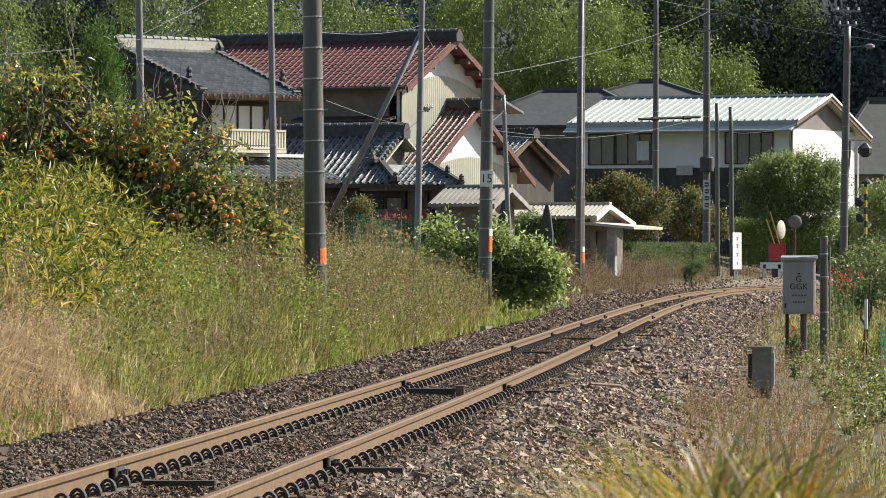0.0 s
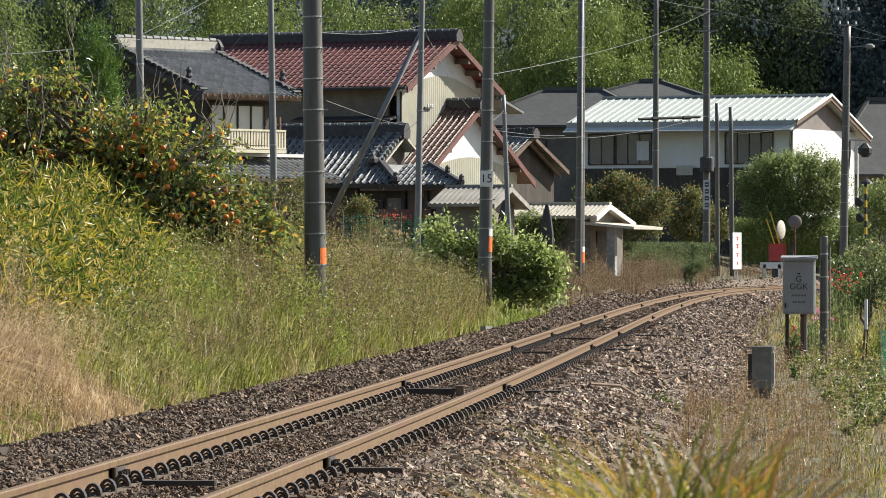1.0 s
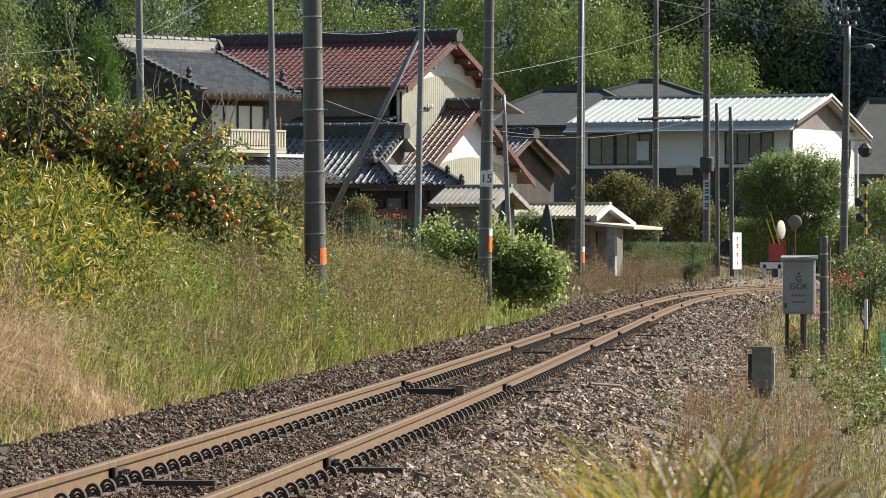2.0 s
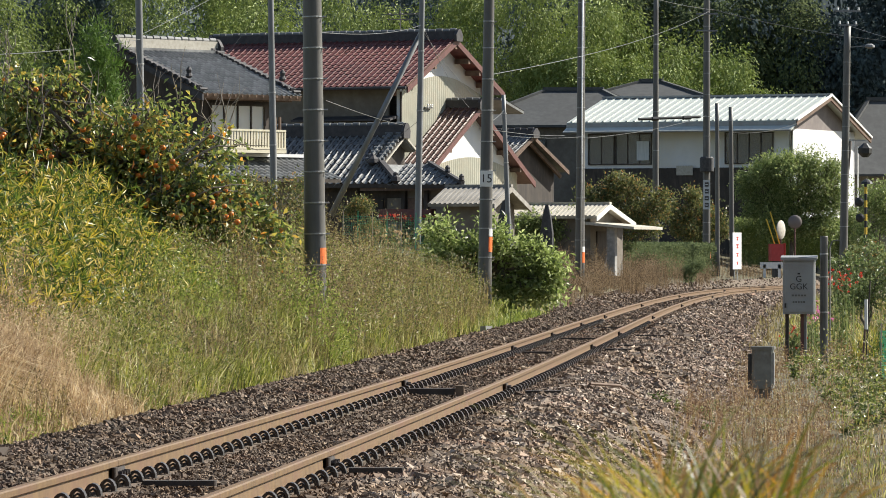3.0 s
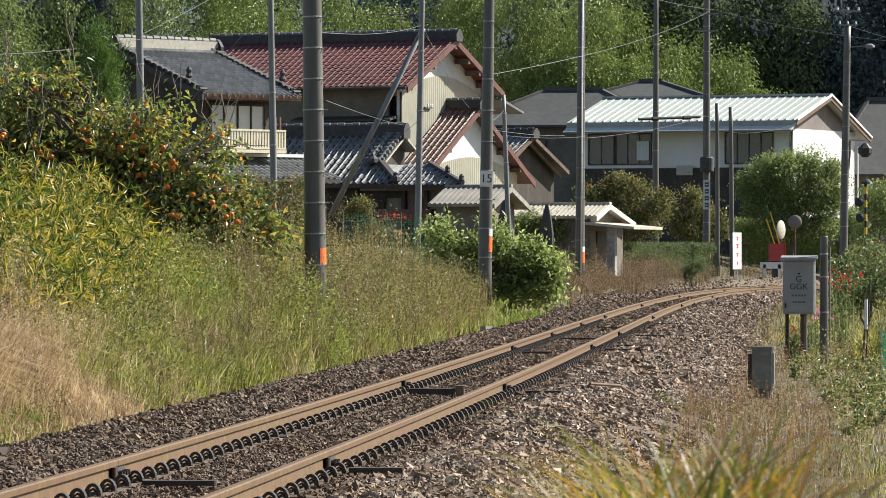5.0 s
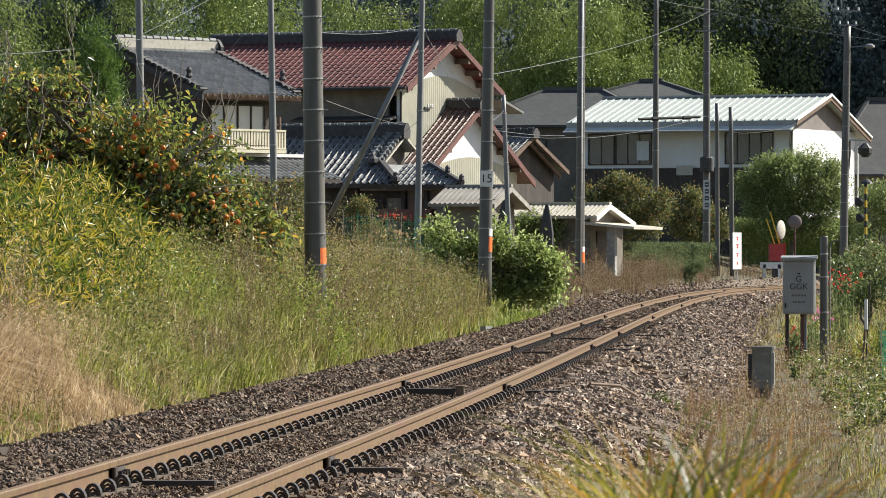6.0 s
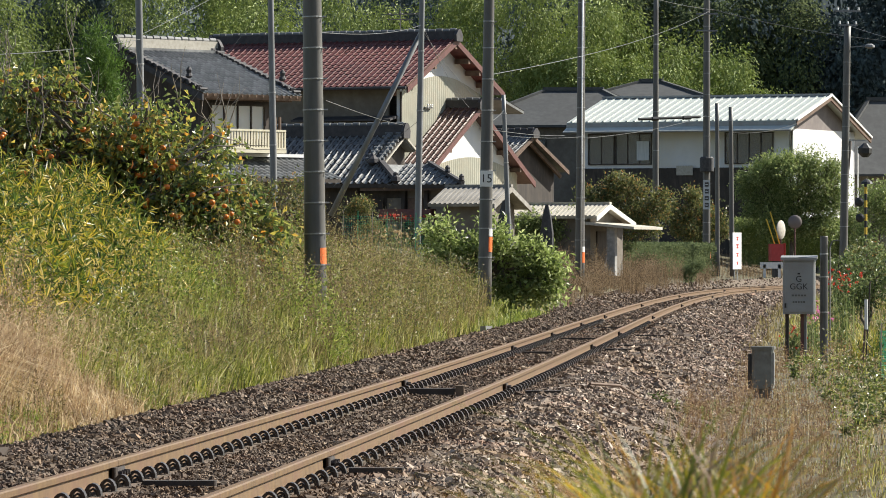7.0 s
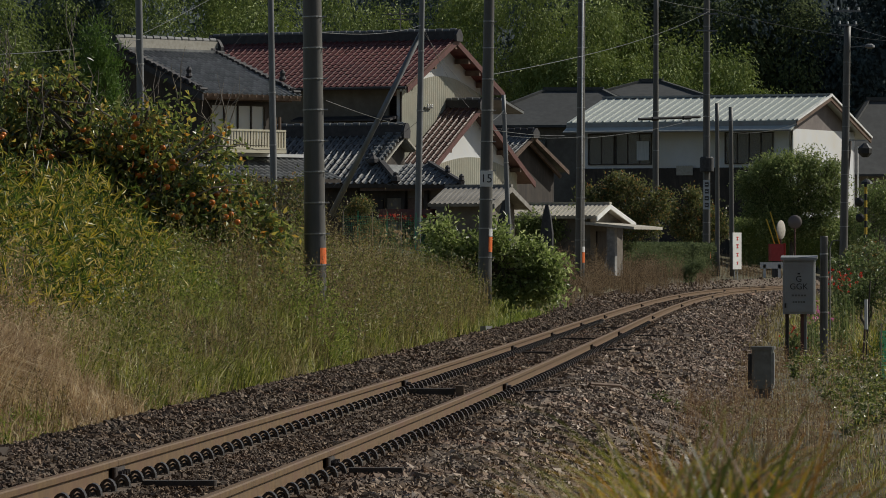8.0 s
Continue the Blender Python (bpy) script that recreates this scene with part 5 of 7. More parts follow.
# left bank, from the near straw to the weeds under the poles
grass_field("dry_grass", "pale dry straw grass heaped on the trackside bank", M["straw"], [
    (620, 26, .12, 45, 52, -4.2, -2.9, .85, .010, 1.1), (260, 20, .14, 50, 57, -4.6, -3.0, .7, .010, 1.1), (380, 16, .1, 47, 62, -3.3, -2.3, .32, .011, 1.2), (600, 14, .10, 38, 52, -4.5, -2.2, .35, .010, .9), (330, 18, .13, 51, 61, -3.1, -2.1, .42, .010, 1.1)])
grass_field("bank_grass", "mixed green and browning grass on the trackside bank", M["grass"], [
    (2200, 16, .08, 54, 70, -5.0, -2.1, .55, .015, .95), (2200, 13, .09, 68, 96, -5.2, -1.95, .55, .014, .95), (90, 30, .07, 73, 77.6, -2.9, -2.1, .75, .012, .8),
    (1800, 14, .11, 94, 122, -4.5, -2.0, .55, .019, .6), (350, 20, .10, 40, 54, -3.0, -2.0, .16, .010, .8),
    (900, 12, .15, 118, 150, -6, -2.0, .4, .02, .6)])
stalks("tall_weeds", "tall brown seeding weeds among the bank grass", M["weed_brown"], [
    (260, 69, 77, -3.2, -2.1, 1.1, .007, .045, 14), (500, 48, 60, -3.4, -2.2, .45, .006, .035, 12), (1400, 66, 98, -4.0, -2.1, .95, .006, .048, 12), (550, 96, 112, -4.9, -3.2, 1.35, .008, .045, 14), (1700, 92, 116, -3.6, -2.0, .9, .009, .05, 11), (900, 76, 104, -5.2, -2.8, 1.3, .007, .045, 14)])
stalks("seeding_straw", "pale feathery seed heads over the dry grass", M["straw"], [
    (750, 45, 56, -4.8, -2.9, 1.0, .005, .035, 22), (260, 55, 64, -4.2, -2.4, .55, .005, .03, 18)])
stalks("bank_herbs", "leafy green herbs among the bank grass", M["sasa"], [
    (700, 57, 72, -5.0, -3.5, .7, .006, .08, 14)])
stalks("bank_weeds", "fine olive weeds with small leaves on the bank", M["weed_green"], [
    (2000, 70, 98, -4.8, -2.1, .95, .006, .060, 14), (1000, 55, 70, -4.4, -2.3, .6, .005, .055, 12), (1200, 92, 118, -4.4, -2.1, .9, .007, .07, 12)])
stalks("russet_bank_weeds", "dark reddish-brown withered weeds on the bank", M["weed_dark"], [
    (900, 74, 86, -3.4, -2.15, 1.0, .006, .045, 15), (350, 60, 70, -3.3, -2.3, .5, .006, .034, 16), (260, 88, 100, -3.2, -2.1, .8, .006, .036, 16)])
stalks("fresh_herbs", "fresh green leafy herbs round the pole and under the tree", M["fresh"], [
    (220, 45.5, 49.5, -3.0, -2.2, .2, .006, .045, 16), (220, 73.5, 77.7, -2.9, -1.95, 1.05, .007, .06, 20), (420, 66, 76, -5.0, -3.0, .75, .006, .06, 16), (260, 84, 92, -4.6, -3.0, 1.0, .007, .06, 16)])
grass_field("fresh_grass", "lush bright green grass at the foot of the bank", M["fresh"], [
    (330, 22, .09, 59, 68, -3.7, -2.25, .42, .011, 1.1), (420, 18, .10, 108, 132, -3.0, -1.6, .34, .014, .8), (160, 16, .08, 45.5, 50, -3.2, -2.4, .16, .010, .9)])
stalks("trackside_weeds", "low brown weeds beside the far end of the track", M["weed_dark"], [
    (1400, 145, 205, -3.3, -1.7, .65, .014, .08, 11), (3600, 195, 262, -4.8, -1.45, 1.05, .014, .075, 13), (900, 258, 290, -7, -2.2, .6, .02, .09, 9)])

# dwarf bamboo thicket


def sasa():
    p, u = patch_of(2600, 54, 74, -8.0, -3.5, 1.0)
    q, _ = patch_of(500, 50, 58, -5.6, -4.0, 1.0)
    p = np.concatenate([p, q])
    n, tips, per = len(p), 4, 8
    h = rng.uniform(0.5, 1.6, n) * np.interp(p[:, 0] - line_x(p[:, 1]), [-5.5, -3.5], [1.0, 0.45])
    lump = np.array([noise.noise(Vector((q[0] * 1.1, q[1] * .35, 5.0))) for q in p])
    h = h * np.clip(.82 + 1.9 * lump, .2, 1.5)
    az, lean = rng.uniform(0, 6.28, n), rng.uniform(0.05, 0.35, n)
    h = np.minimum(h, (1.08 + .9 * np.array([noise.noise(Vector((q[0] * 2.4, q[1] * .8, 9.0))) for q in p])) * rng.uniform(.85, 1.2, n)) * np.where((p[:, 0] > -4.1 + .1 * np.sin(p[:, 1] * 2.3)) & (p[:, 1] > 61), .5, 1.0)
    st = blade_arrays(p, h, np.full(n, .007), lean, az)
    s = np.stack([rng.uniform(.3, .6, n), rng.uniform(.55, .8, n), rng.uniform(.8, .95, n), np.ones(n)], 1)
    q = np.repeat(p[:, None, :], tips, 1)
    q[..., 2] += h[:, None] * s
    q[..., 0] += (np.cos(az) * h * lean)[:, None] * s + rng.normal(0, .05, (n, tips))
    q[..., 1] += (np.sin(az) * h * lean)[:, None] * s + rng.normal(0, .05, (n, tips))
    q = q.reshape(-1, 3)
    axis = unit(rng.normal(size=q.shape) * np.array([.6, .6, .2]) + np.array([0, 0, .75]))
    k = len(q) * per
    d = unit(np.repeat(axis, per, 0) * .75 + unit(rng.normal(size=(k, 3))) * .95)
    grow = np.repeat(rng.uniform(.75, 1.25, len(q)), per)
    lv = leaf_arrays(np.repeat(q, per, 0), d, rng.uniform(.10, .22, k) * grow, rng.uniform(.014, .027, k) * grow, .15)
    v, t = join_arrays([st, lv])
    tagged(new("dwarf_bamboo", tri_mesh("dwarf_bamboo", v, t, M["sasa"])), "dense yellow-green dwarf bamboo covering the bank", "bamboo", kind="stuff")


sasa()


def crown_points(n, lumps, shell=0.45):
    """Points in and towards the outside of a set of lumps (centre, radii)."""
    w = np.array([r[0] * r[2] for _, r in lumps])
    pick = rng.choice(len(lumps), n, p=w / w.sum())
    c = np.array([l[0] for l in lumps], float)[pick]
    r = np.array([l[1] for l in lumps], float)[pick]
    d = unit(rng.normal(size=(n, 3)))
    return c + d * r * (shell + (1 - shell) * rng.random((n, 1)) ** 0.5), d


def limb(g, a, b, r0, r1, bend, n=5):
    a, b = Vector(a), Vector(b)
    prev, pr = a, r0
    for k in range(1, n + 1):
        s = k / n
        p = a.lerp(b, s) + Vector((random.uniform(-1, 1), random.uniform(-1, 1), random.uniform(-.4, .6))) * bend * math.sin(math.pi * s)
        r = r0 + (r1 - r0) * s
        g.tube(prev, p, pr, r, 7)
        prev, pr = p, r
    return prev


def tree(name, label, base, height, spread, lumps, mat, n, leaf, category="tree", leaf_w=0.5, clump=6, trunk_r=.11, shell=.4, droop=0.1, bare=0, split=7):
    """A tapered trunk with limbs into each lump of the crown, and leaves set in small clumps."""
    bx, by, bz = base
    gz = on_ground(bx, by)
    lumps = [((c[0], c[1], c[2] + bz - gz), r) for c, r in lumps]
    height += bz - gz
    base = (bx, by, gz)
    e = empty(name, Matrix.Translation(base), label, category)
    g = Geo()
    fork = limb(g, (0, 0, -.1), (random.uniform(-.1, .1), 0, height * .38), trunk_r, trunk_r * .7, .08)
    for c, r in lumps:
        end = limb(g, fork, (c[0], c[1], c[2] + r[2] * .3), trunk_r * .5, trunk_r * .12, .25)
        for k in range(3):
            limb(g, Vector(c) * .85 + fork * .15, Vector(c) + Vector((random.uniform(-1, 1) * r[0], random.uniform(-1, 1) * r[1], random.uniform(-.5, 1) * r[2])), trunk_r * .2, trunk_r * .05, .12, 3)
    part("trunk", g, M["bark"], e)
    small = []
    for c, r in lumps:
        for k in range(split):
            d = Vector((random.gauss(0, 1), random.gauss(0, 1), random.gauss(0, 1))).normalized()
            q = random.uniform(.28, .5)
            small.append(((c[0] + d.x * r[0] * .72, c[1] + d.y * r[1] * .72, max(c[2] + d.z * r[2] * .72, .15)), (r[0] * q, r[1] * q, r[2] * q)))
    cp, cd = crown_points(n // clump, small or lumps, shell)
    p = np.repeat(cp, clump, 0) + rng.normal(0, leaf * 0.9, (len(cp) * clump, 3))
    d = unit(np.repeat(cd, clump, 0) * .5 + rng.normal(size=p.shape) * .8 - np.array([0, 0, droop]))
    v, t = leaf_arrays(p, d, leaf * rng.uniform(.6, 1.25, len(p)), leaf * leaf_w * rng.uniform(.7, 1.2, len(p)), .25, np.repeat(cd, clump, 0), 1.1)
    part("crown", tri_mesh("crown", v, t, mat), None, e)
    if bare:
        for k in range(bare):
            g = Geo()
            c, r = random.choice(sorted(lumps, key=lambda q: -q[0][2])[:len(lumps) // 2])
            a = Vector(c) + Vector((random.uniform(-.7, .7) * r[0], random.uniform(-.6, .6) * r[1], r[2] * .55))
            b = a + Vector((random.uniform(-.35, .35), random.uniform(-.2, .2), random.uniform(.35, 1.15)))
            limb(g, a, b, .010, .003, .08, 3)
            mid = a.lerp(b, .55)
            limb(g, mid, mid + Vector((random.uniform(-.25, .25), 0, random.uniform(.1, .35))), .005, .002, .03, 2)
            part("bare_twig", g, M["twig"], e, "leafless pale twig above the crown")
    return e


random.seed(11)
BOUGHS = []
for k in range(96):
    bx = random.uniform(-2.5, 1.95)
    BOUGHS.append(((bx, random.uniform(-.7, .7), random.uniform(.1, 2.3 - 2.1 * max(0, bx - 1.15) - .12 * max(0, -.6 - bx))), (random.uniform(.24, .48), random.uniform(.3, .5), random.uniform(.24, .46))))
for k in range(24):
    bx = random.uniform(.55, 1.95)
    BOUGHS.append(((bx, random.uniform(-.8, .1), random.uniform(.1, 1.3 - .9 * max(0, bx - 1.2))), (random.uniform(.25, .4), random.uniform(.3, .4), random.uniform(.22, .4))))
for k in range(9):
    BOUGHS.append(((random.uniform(-2.0, -.75), random.uniform(-.5, .3), random.uniform(2.4, 2.95)), (random.uniform(.12, .26), .2, random.uniform(.12, .24))))
persimmon = tree("persimmon_tree", "persimmon tree full of orange fruit and glossy dark leaves", (-4.65, 78, 1.15), 3.6, 2, BOUGHS, M["persimmon"], 27000, .128, "fruit tree", .5, 4, bare=80, shell=.5, split=0, droop=.55)
for k in range(16):
    g = Geo()
    bx, bz = random.uniform(-2.2, 1.2), random.uniform(.9, 2.1)
    a = Vector((bx, -.75, bz + 1.15 - on_ground(-4.65, 78)))
    mid = a + Vector((random.uniform(.25, .6) * random.choice((-1, 1)), -.1, random.uniform(.15, .4)))
    end = mid + Vector(((mid.x - a.x) * random.uniform(.8, 1.6), .05, random.uniform(-.35, .1)))
    limb(g, a, mid, .017, .012, .05, 3)
    limb(g, mid, end, .012, .005, .05, 4)
    part("branch", g, M["twig"], persimmon, "pale arching outer branch")
fruit_me = Geo().lathe([(.004, -.030), (.024, -.024), (.034, -.004), (.032, .014), (.018, .027), (.004, .024)], 10).mesh("fruit", M["fruit"], True)
fp, _ = crown_points(90, [((c[0], c[1] - .28, c[2] + 1.15 - on_ground(-4.65, 78)), (r[0], r[1], r[2] * .9)) for c, r in BOUGHS if c[1] < .1 and c[2] > .75], .75)
for p in fp:
    part("persimmon_fruit", fruit_me, None, persimmon, m=Matrix.Translation(Vector(p)) @ Matrix.Scale(random.uniform(1.1, 1.55), 4))

SHOOTS = []
for k in range(58):
    bx = random.uniform(-1.6, 1.5)
    top = 1.40 - .75 * max(0, bx - .5) - .35 * max(0, -bx - 1.1)
    SHOOTS.append(((bx, random.uniform(-.5, .5), top * random.uniform(-.02, 1.05)), (random.uniform(.22, .42), random.uniform(.25, .4), random.uniform(.18, .34))))
tree("leafy_shrub", "broad-leaved green shrub beside the concrete poles", (1.13, 125, .62), 1.9, 2, SHOOTS, M["shrub"], 9500, .15, "shrub", .5, 5, .06, split=0)
BRUSH = []
for k in range(26):
    BRUSH.append(((random.uniform(-.75, .6), random.uniform(-.3, .3), random.uniform(.2, 1.5)), (random.uniform(.15, .32), random.uniform(.2, .3), random.uniform(.15, .3))))
tree("bank_shrub", "loose green and browning shrub between the tree and the pole", (-3.0, 96, 1.2), 1.8, 1, BRUSH, M["tree_autumn"], 7000, .085, "shrub", .4, 5, .04, split=0)
tree("garden_tree", "round dark green garden tree in front of the white house", (19.27, 291, 2.6), 5.2, 2.5, [
    ((-1.7, 0, 2.7), (1.2, 1.2, 1.3)), ((-1.2, 0, 3.6), (.9, .9, .7)), ((0, 0, 3.1), (1.5, 1.4, 1.5)), ((1.5, 0, 2.9), (1.2, 1.2, 1.3)), ((-.6, 0, 3.9), (1.1, 1, .9)), ((1.0, 0, 4.0), (.9, .9, .9)), ((2.4, 0, 2.6), (.8, .8, 1.3)), ((2.2, 0, 3.7), (.6, .6, .6)), ((2.2, 0, .9), (.9, .8, .9)), ((-2.2, 0, 2.0), (.7, .8, .9)), ((.4, 0, 1.8), (1.8, 1.2, .9)), ((-1.2, -.3, 1.2), (1.3, .9, .8)), ((1.2, -.3, 1.1), (1.4, .9, .8)), ((-.1, -.3, .6), (1.9, .9, .6))], M["tree_green"], 29000, .2, "tree", .4, 5, .14, split=12)
tree("autumn_fruit_tree", "garden tree with reddening leaves before the houses", (8.36, 250, 2.1), 3.4, 2, [
    ((-1.0, 0, 1.6), (1.0, .9, 1.0)), ((.4, 0, 1.9), (1.3, 1, 1.0)), ((1.4, 0, 1.3), (.9, .8, 1.0)), ((-.3, 0, 2.6), (.6, .6, .5)), ((-.1, 0, 3.2), (.25, .3, .35)), ((0, -.2, .7), (1.3, .8, .7)), ((-1.3, 0, .9), (.7, .7, .8)), ((-1.2, 0, 2.3), (.8, .7, .7)), ((.6, 0, 2.7), (.9, .8, .6)), ((1.9, 0, 1.9), (.7, .7, .7))], M["tree_autumn"], 14000, .17, "tree", .45, 5, .09)
tree("autumn_garden_tree", "small reddish-brown garden tree behind the crossing poles", (12.70, 274, 1.7), 3.2, 2, [
    ((-.5, 0, 1.9), (.8, .8, .9)), ((.6, 0, 2.1), (.9, .8, 1.0)), ((.1, 0, 2.9), (.6, .6, .6)), ((1.6, 0, 1.6), (.7, .7, .8)), ((.2, -.2, .9), (1.3, .8, .8))], M["tree_autumn"], 8000, .17, "tree", .45, 5, .09)
tree("dark_garden_tree", "dark evergreen bush between the small houses", (3.77, 205, 1.5), 2.6, 2, [
    ((-.7, 0, 1.0), (.7, .7, .8)), ((.3, 0, 1.3), (.9, .8, .9)), ((1.1, 0, .9), (.6, .7, .8))], M["tree_green"], 5000, .15, "tree", .45, 5, .08)
tree("pine_sapling", "young feathery conifer rising behind the persimmon tree", (-6.52, 100, 1.2), 3.4, 1, [
    ((0, 0, 2.0), (.65, .6, .9)), ((-.12, 0, 2.9), (.45, .45, .8)), ((.12, 0, 3.5), (.3, .3, .7)), ((-.1, 0, 4.2), (.16, .14, .5))], M["conifer"], 12000, .17, "conifer", .11, 6, .06, shell=.15, droop=-.9)


def hedge(name, label, a, b, width, height, mat, n, leaf, category="hedge"):
    a, b = Vector(a), Vector(b)
    s = rng.random(n)
    d = np.array(b - a)
    side = np.array((b - a).cross(Vector((0, 0, 1))).normalized())
    w, h = rng.uniform(-1, 1, n), rng.uniform(0, 1, n)
    face = rng.random(n)
    w = np.where(face < .55, np.sign(w) * rng.uniform(.8, 1.05, n), w)
    h = np.where(face > .55, rng.uniform(.85, 1.06, n), h)
    p = np.array(a) + s[:, None] * d + side * (w * width / 2)[:, None] + np.array([0, 0, 1.]) * (h * height)[:, None]
    v, t = leaf_arrays(p, unit(rng.normal(size=(n, 3)) + np.array([0, 0, .4])), leaf * rng.uniform(.6, 1.3, n), leaf * .45)
    core = Geo().box((a + b) / 2 + Vector((0, 0, height * .46)), ((b - a).length, width * .55, height * .84), Matrix.Rotation(math.atan2(d[1], d[0]), 3, 'Z'), .2)
    e = empty(name, Matrix.Identity(4), label, category)
    part("twig_core", core, mat, e)
    part("leaves", tri_mesh("leaves", v, t, mat), None, e)
    return e


hedge("garden_hedge", "loose dark green hedge before the white house", (16.28, 293.5, .9), (23.2, 296, .9), 1.2, 2.6, M["tree_green"], 9000, .16)
hedge("clipped_hedge", "clipped dark green hedge behind the track", (8.23, 250, .55), (13.07, 262, .55), 1.2, 1.5, M["hill_leaves"], 14000, .14)
tree("garden_bush", "tall loose green bush beside the white wall", (22.56, 293, .9), 3.2, 1, [((-.6, 0, 1.3), (.9, .8, 1.0)), ((.5, 0, 1.5), (.9, .8, 1.1)), ((0, 0, 2.6), (.7, .7, .8)), ((1.2, 0, .8), (.8, .8, .7))], M["tree_green"], 7000, .17, "bush", .45, 5, .07)
tree("round_bush", "rounded grey-green bush before the hedge", (9.73, 244, .5), 1.2, 1, [((0, 0, .65), (.95, .8, .7)), ((-.5, 0, .5), (.6, .6, .5))], M["hill_leaves"], 3500, .12, "bush", .4, 5, .05)
tree("round_bush", "small rounded bush before the hedge", (11.64, 246, .4), .8, 1, [((0, 0, .45), (.62, .6, .5))], M["hill_leaves"], 2000, .12, "bush", .4, 5, .05)

# wooded hillside


def hillside():
    xs = np.arange(-90, 91, 4.0)
    ys = np.arange(348, 469, 4.0)
    Xg, Yg = np.meshgrid(xs, ys)
    Zg = 0.8 + (Yg - 348) * 0.75 + 1.5 * np.sin(Xg * .21) + 1.2 * np.sin(Yg * .3 + Xg * .1)
    v = np.stack([Xg, Yg, Zg], 2).reshape(-1, 3)
    nx = len(xs)
    i, j = np.meshgrid(np.arange(nx - 1), np.arange(len(ys) - 1))
    a = (j * nx + i).ravel()
    t = np.concatenate([np.stack([a, a + 1, a + nx + 1], 1), np.stack([a, a + nx + 1, a + nx], 1)])
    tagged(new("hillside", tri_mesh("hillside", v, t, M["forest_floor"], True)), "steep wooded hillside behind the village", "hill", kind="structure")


hillside()


def woods(name, label, mat, spots, per, leaf, w, sprays=11):
    """Leafy heads of trees: each wrapped in sprays of leaves that hang outwards and down."""
    sets = []
    for x, y, z, rx, rz in spots:
        c0, size = np.array([x, y, z]), np.array([rx, rx * .8, rz])
        d = unit(rng.normal(size=(sprays, 3)) + np.array([.15, -.5, .15]))
        k = max(6, int(per * rx * rz / sprays))
        c = c0 + d * size * rng.uniform(.72, .98, (sprays, 1))
        p = np.repeat(c, k, 0) + rng.normal(0, .20, (sprays * k, 3)) * size * np.array([1, 1, .8])
        loose = rng.random(len(p)) < .42
        ds = np.repeat(d, k, 0)
        ds[loose] = unit(rng.normal(size=(loose.sum(), 3)) + np.array([.1, -.35, .1]))
        p[loose] = c0 + ds[loose] * size * rng.uniform(.3, .95, (loose.sum(), 1))
        dd = unit(ds * .7 + rng.normal(size=p.shape) * .35 + np.array([0, 0, -.75]))
        sets.append(leaf_arrays(p, dd, leaf * rng.uniform(.5, 1.3, len(p)), w * rng.uniform(.6, 1.2, len(p)), .25, ds, .16))
    v, t = join_arrays(sets)
    return tagged(new(name, tri_mesh(name, v, t, mat)), label, "woods", kind="stuff")


def spots_in(n, x0, x1, y0, y1, z0, z1, r0, r1):
    out = []
    for k in range(n):
        r = random.uniform(r0, r1)
        out.append((random.uniform(x0, x1), random.uniform(y0, y1), random.uniform(z0, z1), r, r * random.uniform(1.2, 2.0)))
    return out


woods("bamboo_grove", "sunlit grove of tall drooping bamboo behind the houses", M["bamboo"],
      spots_in(112, -37, 8, 330, 343, 4, 19, 1.2, 2.4) + spots_in(66, 6, 20, 331, 342, 3, 14, 1.2, 2.2) + spots_in(26, 5, 12, 331, 340, 10, 17, 1.0, 1.9) + spots_in(34, 14, 22, 333, 342, 8, 13.5, 1.0, 1.9), 210, .32, .12, 15)
woods("hillside_trees", "dark green leafy trees above the bamboo on the slope", M["hill_leaves"],
      spots_in(60, 9, 25, 343, 348, 10, 19, 1.1, 2.2), 160, .30, .17)
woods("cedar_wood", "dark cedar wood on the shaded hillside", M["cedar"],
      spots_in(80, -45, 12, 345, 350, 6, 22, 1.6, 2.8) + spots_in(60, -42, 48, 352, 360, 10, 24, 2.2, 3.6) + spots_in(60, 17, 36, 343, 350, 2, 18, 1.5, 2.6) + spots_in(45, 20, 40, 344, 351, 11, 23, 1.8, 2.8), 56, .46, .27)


def near_hill():
    """Added slope behind the camera, never in view; it blocks low sky light from there."""
    xs = np.arange(-400, 401, 20.0)
    ys = np.arange(-260, -99, 8.0)
    Xg, Yg = np.meshgrid(xs, ys)
    Zg = -1.0 + (-100 - Yg) * 0.62 + 4 * np.sin(Xg * .03) + 2 * np.sin(Yg * .11 + Xg * .05)
    v = np.stack([Xg, Yg, Zg], 2).reshape(-1, 3)
    nx = len(xs)
    i, j = np.meshgrid(np.arange(nx - 1), np.arange(len(ys) - 1))
    a = (j * nx + i).ravel()
    t = np.concatenate([np.stack([a, a + 1, a + nx + 1], 1), np.stack([a, a + nx + 1, a + nx], 1)])
    tagged(new("valley_side", tri_mesh("valley_side", v, t, M["forest_floor"], True)), "added dark slope behind the camera, out of view", "hill", kind="structure")


near_hill()
# ---------------------------------------------------------------- beside the line
def ground_at(x, y):
    return on_ground(x, y)


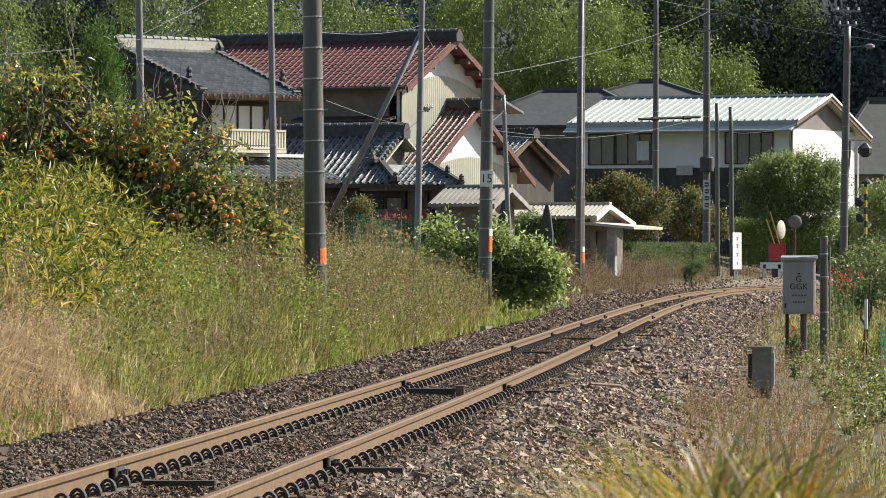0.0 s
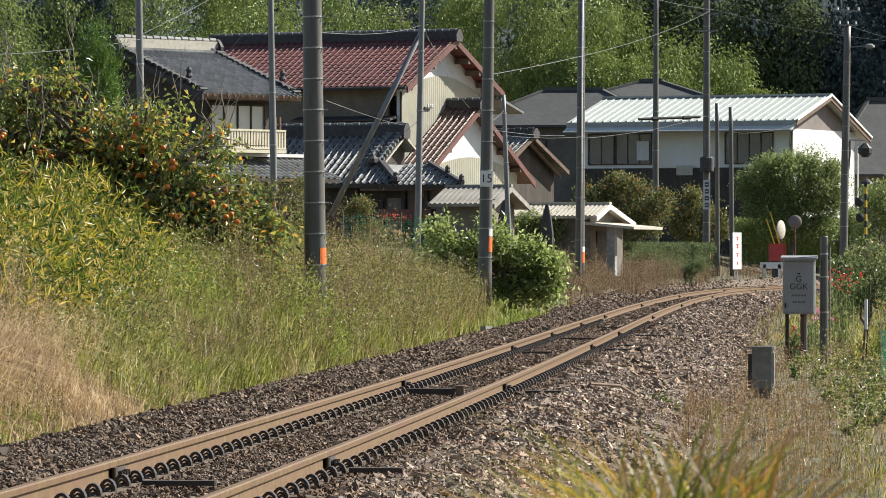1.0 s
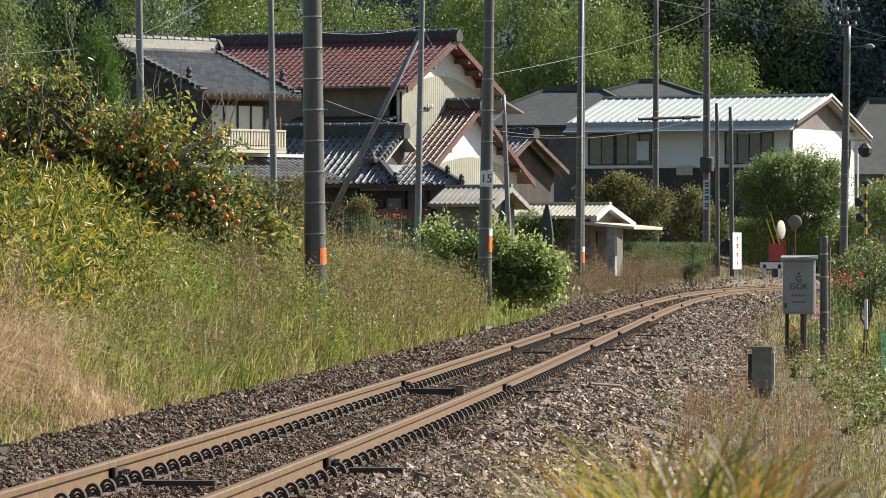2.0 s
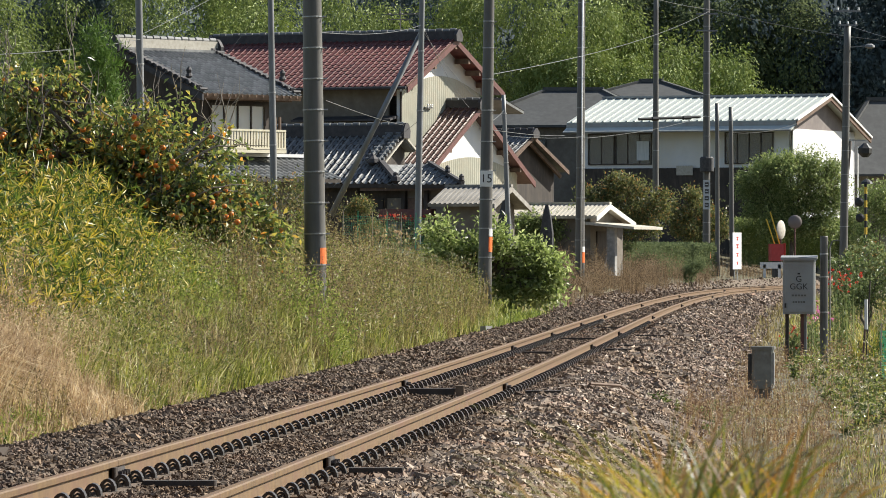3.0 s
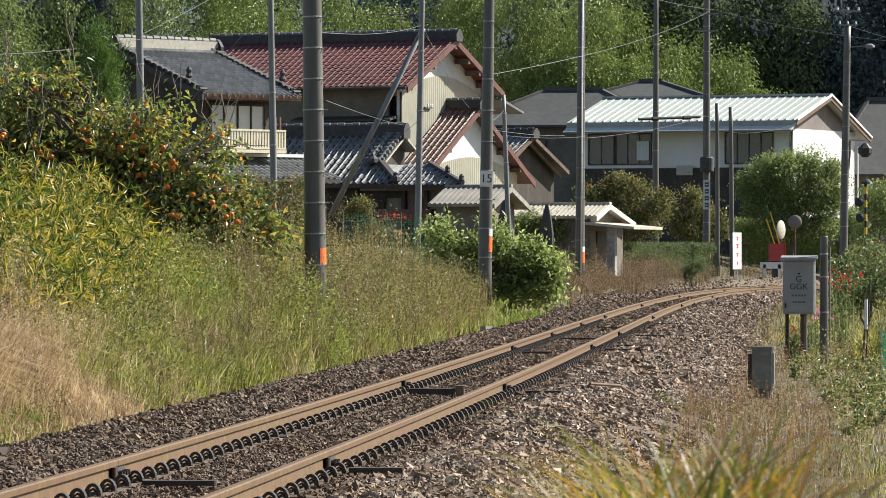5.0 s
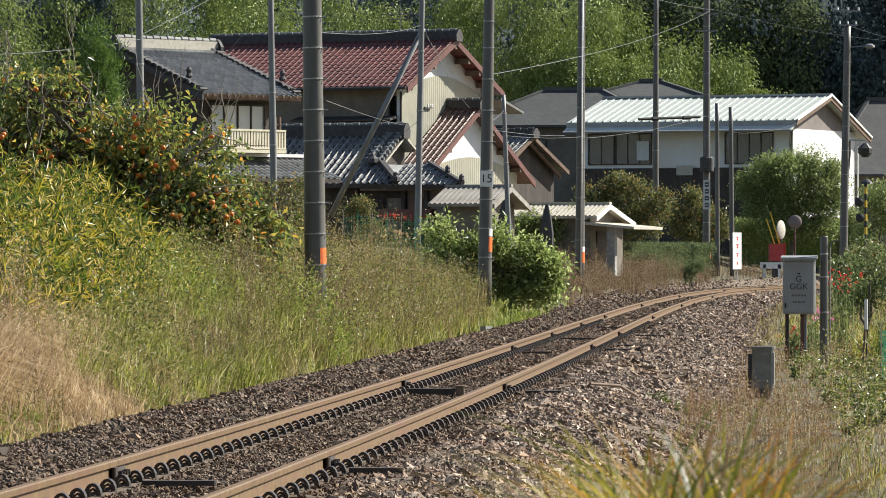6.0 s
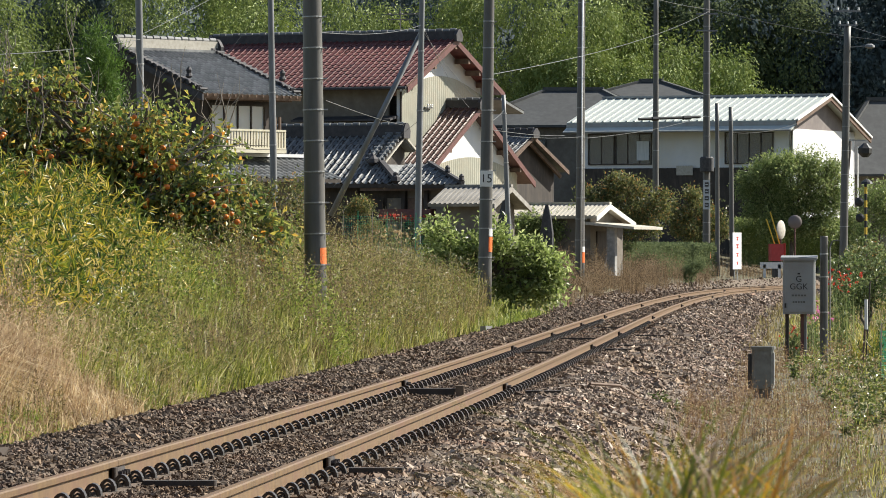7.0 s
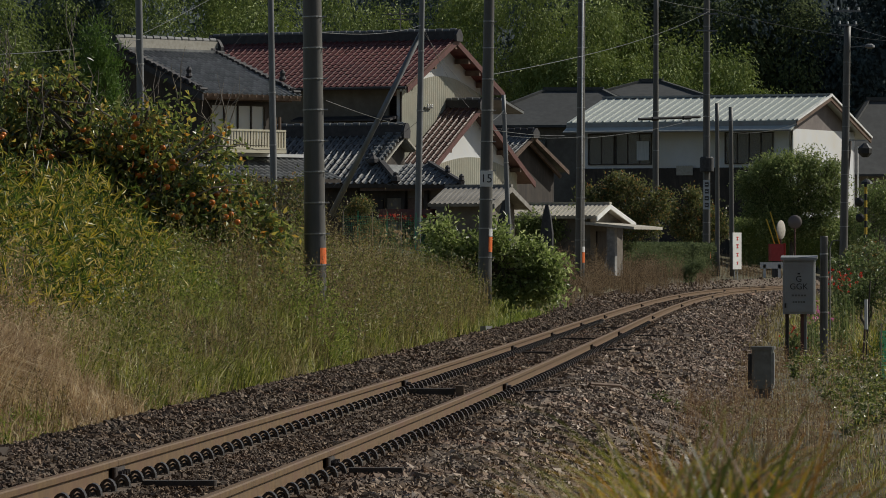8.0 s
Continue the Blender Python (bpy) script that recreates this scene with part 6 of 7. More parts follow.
# signal cabinet on its posts
def signal_cabinet():
    y = 104.0
    cx, gz = 7.05, ground_at(7.05, 104)
    e = empty("signal_cabinet", at(cx, y, gz, -6), "grey steel equipment cabinet on posts with lettering", "cabinet")
    z0, z1 = 0.27 - gz, 1.34 - gz
    w = 0.637
    part("body", Geo().box((0, 0, (z0 + z1) / 2), (w, .36, z1 - z0), None, .02), M["box_grey"], e)
    part("hood", Geo().prism([(-w / 2 - .04, -.24, z1 - .01), (-w / 2 - .04, .22, z1 + .04), (-w / 2 - .04, .22, z1 + .09), (-w / 2 - .04, -.24, z1 + .05)], (w + .08, 0, 0)), M["box_grey"], e, "sloping rain hood")
    door = part("door", Geo().box((0, -.19, (z0 + z1) / 2), (w - .06, .02, z1 - z0 - .07), None, .01), M["box_grey"], e)
    part("latch", Geo().box((-w / 2 + .055, -.215, z0 + .17), (.035, .035, .09), None, .008), M["black"], door, "dark latch")
    face = Matrix.Rotation(radians(90), 4, 'X')
    letters("G", .17, M["black"], door, Matrix.Translation((0, -.202, z1 - .38)) @ face, label="black letter")
    letters("GGK", .17, M["black"], door, Matrix.Translation((0, -.202, z1 - .53)) @ face, label="black letters")
    part("mark", Geo().box((0, -.202, z1 - .27), (.05, .004, .03)), M["black"], door)
    for k, ww in ((.70, .30), (.83, .26)):
        for j in range(5):
            part("text_bar", Geo().box((-ww / 2 + (j + .5) * ww / 5, -.202, z1 - k), (ww / 5 * .7, .004, .035)), M["pole"], door)
    for x in (-.24, .06):
        part("post", Geo().box((x, .02, z0 / 2), (.07, .07, z0)), M["wood_dark"] if x < 0 else M["red_paint"], e)
    part("conduit", Geo().tube((.12, 0, -.05), (.12, 0, z0 + .02), .035, .035, 8), M["wire_light"], e)


signal_cabinet()


def post_thing(name, label, x, y, top, r, mat, cap=None, category="post"):
    gz = ground_at(x, y)
    e = empty(name, Matrix.Translation((x, y, gz)), label, category)
    h = top - gz
    part("shaft", Geo().lathe([(r, -.1), (r, h * .5), (r * .96, h - .01), (r * .85, h)], 14), mat, e, smooth=False)
    for z in (h * .4, h * .68, h * .86):
        part("band", Geo().lathe([(r, -.015), (r + .006, -.012), (r + .006, .012), (r, .015)], 12, (0, 0, z)), M["band"], e)
    return e


cp = post_thing("signal_post", "weathered grey concrete post beside the cabinet", 7.54, 104, 1.81, 0.082, M["pole"])
part("bent_pipe", Geo().tube((.12, 0, .3), (.12, 0, 1.62 + .68), .014, .014, 6).tube((.12, 0, 1.62 + .68), (.17, 0, 1.74 + .68), .014, .014, 6).tube((.17, 0, 1.74 + .68), (.30, 0, 1.75 + .68), .014, .014, 6), M["wire_light"], cp)


def relay_box():
    y = 76.0
    x = 4.63
    gz = ground_at(x, y)
    e = empty("trackside_box", at(x, y, gz, -8), "grey metal trackside box on a concrete stub", "equipment box")
    zt, zb = 0.06 - gz, -0.52 - gz
    part("body", Geo().box((0, 0, (zt + zb) / 2), (0.311, .24, zt - zb), None, .03), M["box_dark"], e)
    part("lid", Geo().box((0, 0, zt + .01), (0.343, .28, .045), None, .03), M["box_dark"], e)
    part("hinge_strip", Geo().box((0.155, -.05, (zt + zb) / 2), (.03, .1, (zt - zb) * .8)), M["band"], e)
    part("cable_duct", Geo().box((-0.188, .02, (zt + zb) / 2 - .03), (.05, .16, (zt - zb) * .85)), M["black"], e)
    part("stub", Geo().box((0, .02, zb / 2), (0.270, .2, zb + .1), None, .03), M["pole"], e, "concrete stub")


relay_box()

# marker stake with a white head, bamboo stake, green net at the garden edge
def stake(name, label, x, y, z0, z1, lean, r, mat, white=0):
    e = empty(name, Matrix.Translation((x, y, z0)), label, "stake")
    part("shaft", Geo().tube((0, 0, -.1), (lean, 0, z1 - z0), r, r * .9, 8), mat, e)
    if white:
        k = (z1 - z0)
        part("white_head", Geo().box((lean * .9, -.005, k - white / 2), (.055, .055, white), None, .01), M["white"], e, "white painted head")
    return e


stake("marker_stake", "brown stake with a white painted head", 6.95, 88, -1.45, 0.68, 0.151, .022, M["wood_brown"], .5)
stake("garden_stake", "thin dark stake above the marker", 7.36, 92, -1.23, 0.97, 0.119, .014, M["wood_dark"])


def net(name, label, a, b, h, cell=.12, r=.004, posts=3):
    a, b = Vector(a), Vector(b)
    e = empty(name, Matrix.Translation(a), label, "net fence")
    d = b - a
    g = Geo()
    n = int(d.length / cell)
    for k in range(n + 1):
        p = d * (k / n)
        g.tube(p, p + Vector((0, .02 * math.sin(k), h)), r, r, 3)
    for k in range(int(h / cell) + 1):
        g.tube((0, 0, k * cell), d + Vector((0, 0, k * cell)), r, r, 3)
    tagged(part("mesh", g, M["net"], e), kind="stuff")
    for k in range(posts):
        p = d * (k / max(1, posts - 1))
        part("stake", Geo().tube(p + Vector((0, -.02, -.2)), p + Vector((.02, -.02, h + .12)), .014, .012, 6), M["net"] if k % 2 else M["twig"], e)
    return e


net("garden_net", "green plastic net at the edge of a garden", (6.82, 82, -0.90), (7.73, 84, -0.93), 0.24 - -0.90, .035, .006, 2)
net("field_net", "green plastic garden net on stakes behind the weeds", (-2.58, 135, 1.15), (-0.35, 137, 1.1), 2.54 - 1.2, .06, .0018, 7)

# weeds and flowers on the near side
stalks("dry_weeds", "dry brown seeding weeds beside the stone bed", M["weed_russet"], [
    (260, 46, 80, 4.8, 7.6, .5, .005, .035, 14), (640, 50, 68, 3.2, 5.0, .50, .005, .030, 18), (240, 40, 52, 3.5, 5.2, .5, .005, .030, 12), (260, 68, 100, 3.6, 4.8, .36, .007, .035, 10), (300, 88, 112, 4.2, 7.5, .45, .008, .045, 12)])
stalks("green_weeds", "low leafy green weeds with pale seed heads", M["weed_green"], [
    (75, 46, 72, 4.9, 7.4, .95, .006, .055, 40), (80, 72, 100, 4.8, 8.0, .6, .007, .06, 30)])
grass_field("garden_grass", "green and yellowing grass at the garden edge", M["grass"], [
    (60, 15, .10, 60, 92, 4.4, 8.5, .22, .010, .8), (36, 16, .12, 90, 125, 4.6, 9.5, .24, .014, .7), (110, 16, .12, 38, 60, 4.8, 7.5, .36, .010, .8), (900, 12, .14, -12, 28, 4.0, 12, .35, .010, .8), (500, 12, .14, -12, 30, -9, -2.2, .45, .010, .8), (420, 12, .2, 120, 250, 4.6, 9, .4, .03, .6)])
grass_field("dry_litter", "low withered brown grass over bare garden soil", M["weed_brown"], [
    (2300, 16, .13, 40, 125, 3.6, 9.5, .15, .010, 1.3), (500, 14, .2, 120, 240, 3.8, 8, .35, .02, .9)])
grass_field("yellow_grass", "yellow-green clumps of tall grass in the garden", M["sasa"], [
    (9, 150, .13, 99, 105, 5.8, 6.8, .75, .014, .55)])


def leafy_clumps(name, label, mat, regions):
    """Low herbs: rosettes of broad leaves stacked on short branching stems."""
    sets = []
    for n, y0, y1, u0, u1, h, leaf in regions:
        c, u = patch_of(n, y0, y1, u0, u1)
        k = len(c)
        tall = h * rng.uniform(.4, 1.2, k)
        stems, per = 7, 18
        root = np.repeat(c, stems, 0) + rng.normal(0, .04, (k * stems, 3)) * np.array([1, 1, 0])
        hh = np.repeat(tall, stems) * rng.uniform(.5, 1.1, k * stems)
        az, lean = rng.uniform(0, 6.28, k * stems), rng.uniform(.2, .8, k * stems)
        sets.append(blade_arrays(root, hh, np.full(k * stems, .006), lean, az))
        f = rng.uniform(.25, 1, (k * stems, per))
        q = np.repeat(root[:, None, :], per, 1)
        q[..., 2] += hh[:, None] * f * .9
        q[..., 0] += (np.cos(az) * hh * lean)[:, None] * f ** 1.6
        q[..., 1] += (np.sin(az) * hh * lean)[:, None] * f ** 1.6
        q = q.reshape(-1, 3)
        d = unit(rng.normal(size=q.shape) * np.array([1, 1, .5]) + np.array([0, 0, .15]))
        sets.append(leaf_arrays(q, d, leaf * rng.uniform(.5, 1.3, len(q)), leaf * .45 * rng.uniform(.7, 1.2, len(q))))
    v, t = join_arrays(sets)
    return tagged(new(name, tri_mesh(name, v, t, mat)), label, "herbs", kind="stuff")


leafy_clumps("garden_herbs", "bright green leafy herbs on the brown garden soil", M["herb"], [
    (36, 56, 74, 5.0, 7.0, .42, .07), (30, 70, 86, 5.2, 7.4, .5, .075), (22, 84, 104, 4.6, 7.2, .5, .08), (10, 60, 70, 2.9, 3.8, .2, .05)])


def flowers(name, label, x, y, z, w, h, n, size, mat, stem_n=60):
    gz = ground_at(x, y)
    e = empty(name, Matrix.Translation((x, y, gz)), label, "flowers")
    p = np.stack([rng.normal(0, w / 2, n), rng.normal(0, .25, n), z - gz + rng.normal(0, h / 2, n)], 1)
    q = np.repeat(p, 5, 0)
    v, t = leaf_arrays(q, unit(rng.normal(size=q.shape)), size, size * .6)
    part("blossoms", tri_mesh("blossoms", v, t, mat), None, e)
    k = rng.integers(0, n, stem_n)
    root = p[k] * np.array([.6, .8, 0])
    v, t = blade_arrays(root, p[k][:, 2], np.full(stem_n, .014), np.full(stem_n, .15), rng.uniform(0, 6.28, stem_n))
    tagged(part("foliage", tri_mesh("foliage", v, t, M["bush"]), None, e), kind="stuff")
    r = rng.uniform(.1, 1, (stem_n * 8, 1))
    j = rng.integers(0, n, stem_n * 8)
    v, t = leaf_arrays(p[j] * r + rng.normal(0, .06, (stem_n * 8, 3)), unit(rng.normal(size=(stem_n * 8, 3))), .09, .04)
    part("leaves", tri_mesh("leaves", v, t, M["bush"]), None, e)
    return e


flowers("red_flowers", "scarlet garden flowers behind the cabinet", 8.81, 116, 0.93, .34, .26, 32, .055, M["red_flower"], 40)
flowers("pink_flowers", "pink garden flowers at the foot of the cabinet", 7.55, 107, 0.24, .30, .16, 36, .05, M["pink_flower"], 30)
flowers("orange_flowers", "small red and orange flowers under the cabinet", 7.14, 107, -0.15, .4, .3, 16, .05, M["red_flower"], 40)
tree("garden_shrub", "loose green garden shrub beyond the cabinet", (9.59, 118, -.6), 2.6, 1, [
    ((-.4, 0, 1.5), (.7, .6, .8)), ((.5, 0, 1.9), (.8, .7, .9)), ((.1, 0, .9), (.9, .7, .8))], M["bush"], 5000, .10, "shrub", .45, 5, .05)
tree("purple_bush", "reddish garden bush near the crossing", (12.03, 150, -.4), 2.3, 1, [
    ((-.3, 0, 1.3), (.7, .6, .7)), ((.5, 0, 1.6), (.7, .6, .7))], M["tree_autumn"], 3500, .10, "bush", .45, 5, .05)
tree("crossing_tree", "dark green tree by the crossing pole", (22.02, 268, .9), 4.0, 1, [
    ((-.2, 0, 2.3), (1.0, .9, 1.2)), ((.8, 0, 2.9), (1.0, .9, 1.2)), ((.1, 0, 3.7), (.9, .8, .8))], M["tree_green"], 5000, .17, "tree", .45, 5, .1)

# level crossing furniture
def sign_board():
    y = 262.0
    e = empty("notice_board", at(14.65, y, .5, 58), "tall white notice board with red markings", "sign")
    zt, zb = 2.70 - .5, 0.87 - .5
    part("board", Geo().box((0, 0, (zt + zb) / 2), (0.902, .05, zt - zb), None, .01), M["white"], e)
    for k, s in ((.16, .2), (.37, .22), (.6, .2), (.83, .15)):
        z = zt - (zt - zb) * k
        b = part("red_mark", Geo().box((.02, -.03, z + s * .3), (s, .012, .05)), M["red_ink"], e)
        part("red_bar", Geo().box((.02, -.03, z - s * .35), (s * .8, .012, .05)), M["red_ink"], b)
        part("red_bar", Geo().box((.02, -.03, z), (.05, .012, s * .9)), M["red_ink"], b)
    for x in (-.15, .15):
        part("post", Geo().box((x, .06, zb / 2), (.05, .05, zb + .3)), M["box_grey"], e)


sign_board()


def road_mirror(x, y, z, r, turn, mat, label):
    gz = .5
    e = empty("road_mirror", at(x, y, gz, turn), label, "road mirror", "road mirrors")
    d = Geo().lathe([(r * .2, .10), (r * .7, .06), (r, 0), (r * 1.05, -.02), (r * 1.05, -.05), (r * .9, -.06)], 20)
    me = d.mesh("mirror_back", mat, True)
    me.transform(Matrix.Translation((0, 0, z - gz)) @ Matrix.Rotation(radians(90), 4, 'X'))
    part("mirror_back", me, None, e)
    part("post", Geo().tube((.0, .05, 0), (.0, .05, z - gz), .045, .045, 8), M["red_paint"], e, "dull red post")


road_mirror(18.42, 286, 2.97, .5, 60, M["mortar"], "round road mirror turned aside on a red post")
road_mirror(19.29, 288, 3.42, .36, 0, M["brown_siding"], "round road mirror seen from behind")

cb = empty("crossing_barrier", at(18.02, 284, .4, 8), "red crossing barrier housing with raised striped arms", "barrier")
part("housing", Geo().box((0, 0, 1.74 - .4), (0.794, .5, 0.916), None, .05), M["red"], cb)
part("housing_side", Geo().box((0.428, -.02, 1.74 - .4), (.06, .46, 0.977)), M["red_ink"], cb)
part("pedestal", Geo().box((0, 0, (1.28 - .4) / 2), (.4, .4, 1.28 - .4)), M["stone_dark"], cb)
part("arm", Geo().beam((-.1, 0, 2.20 - .4), (-.55, 0, 3.54 - .4), .04, .06), M["yellow"], cb, "yellow raised arm")
part("arm", Geo().beam((.22, .2, 2.20 - .4), (-.3, .2, 3.94 - .4), .04, .06), M["yellow"], cb, "yellow raised arm")
tagged(part("white_rail", Geo().box((0, 0, .3), (1.274, .14, .34), None, .03).box((-.4, 0, -.0), (.14, .14, .7)).box((.4, 0, 0), (.14, .14, .7)), M["white"], m=Matrix.Translation((17.65, 282, 1.04 - .3))), "low white guard rail at the level crossing", "guard rail")

cs = empty("crossing_signal", at(20.11, 250, .5, 0), "yellow and black level-crossing signal post", "crossing signal")
part("post", Geo().tube((0, 0, 0), (0, 0, 4.97 - .5), .07, .07, 10), M["black"], cs)
for k in range(4):
    part("stripe", Geo().tube((0, 0, 2.55 - .5 + .645 * k), (0, 0, 2.88 - .5 + .645 * k), .074, .074, 10), M["yellow"], cs)
part("lamp_hood", Geo().lathe([(.30, 0), (.26, .1), (.12, .2), (.05, .24)], 12, (.05, 0, 4.95 - .5)), M["black"], cs)
for s in (-1, 1):
    part("signal_lamp", Geo().lathe([(.2, 0), (.22, .1), (.12, .16)], 12, (0, 0, 0)).mesh("signal_lamp", M["black"]), None, cs, m=Matrix.Translation((-.3 + .02 * s, -.1, 3.71 - .5 - .376 * s)) @ Matrix.Rotation(radians(90), 4, 'X'))
ln = part("bell_box", Geo().lathe([(.14, -.4), (.34, -.2), (.36, .05), (.2, .2), (.1, .3)], 6, (21.16 - 20.17, 0, 0)), M["black"], p5, "black hexagonal crossing bell")
ln.location = (0, 0, 6.87 - .6)
part("bracket", Geo().beam((0, 0, 0), (21.16 - 20.17, 0, 0), .05, .06), M["box_grey"], p5).location = (0, 0, 7.32 - .6)
part("lamp_arm", Geo().beam((0, 0, 0), (21.30 - 20.17, 0, .1), .05, .05), M["pole_steel"], p5).location = (0, 0, 11.94 - .6)
part("street_lamp_head", Geo().lathe([(.06, -.1), (.26, -.02), (.24, .08), (.1, .16)], 12, (21.30 - 20.17, 0, .1)), M["pole_steel"], p5, "pale street-lamp head").location = (0, 0, 11.88 - .6)
for z, w in ((13.74, 1.3), (13.04, 1.0)):
    arm = part("cross_arm", Geo().box((0, 0, 0), (w, .08, .08)), M["pole_steel"], p5)
    arm.location = (0, -.2, z - .6)
    for k in (-.4, 0, .4):
        part("insulator", Geo().lathe([(.04, 0), (.06, .05), (.04, .1), (.05, .16)], 8, (k * w, 0, .04)), M["white"], arm)
for z in (13.88, 13.02):
    arm = part("cross_arm", Geo().box((0, -.22, z - .25), (1.1, .08, .08)), M["pole_steel"], p4)
part("transformer", Geo().lathe([(.32, 0), (.36, .06), (.36, .7), (.3, .78)], 14, (0, -.35, 5.81 - .25)), M["stone_dark"], p4, "dark round pole transformer")
wb = part("name_board", Geo().box((0, -.23, 4.66 - .25), (.34, .03, 1.5)), M["curtain"], p4, "pale name board with dark marks")
for k in range(4):
    part("text_bar", Geo().box((0, -.25, 4.66 - .25 + .52 - k * .35), (.2, .01, .22)), M["stone_dark"], wb)
    part("text_gap", Geo().box((0, -.256, 4.66 - .25 + .52 - k * .35), (.14, .01, .05)), M["curtain"], wb)
tagged(part("rooftop_antenna", Geo().tube((0, 0, 0), (0, 0, 1.15), .02, .02, 6).beam((-.6, 0, .95), (.8, 0, .97), .04, .04).beam((-.4, -.35, .97), (-.4, .35, .97), .03, .03).beam((.1, -.35, .97), (.1, .35, .97), .03, .03).beam((.6, -.3, .97), (.6, .3, .97), .03, .03).beam((-.5, 0, .75), (.5, 0, .75), .04, .04), M["wire_light"], m=at(-1.68, 207.2, 10.27 - .2, -10)), "thin metal television antenna on a roof ridge", "antenna")

tagged(part("marker_block", Geo().prism([(-.10, -.08, 0), (.11, -.09, 0), (.09, .08, 0), (-.09, .07, 0)], (.01, 0, .30)), M["stone_pale"], m=at(.87, 108, on_ground(.87, 108) - .10, 50)), "small pale concrete block in the grass by the track", "marker")

# loose pieces lying in the track
def lying(y, off, along, across, h, mat, label, name, turn=0):
    m = track_pose(y, off, 0) @ Matrix.Rotation(radians(turn), 4, 'Z')
    z = float(ground_z(off, y)) + h / 2 + .03
    tagged(part(name, Geo().box((0, 0, z), (across, along, h), None, .01), mat, m=m), label, "timber" if "timber" in name or "plank" in name else "track part")


lying(59.6, .42, .16, .52, .07, M["wood_dark"], "dark old plank lying between the rails", "timber_plank", 4)
lying(59.6, .74, .20, .10, .12, M["timber"], "brown sawn timber block at the end of the plank", "timber_block", 4)
for y, off, w in ((60.9, .42, .5), (61.0, 1.62, .42), (35.6, .42, .5), (38.4, 1.52, .4), (85.6, .4, .5), (89.8, 1.62, .5), (94.0, 1.7, .5), (105.8, 1.75, .6), (100.8, .5, .7), (117, .55, .6), (126, 1.7, .6)):
    lying(y, off, .12, w, .035, M["wood_dark"], "flat dark joint tie bar beside the rail", "tie_bar", 3)
tagged(part("drain_pipe", Geo().tube((0, 0, 0), (.36, .5, -.035), .016, .018, 8).tube((.36, .5, -.035), (.62, 2.0, -.2), .018, .016, 8), M["wood_brown"], m=Matrix.Rotation(0, 4, 'Z') @ Matrix.Translation((1.68, 60.0, -0.05 - .02))), "thin brown pipe lying on the stones", "pipe")
tagged(part("planter_box", Geo().box((0, 0, .25), (2.2, .4, .45), None, .04), M["red_paint"], m=at(-1.30, 189, 2.69, -28)), "long red planter before the entry house", "planter")
flowers("potted_flowers", "orange-red flowers in the planter", -1.20, 188.6, 2.89, 1.2, .14, 60, .07, M["red_flower"], 30)
flowers("white_plumes", "white flowering plumes among the bank weeds", -1.13, 112, 1.85, .5, .25, 40, .05, M["straw"], 40)
tree("clipped_garden_tree", "small brownish clipped tree before the entry house", (-2.79, 180, 1.6), 1.8, 1, [((0, 0, 1.2), (.7, .6, .6)), ((.3, 0, .7), (.5, .5, .4))], M["tree_autumn"], 2500, .11, "tree", .4, 5, .05)

# ---------------------------------------------------------------- near grass that bends in the wind
TUFTS = []


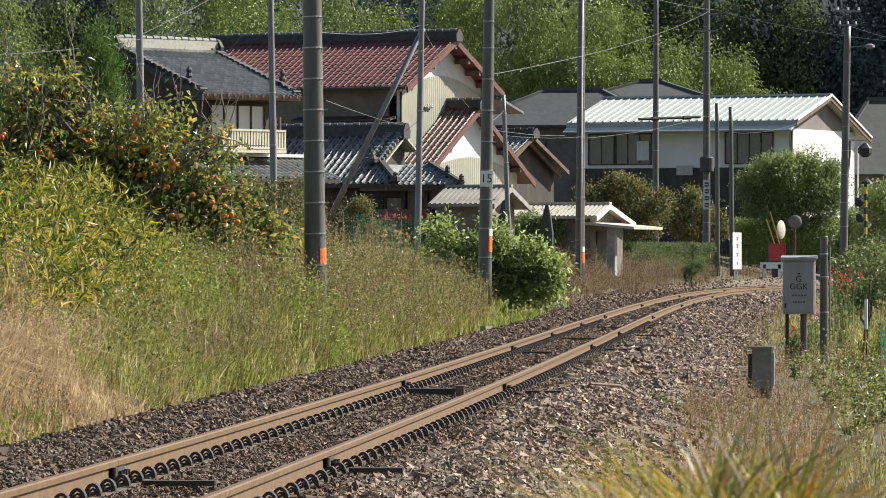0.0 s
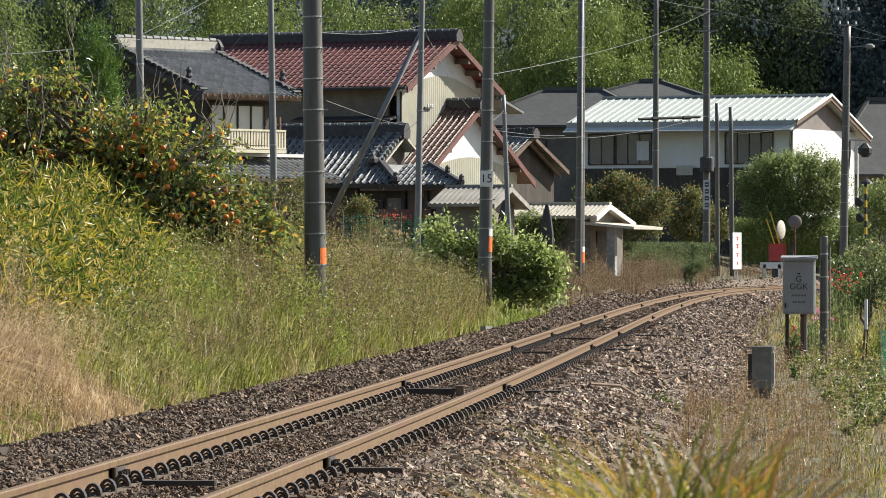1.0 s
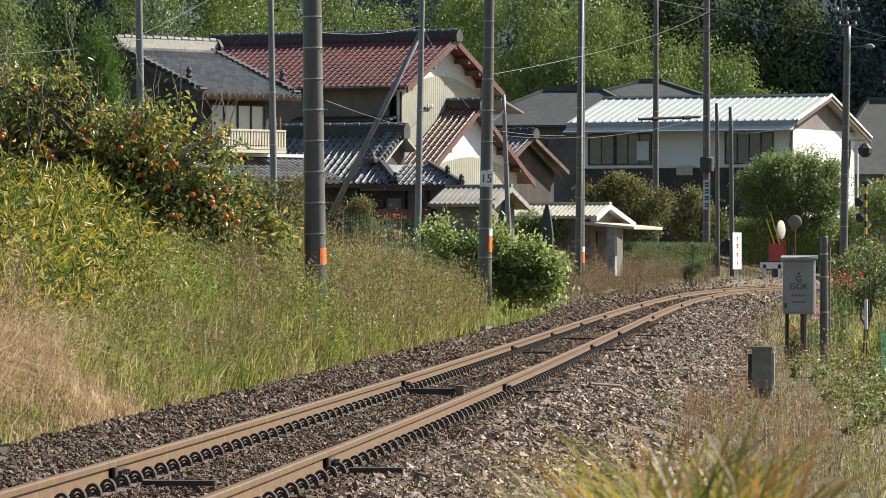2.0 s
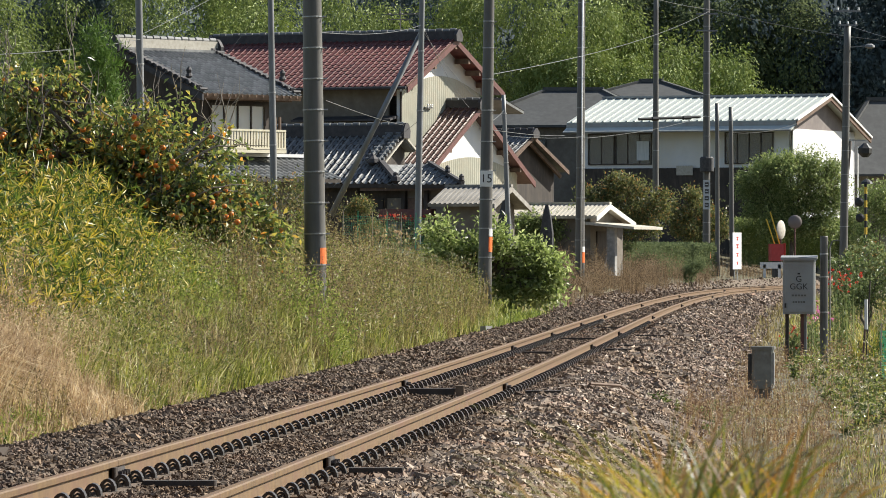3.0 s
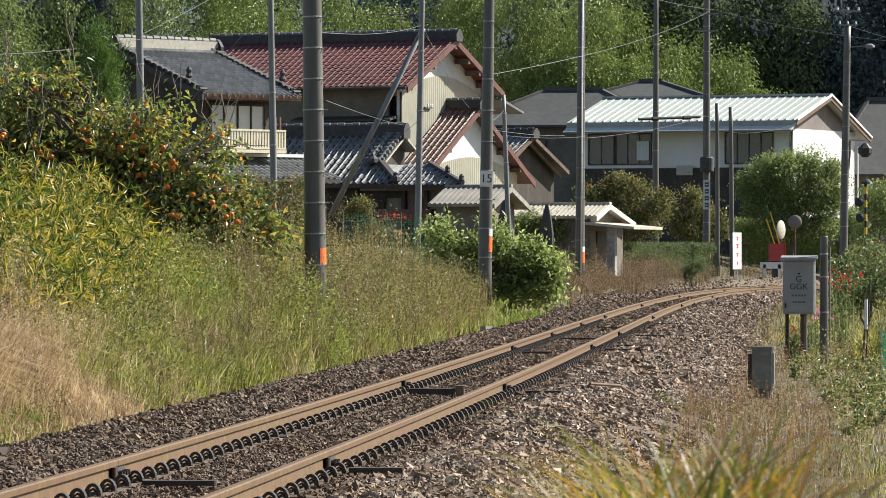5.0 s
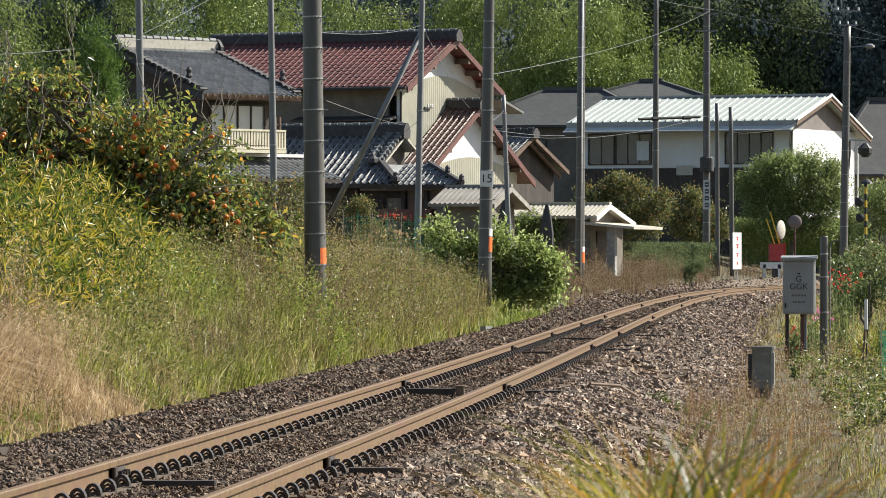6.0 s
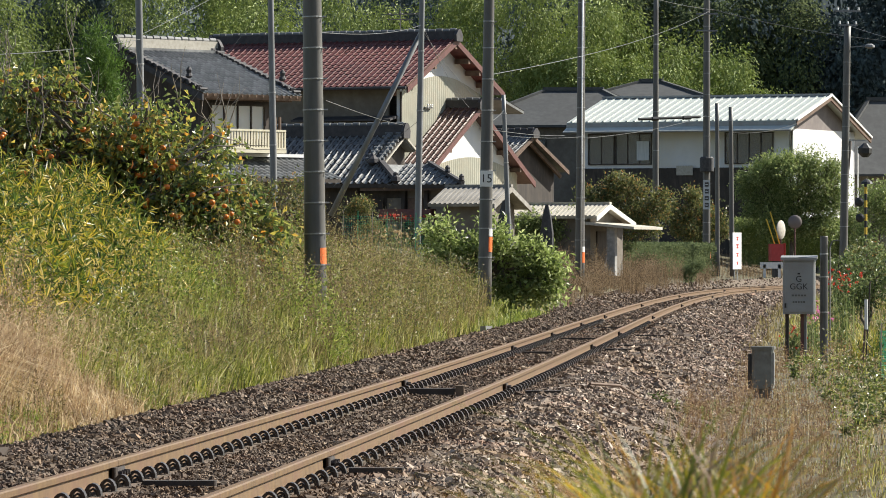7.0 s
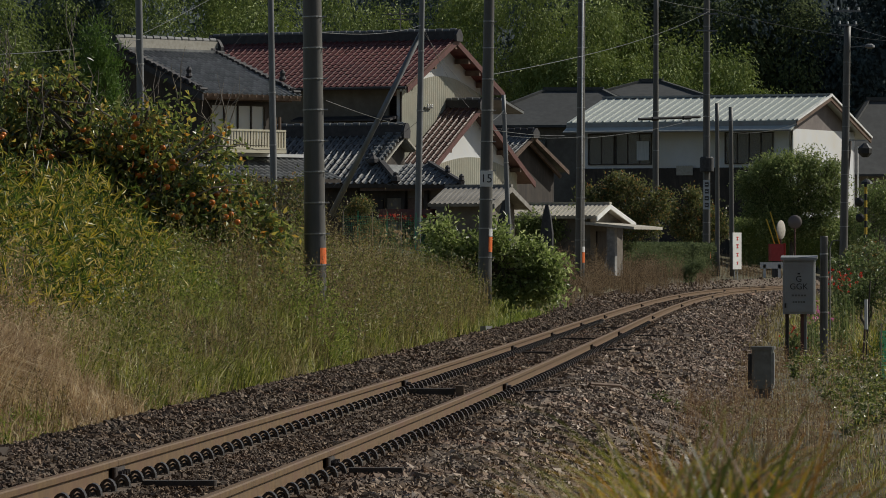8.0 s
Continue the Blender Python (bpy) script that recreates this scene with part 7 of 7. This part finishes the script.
def near_tufts():
    for k in range(112):
        y = random.uniform(7.5, 11.5)
        a = min(max(random.gauss(.0462, .0088), .022), .066)
        x = a * y
        gz = ground_at(x, y)
        n = 27
        root = np.stack([rng.normal(0, .035, n), rng.normal(0, .06, n), np.zeros(n)], 1)
        edge = min(1.3, abs(a - .0462) / .020)
        top = 1.345 - y * (.0368 + .0090 * edge ** 1.4 + random.gauss(0, .0042))
        bend = rng.uniform(.03, .42, n)
        h = (top - gz) * (1 - rng.uniform(-.035, .15, n)) + bend * .4
        v, t = bent_blades(root, h, rng.uniform(.0028, .0075, n), bend, rng.choice([0.0, 3.1], n, p=[.6, .4]) + rng.normal(0, .6, n), rng.normal(0, .10, (n, 3)) * np.array([1, 1, 0]))
        e = part("grass_tuft", tri_mesh("grass_tuft", v, t, M["fore_grass"]), None, m=Matrix.Translation((x, y, gz)))
        tagged(e, "tall green and yellow grass tuft bending in the wind", "grass tuft", "near grass tufts")
        TUFTS.append((e, x, y, gz, random.uniform(0, 6.28), random.uniform(.9, 1.5), random.uniform(.7, 1.3)))


near_tufts()

GUST_T = [0, .3, .6, 1.0, 1.3, 1.7, 2.2, 2.8, 3.1, 3.5, 4.0, 4.5, 5.2, 5.8, 6.2, 6.6, 7.0, 7.5, 8.0]
GUST = [7.5, 6.0, 2.5, .0, 2.0, 1.0, 4.0, 4.5, 5.0, 1.0, 1.5, .3, 4.0, 1.0, 3.0, 1.5, .8, 3.0, 4.5]


def motions():
    """Gusts of wind: the near grass leans and springs back, the bank's tree crowns stir a little."""
    times = [k * .2 for k in range(41)]
    for e, x, y, gz, ph, hz, amp in TUFTS:
        rows = []
        for t in times:
            g = float(np.interp(t - .02 * (x * 4), GUST_T, GUST))
            ry = (g - 1.5) * .42 * amp + .8 * math.sin(6.28 * hz * t + ph)
            rx = .6 * math.sin(6.28 * hz * .7 * t + ph * 2)
            rows.append((t, pose(x, y, gz, rx, ry, 0)))
        walk(e, rows)
    for k, (name, a) in enumerate((("tall_weeds", .014), ("dwarf_bamboo", .012), ("seeding_straw", .016), ("bank_herbs", .012), ("bank_weeds", .012), ("fresh_herbs", .012), ("russet_bank_weeds", .012), ("dry_weeds", .012), ("green_weeds", .010))):
        walk(bpy.data.objects[name], [(t, pose(a * (float(np.interp(t, GUST_T, GUST)) * .3 + math.sin(6.28 * .8 * t + k * 1.3)), a * .3 * math.sin(6.28 * .6 * t + k), 0)) for t in times])
    for name, a, hz in (("persimmon_tree", .35, .7), ("pine_sapling", .5, .6), ("leafy_shrub", .6, .9), ("garden_shrub", .5, .8)):
        crown = [c for c in bpy.data.objects[name].children if c.name.startswith("crown")][0]
        walk(crown, [(t, pose(0, 0, 0, a * .6 * math.sin(6.28 * hz * t + 1), a * (float(np.interp(t, GUST_T, GUST)) * .25 + math.sin(6.28 * hz * t) * .7), 0)) for t in times[::2]])


motions()
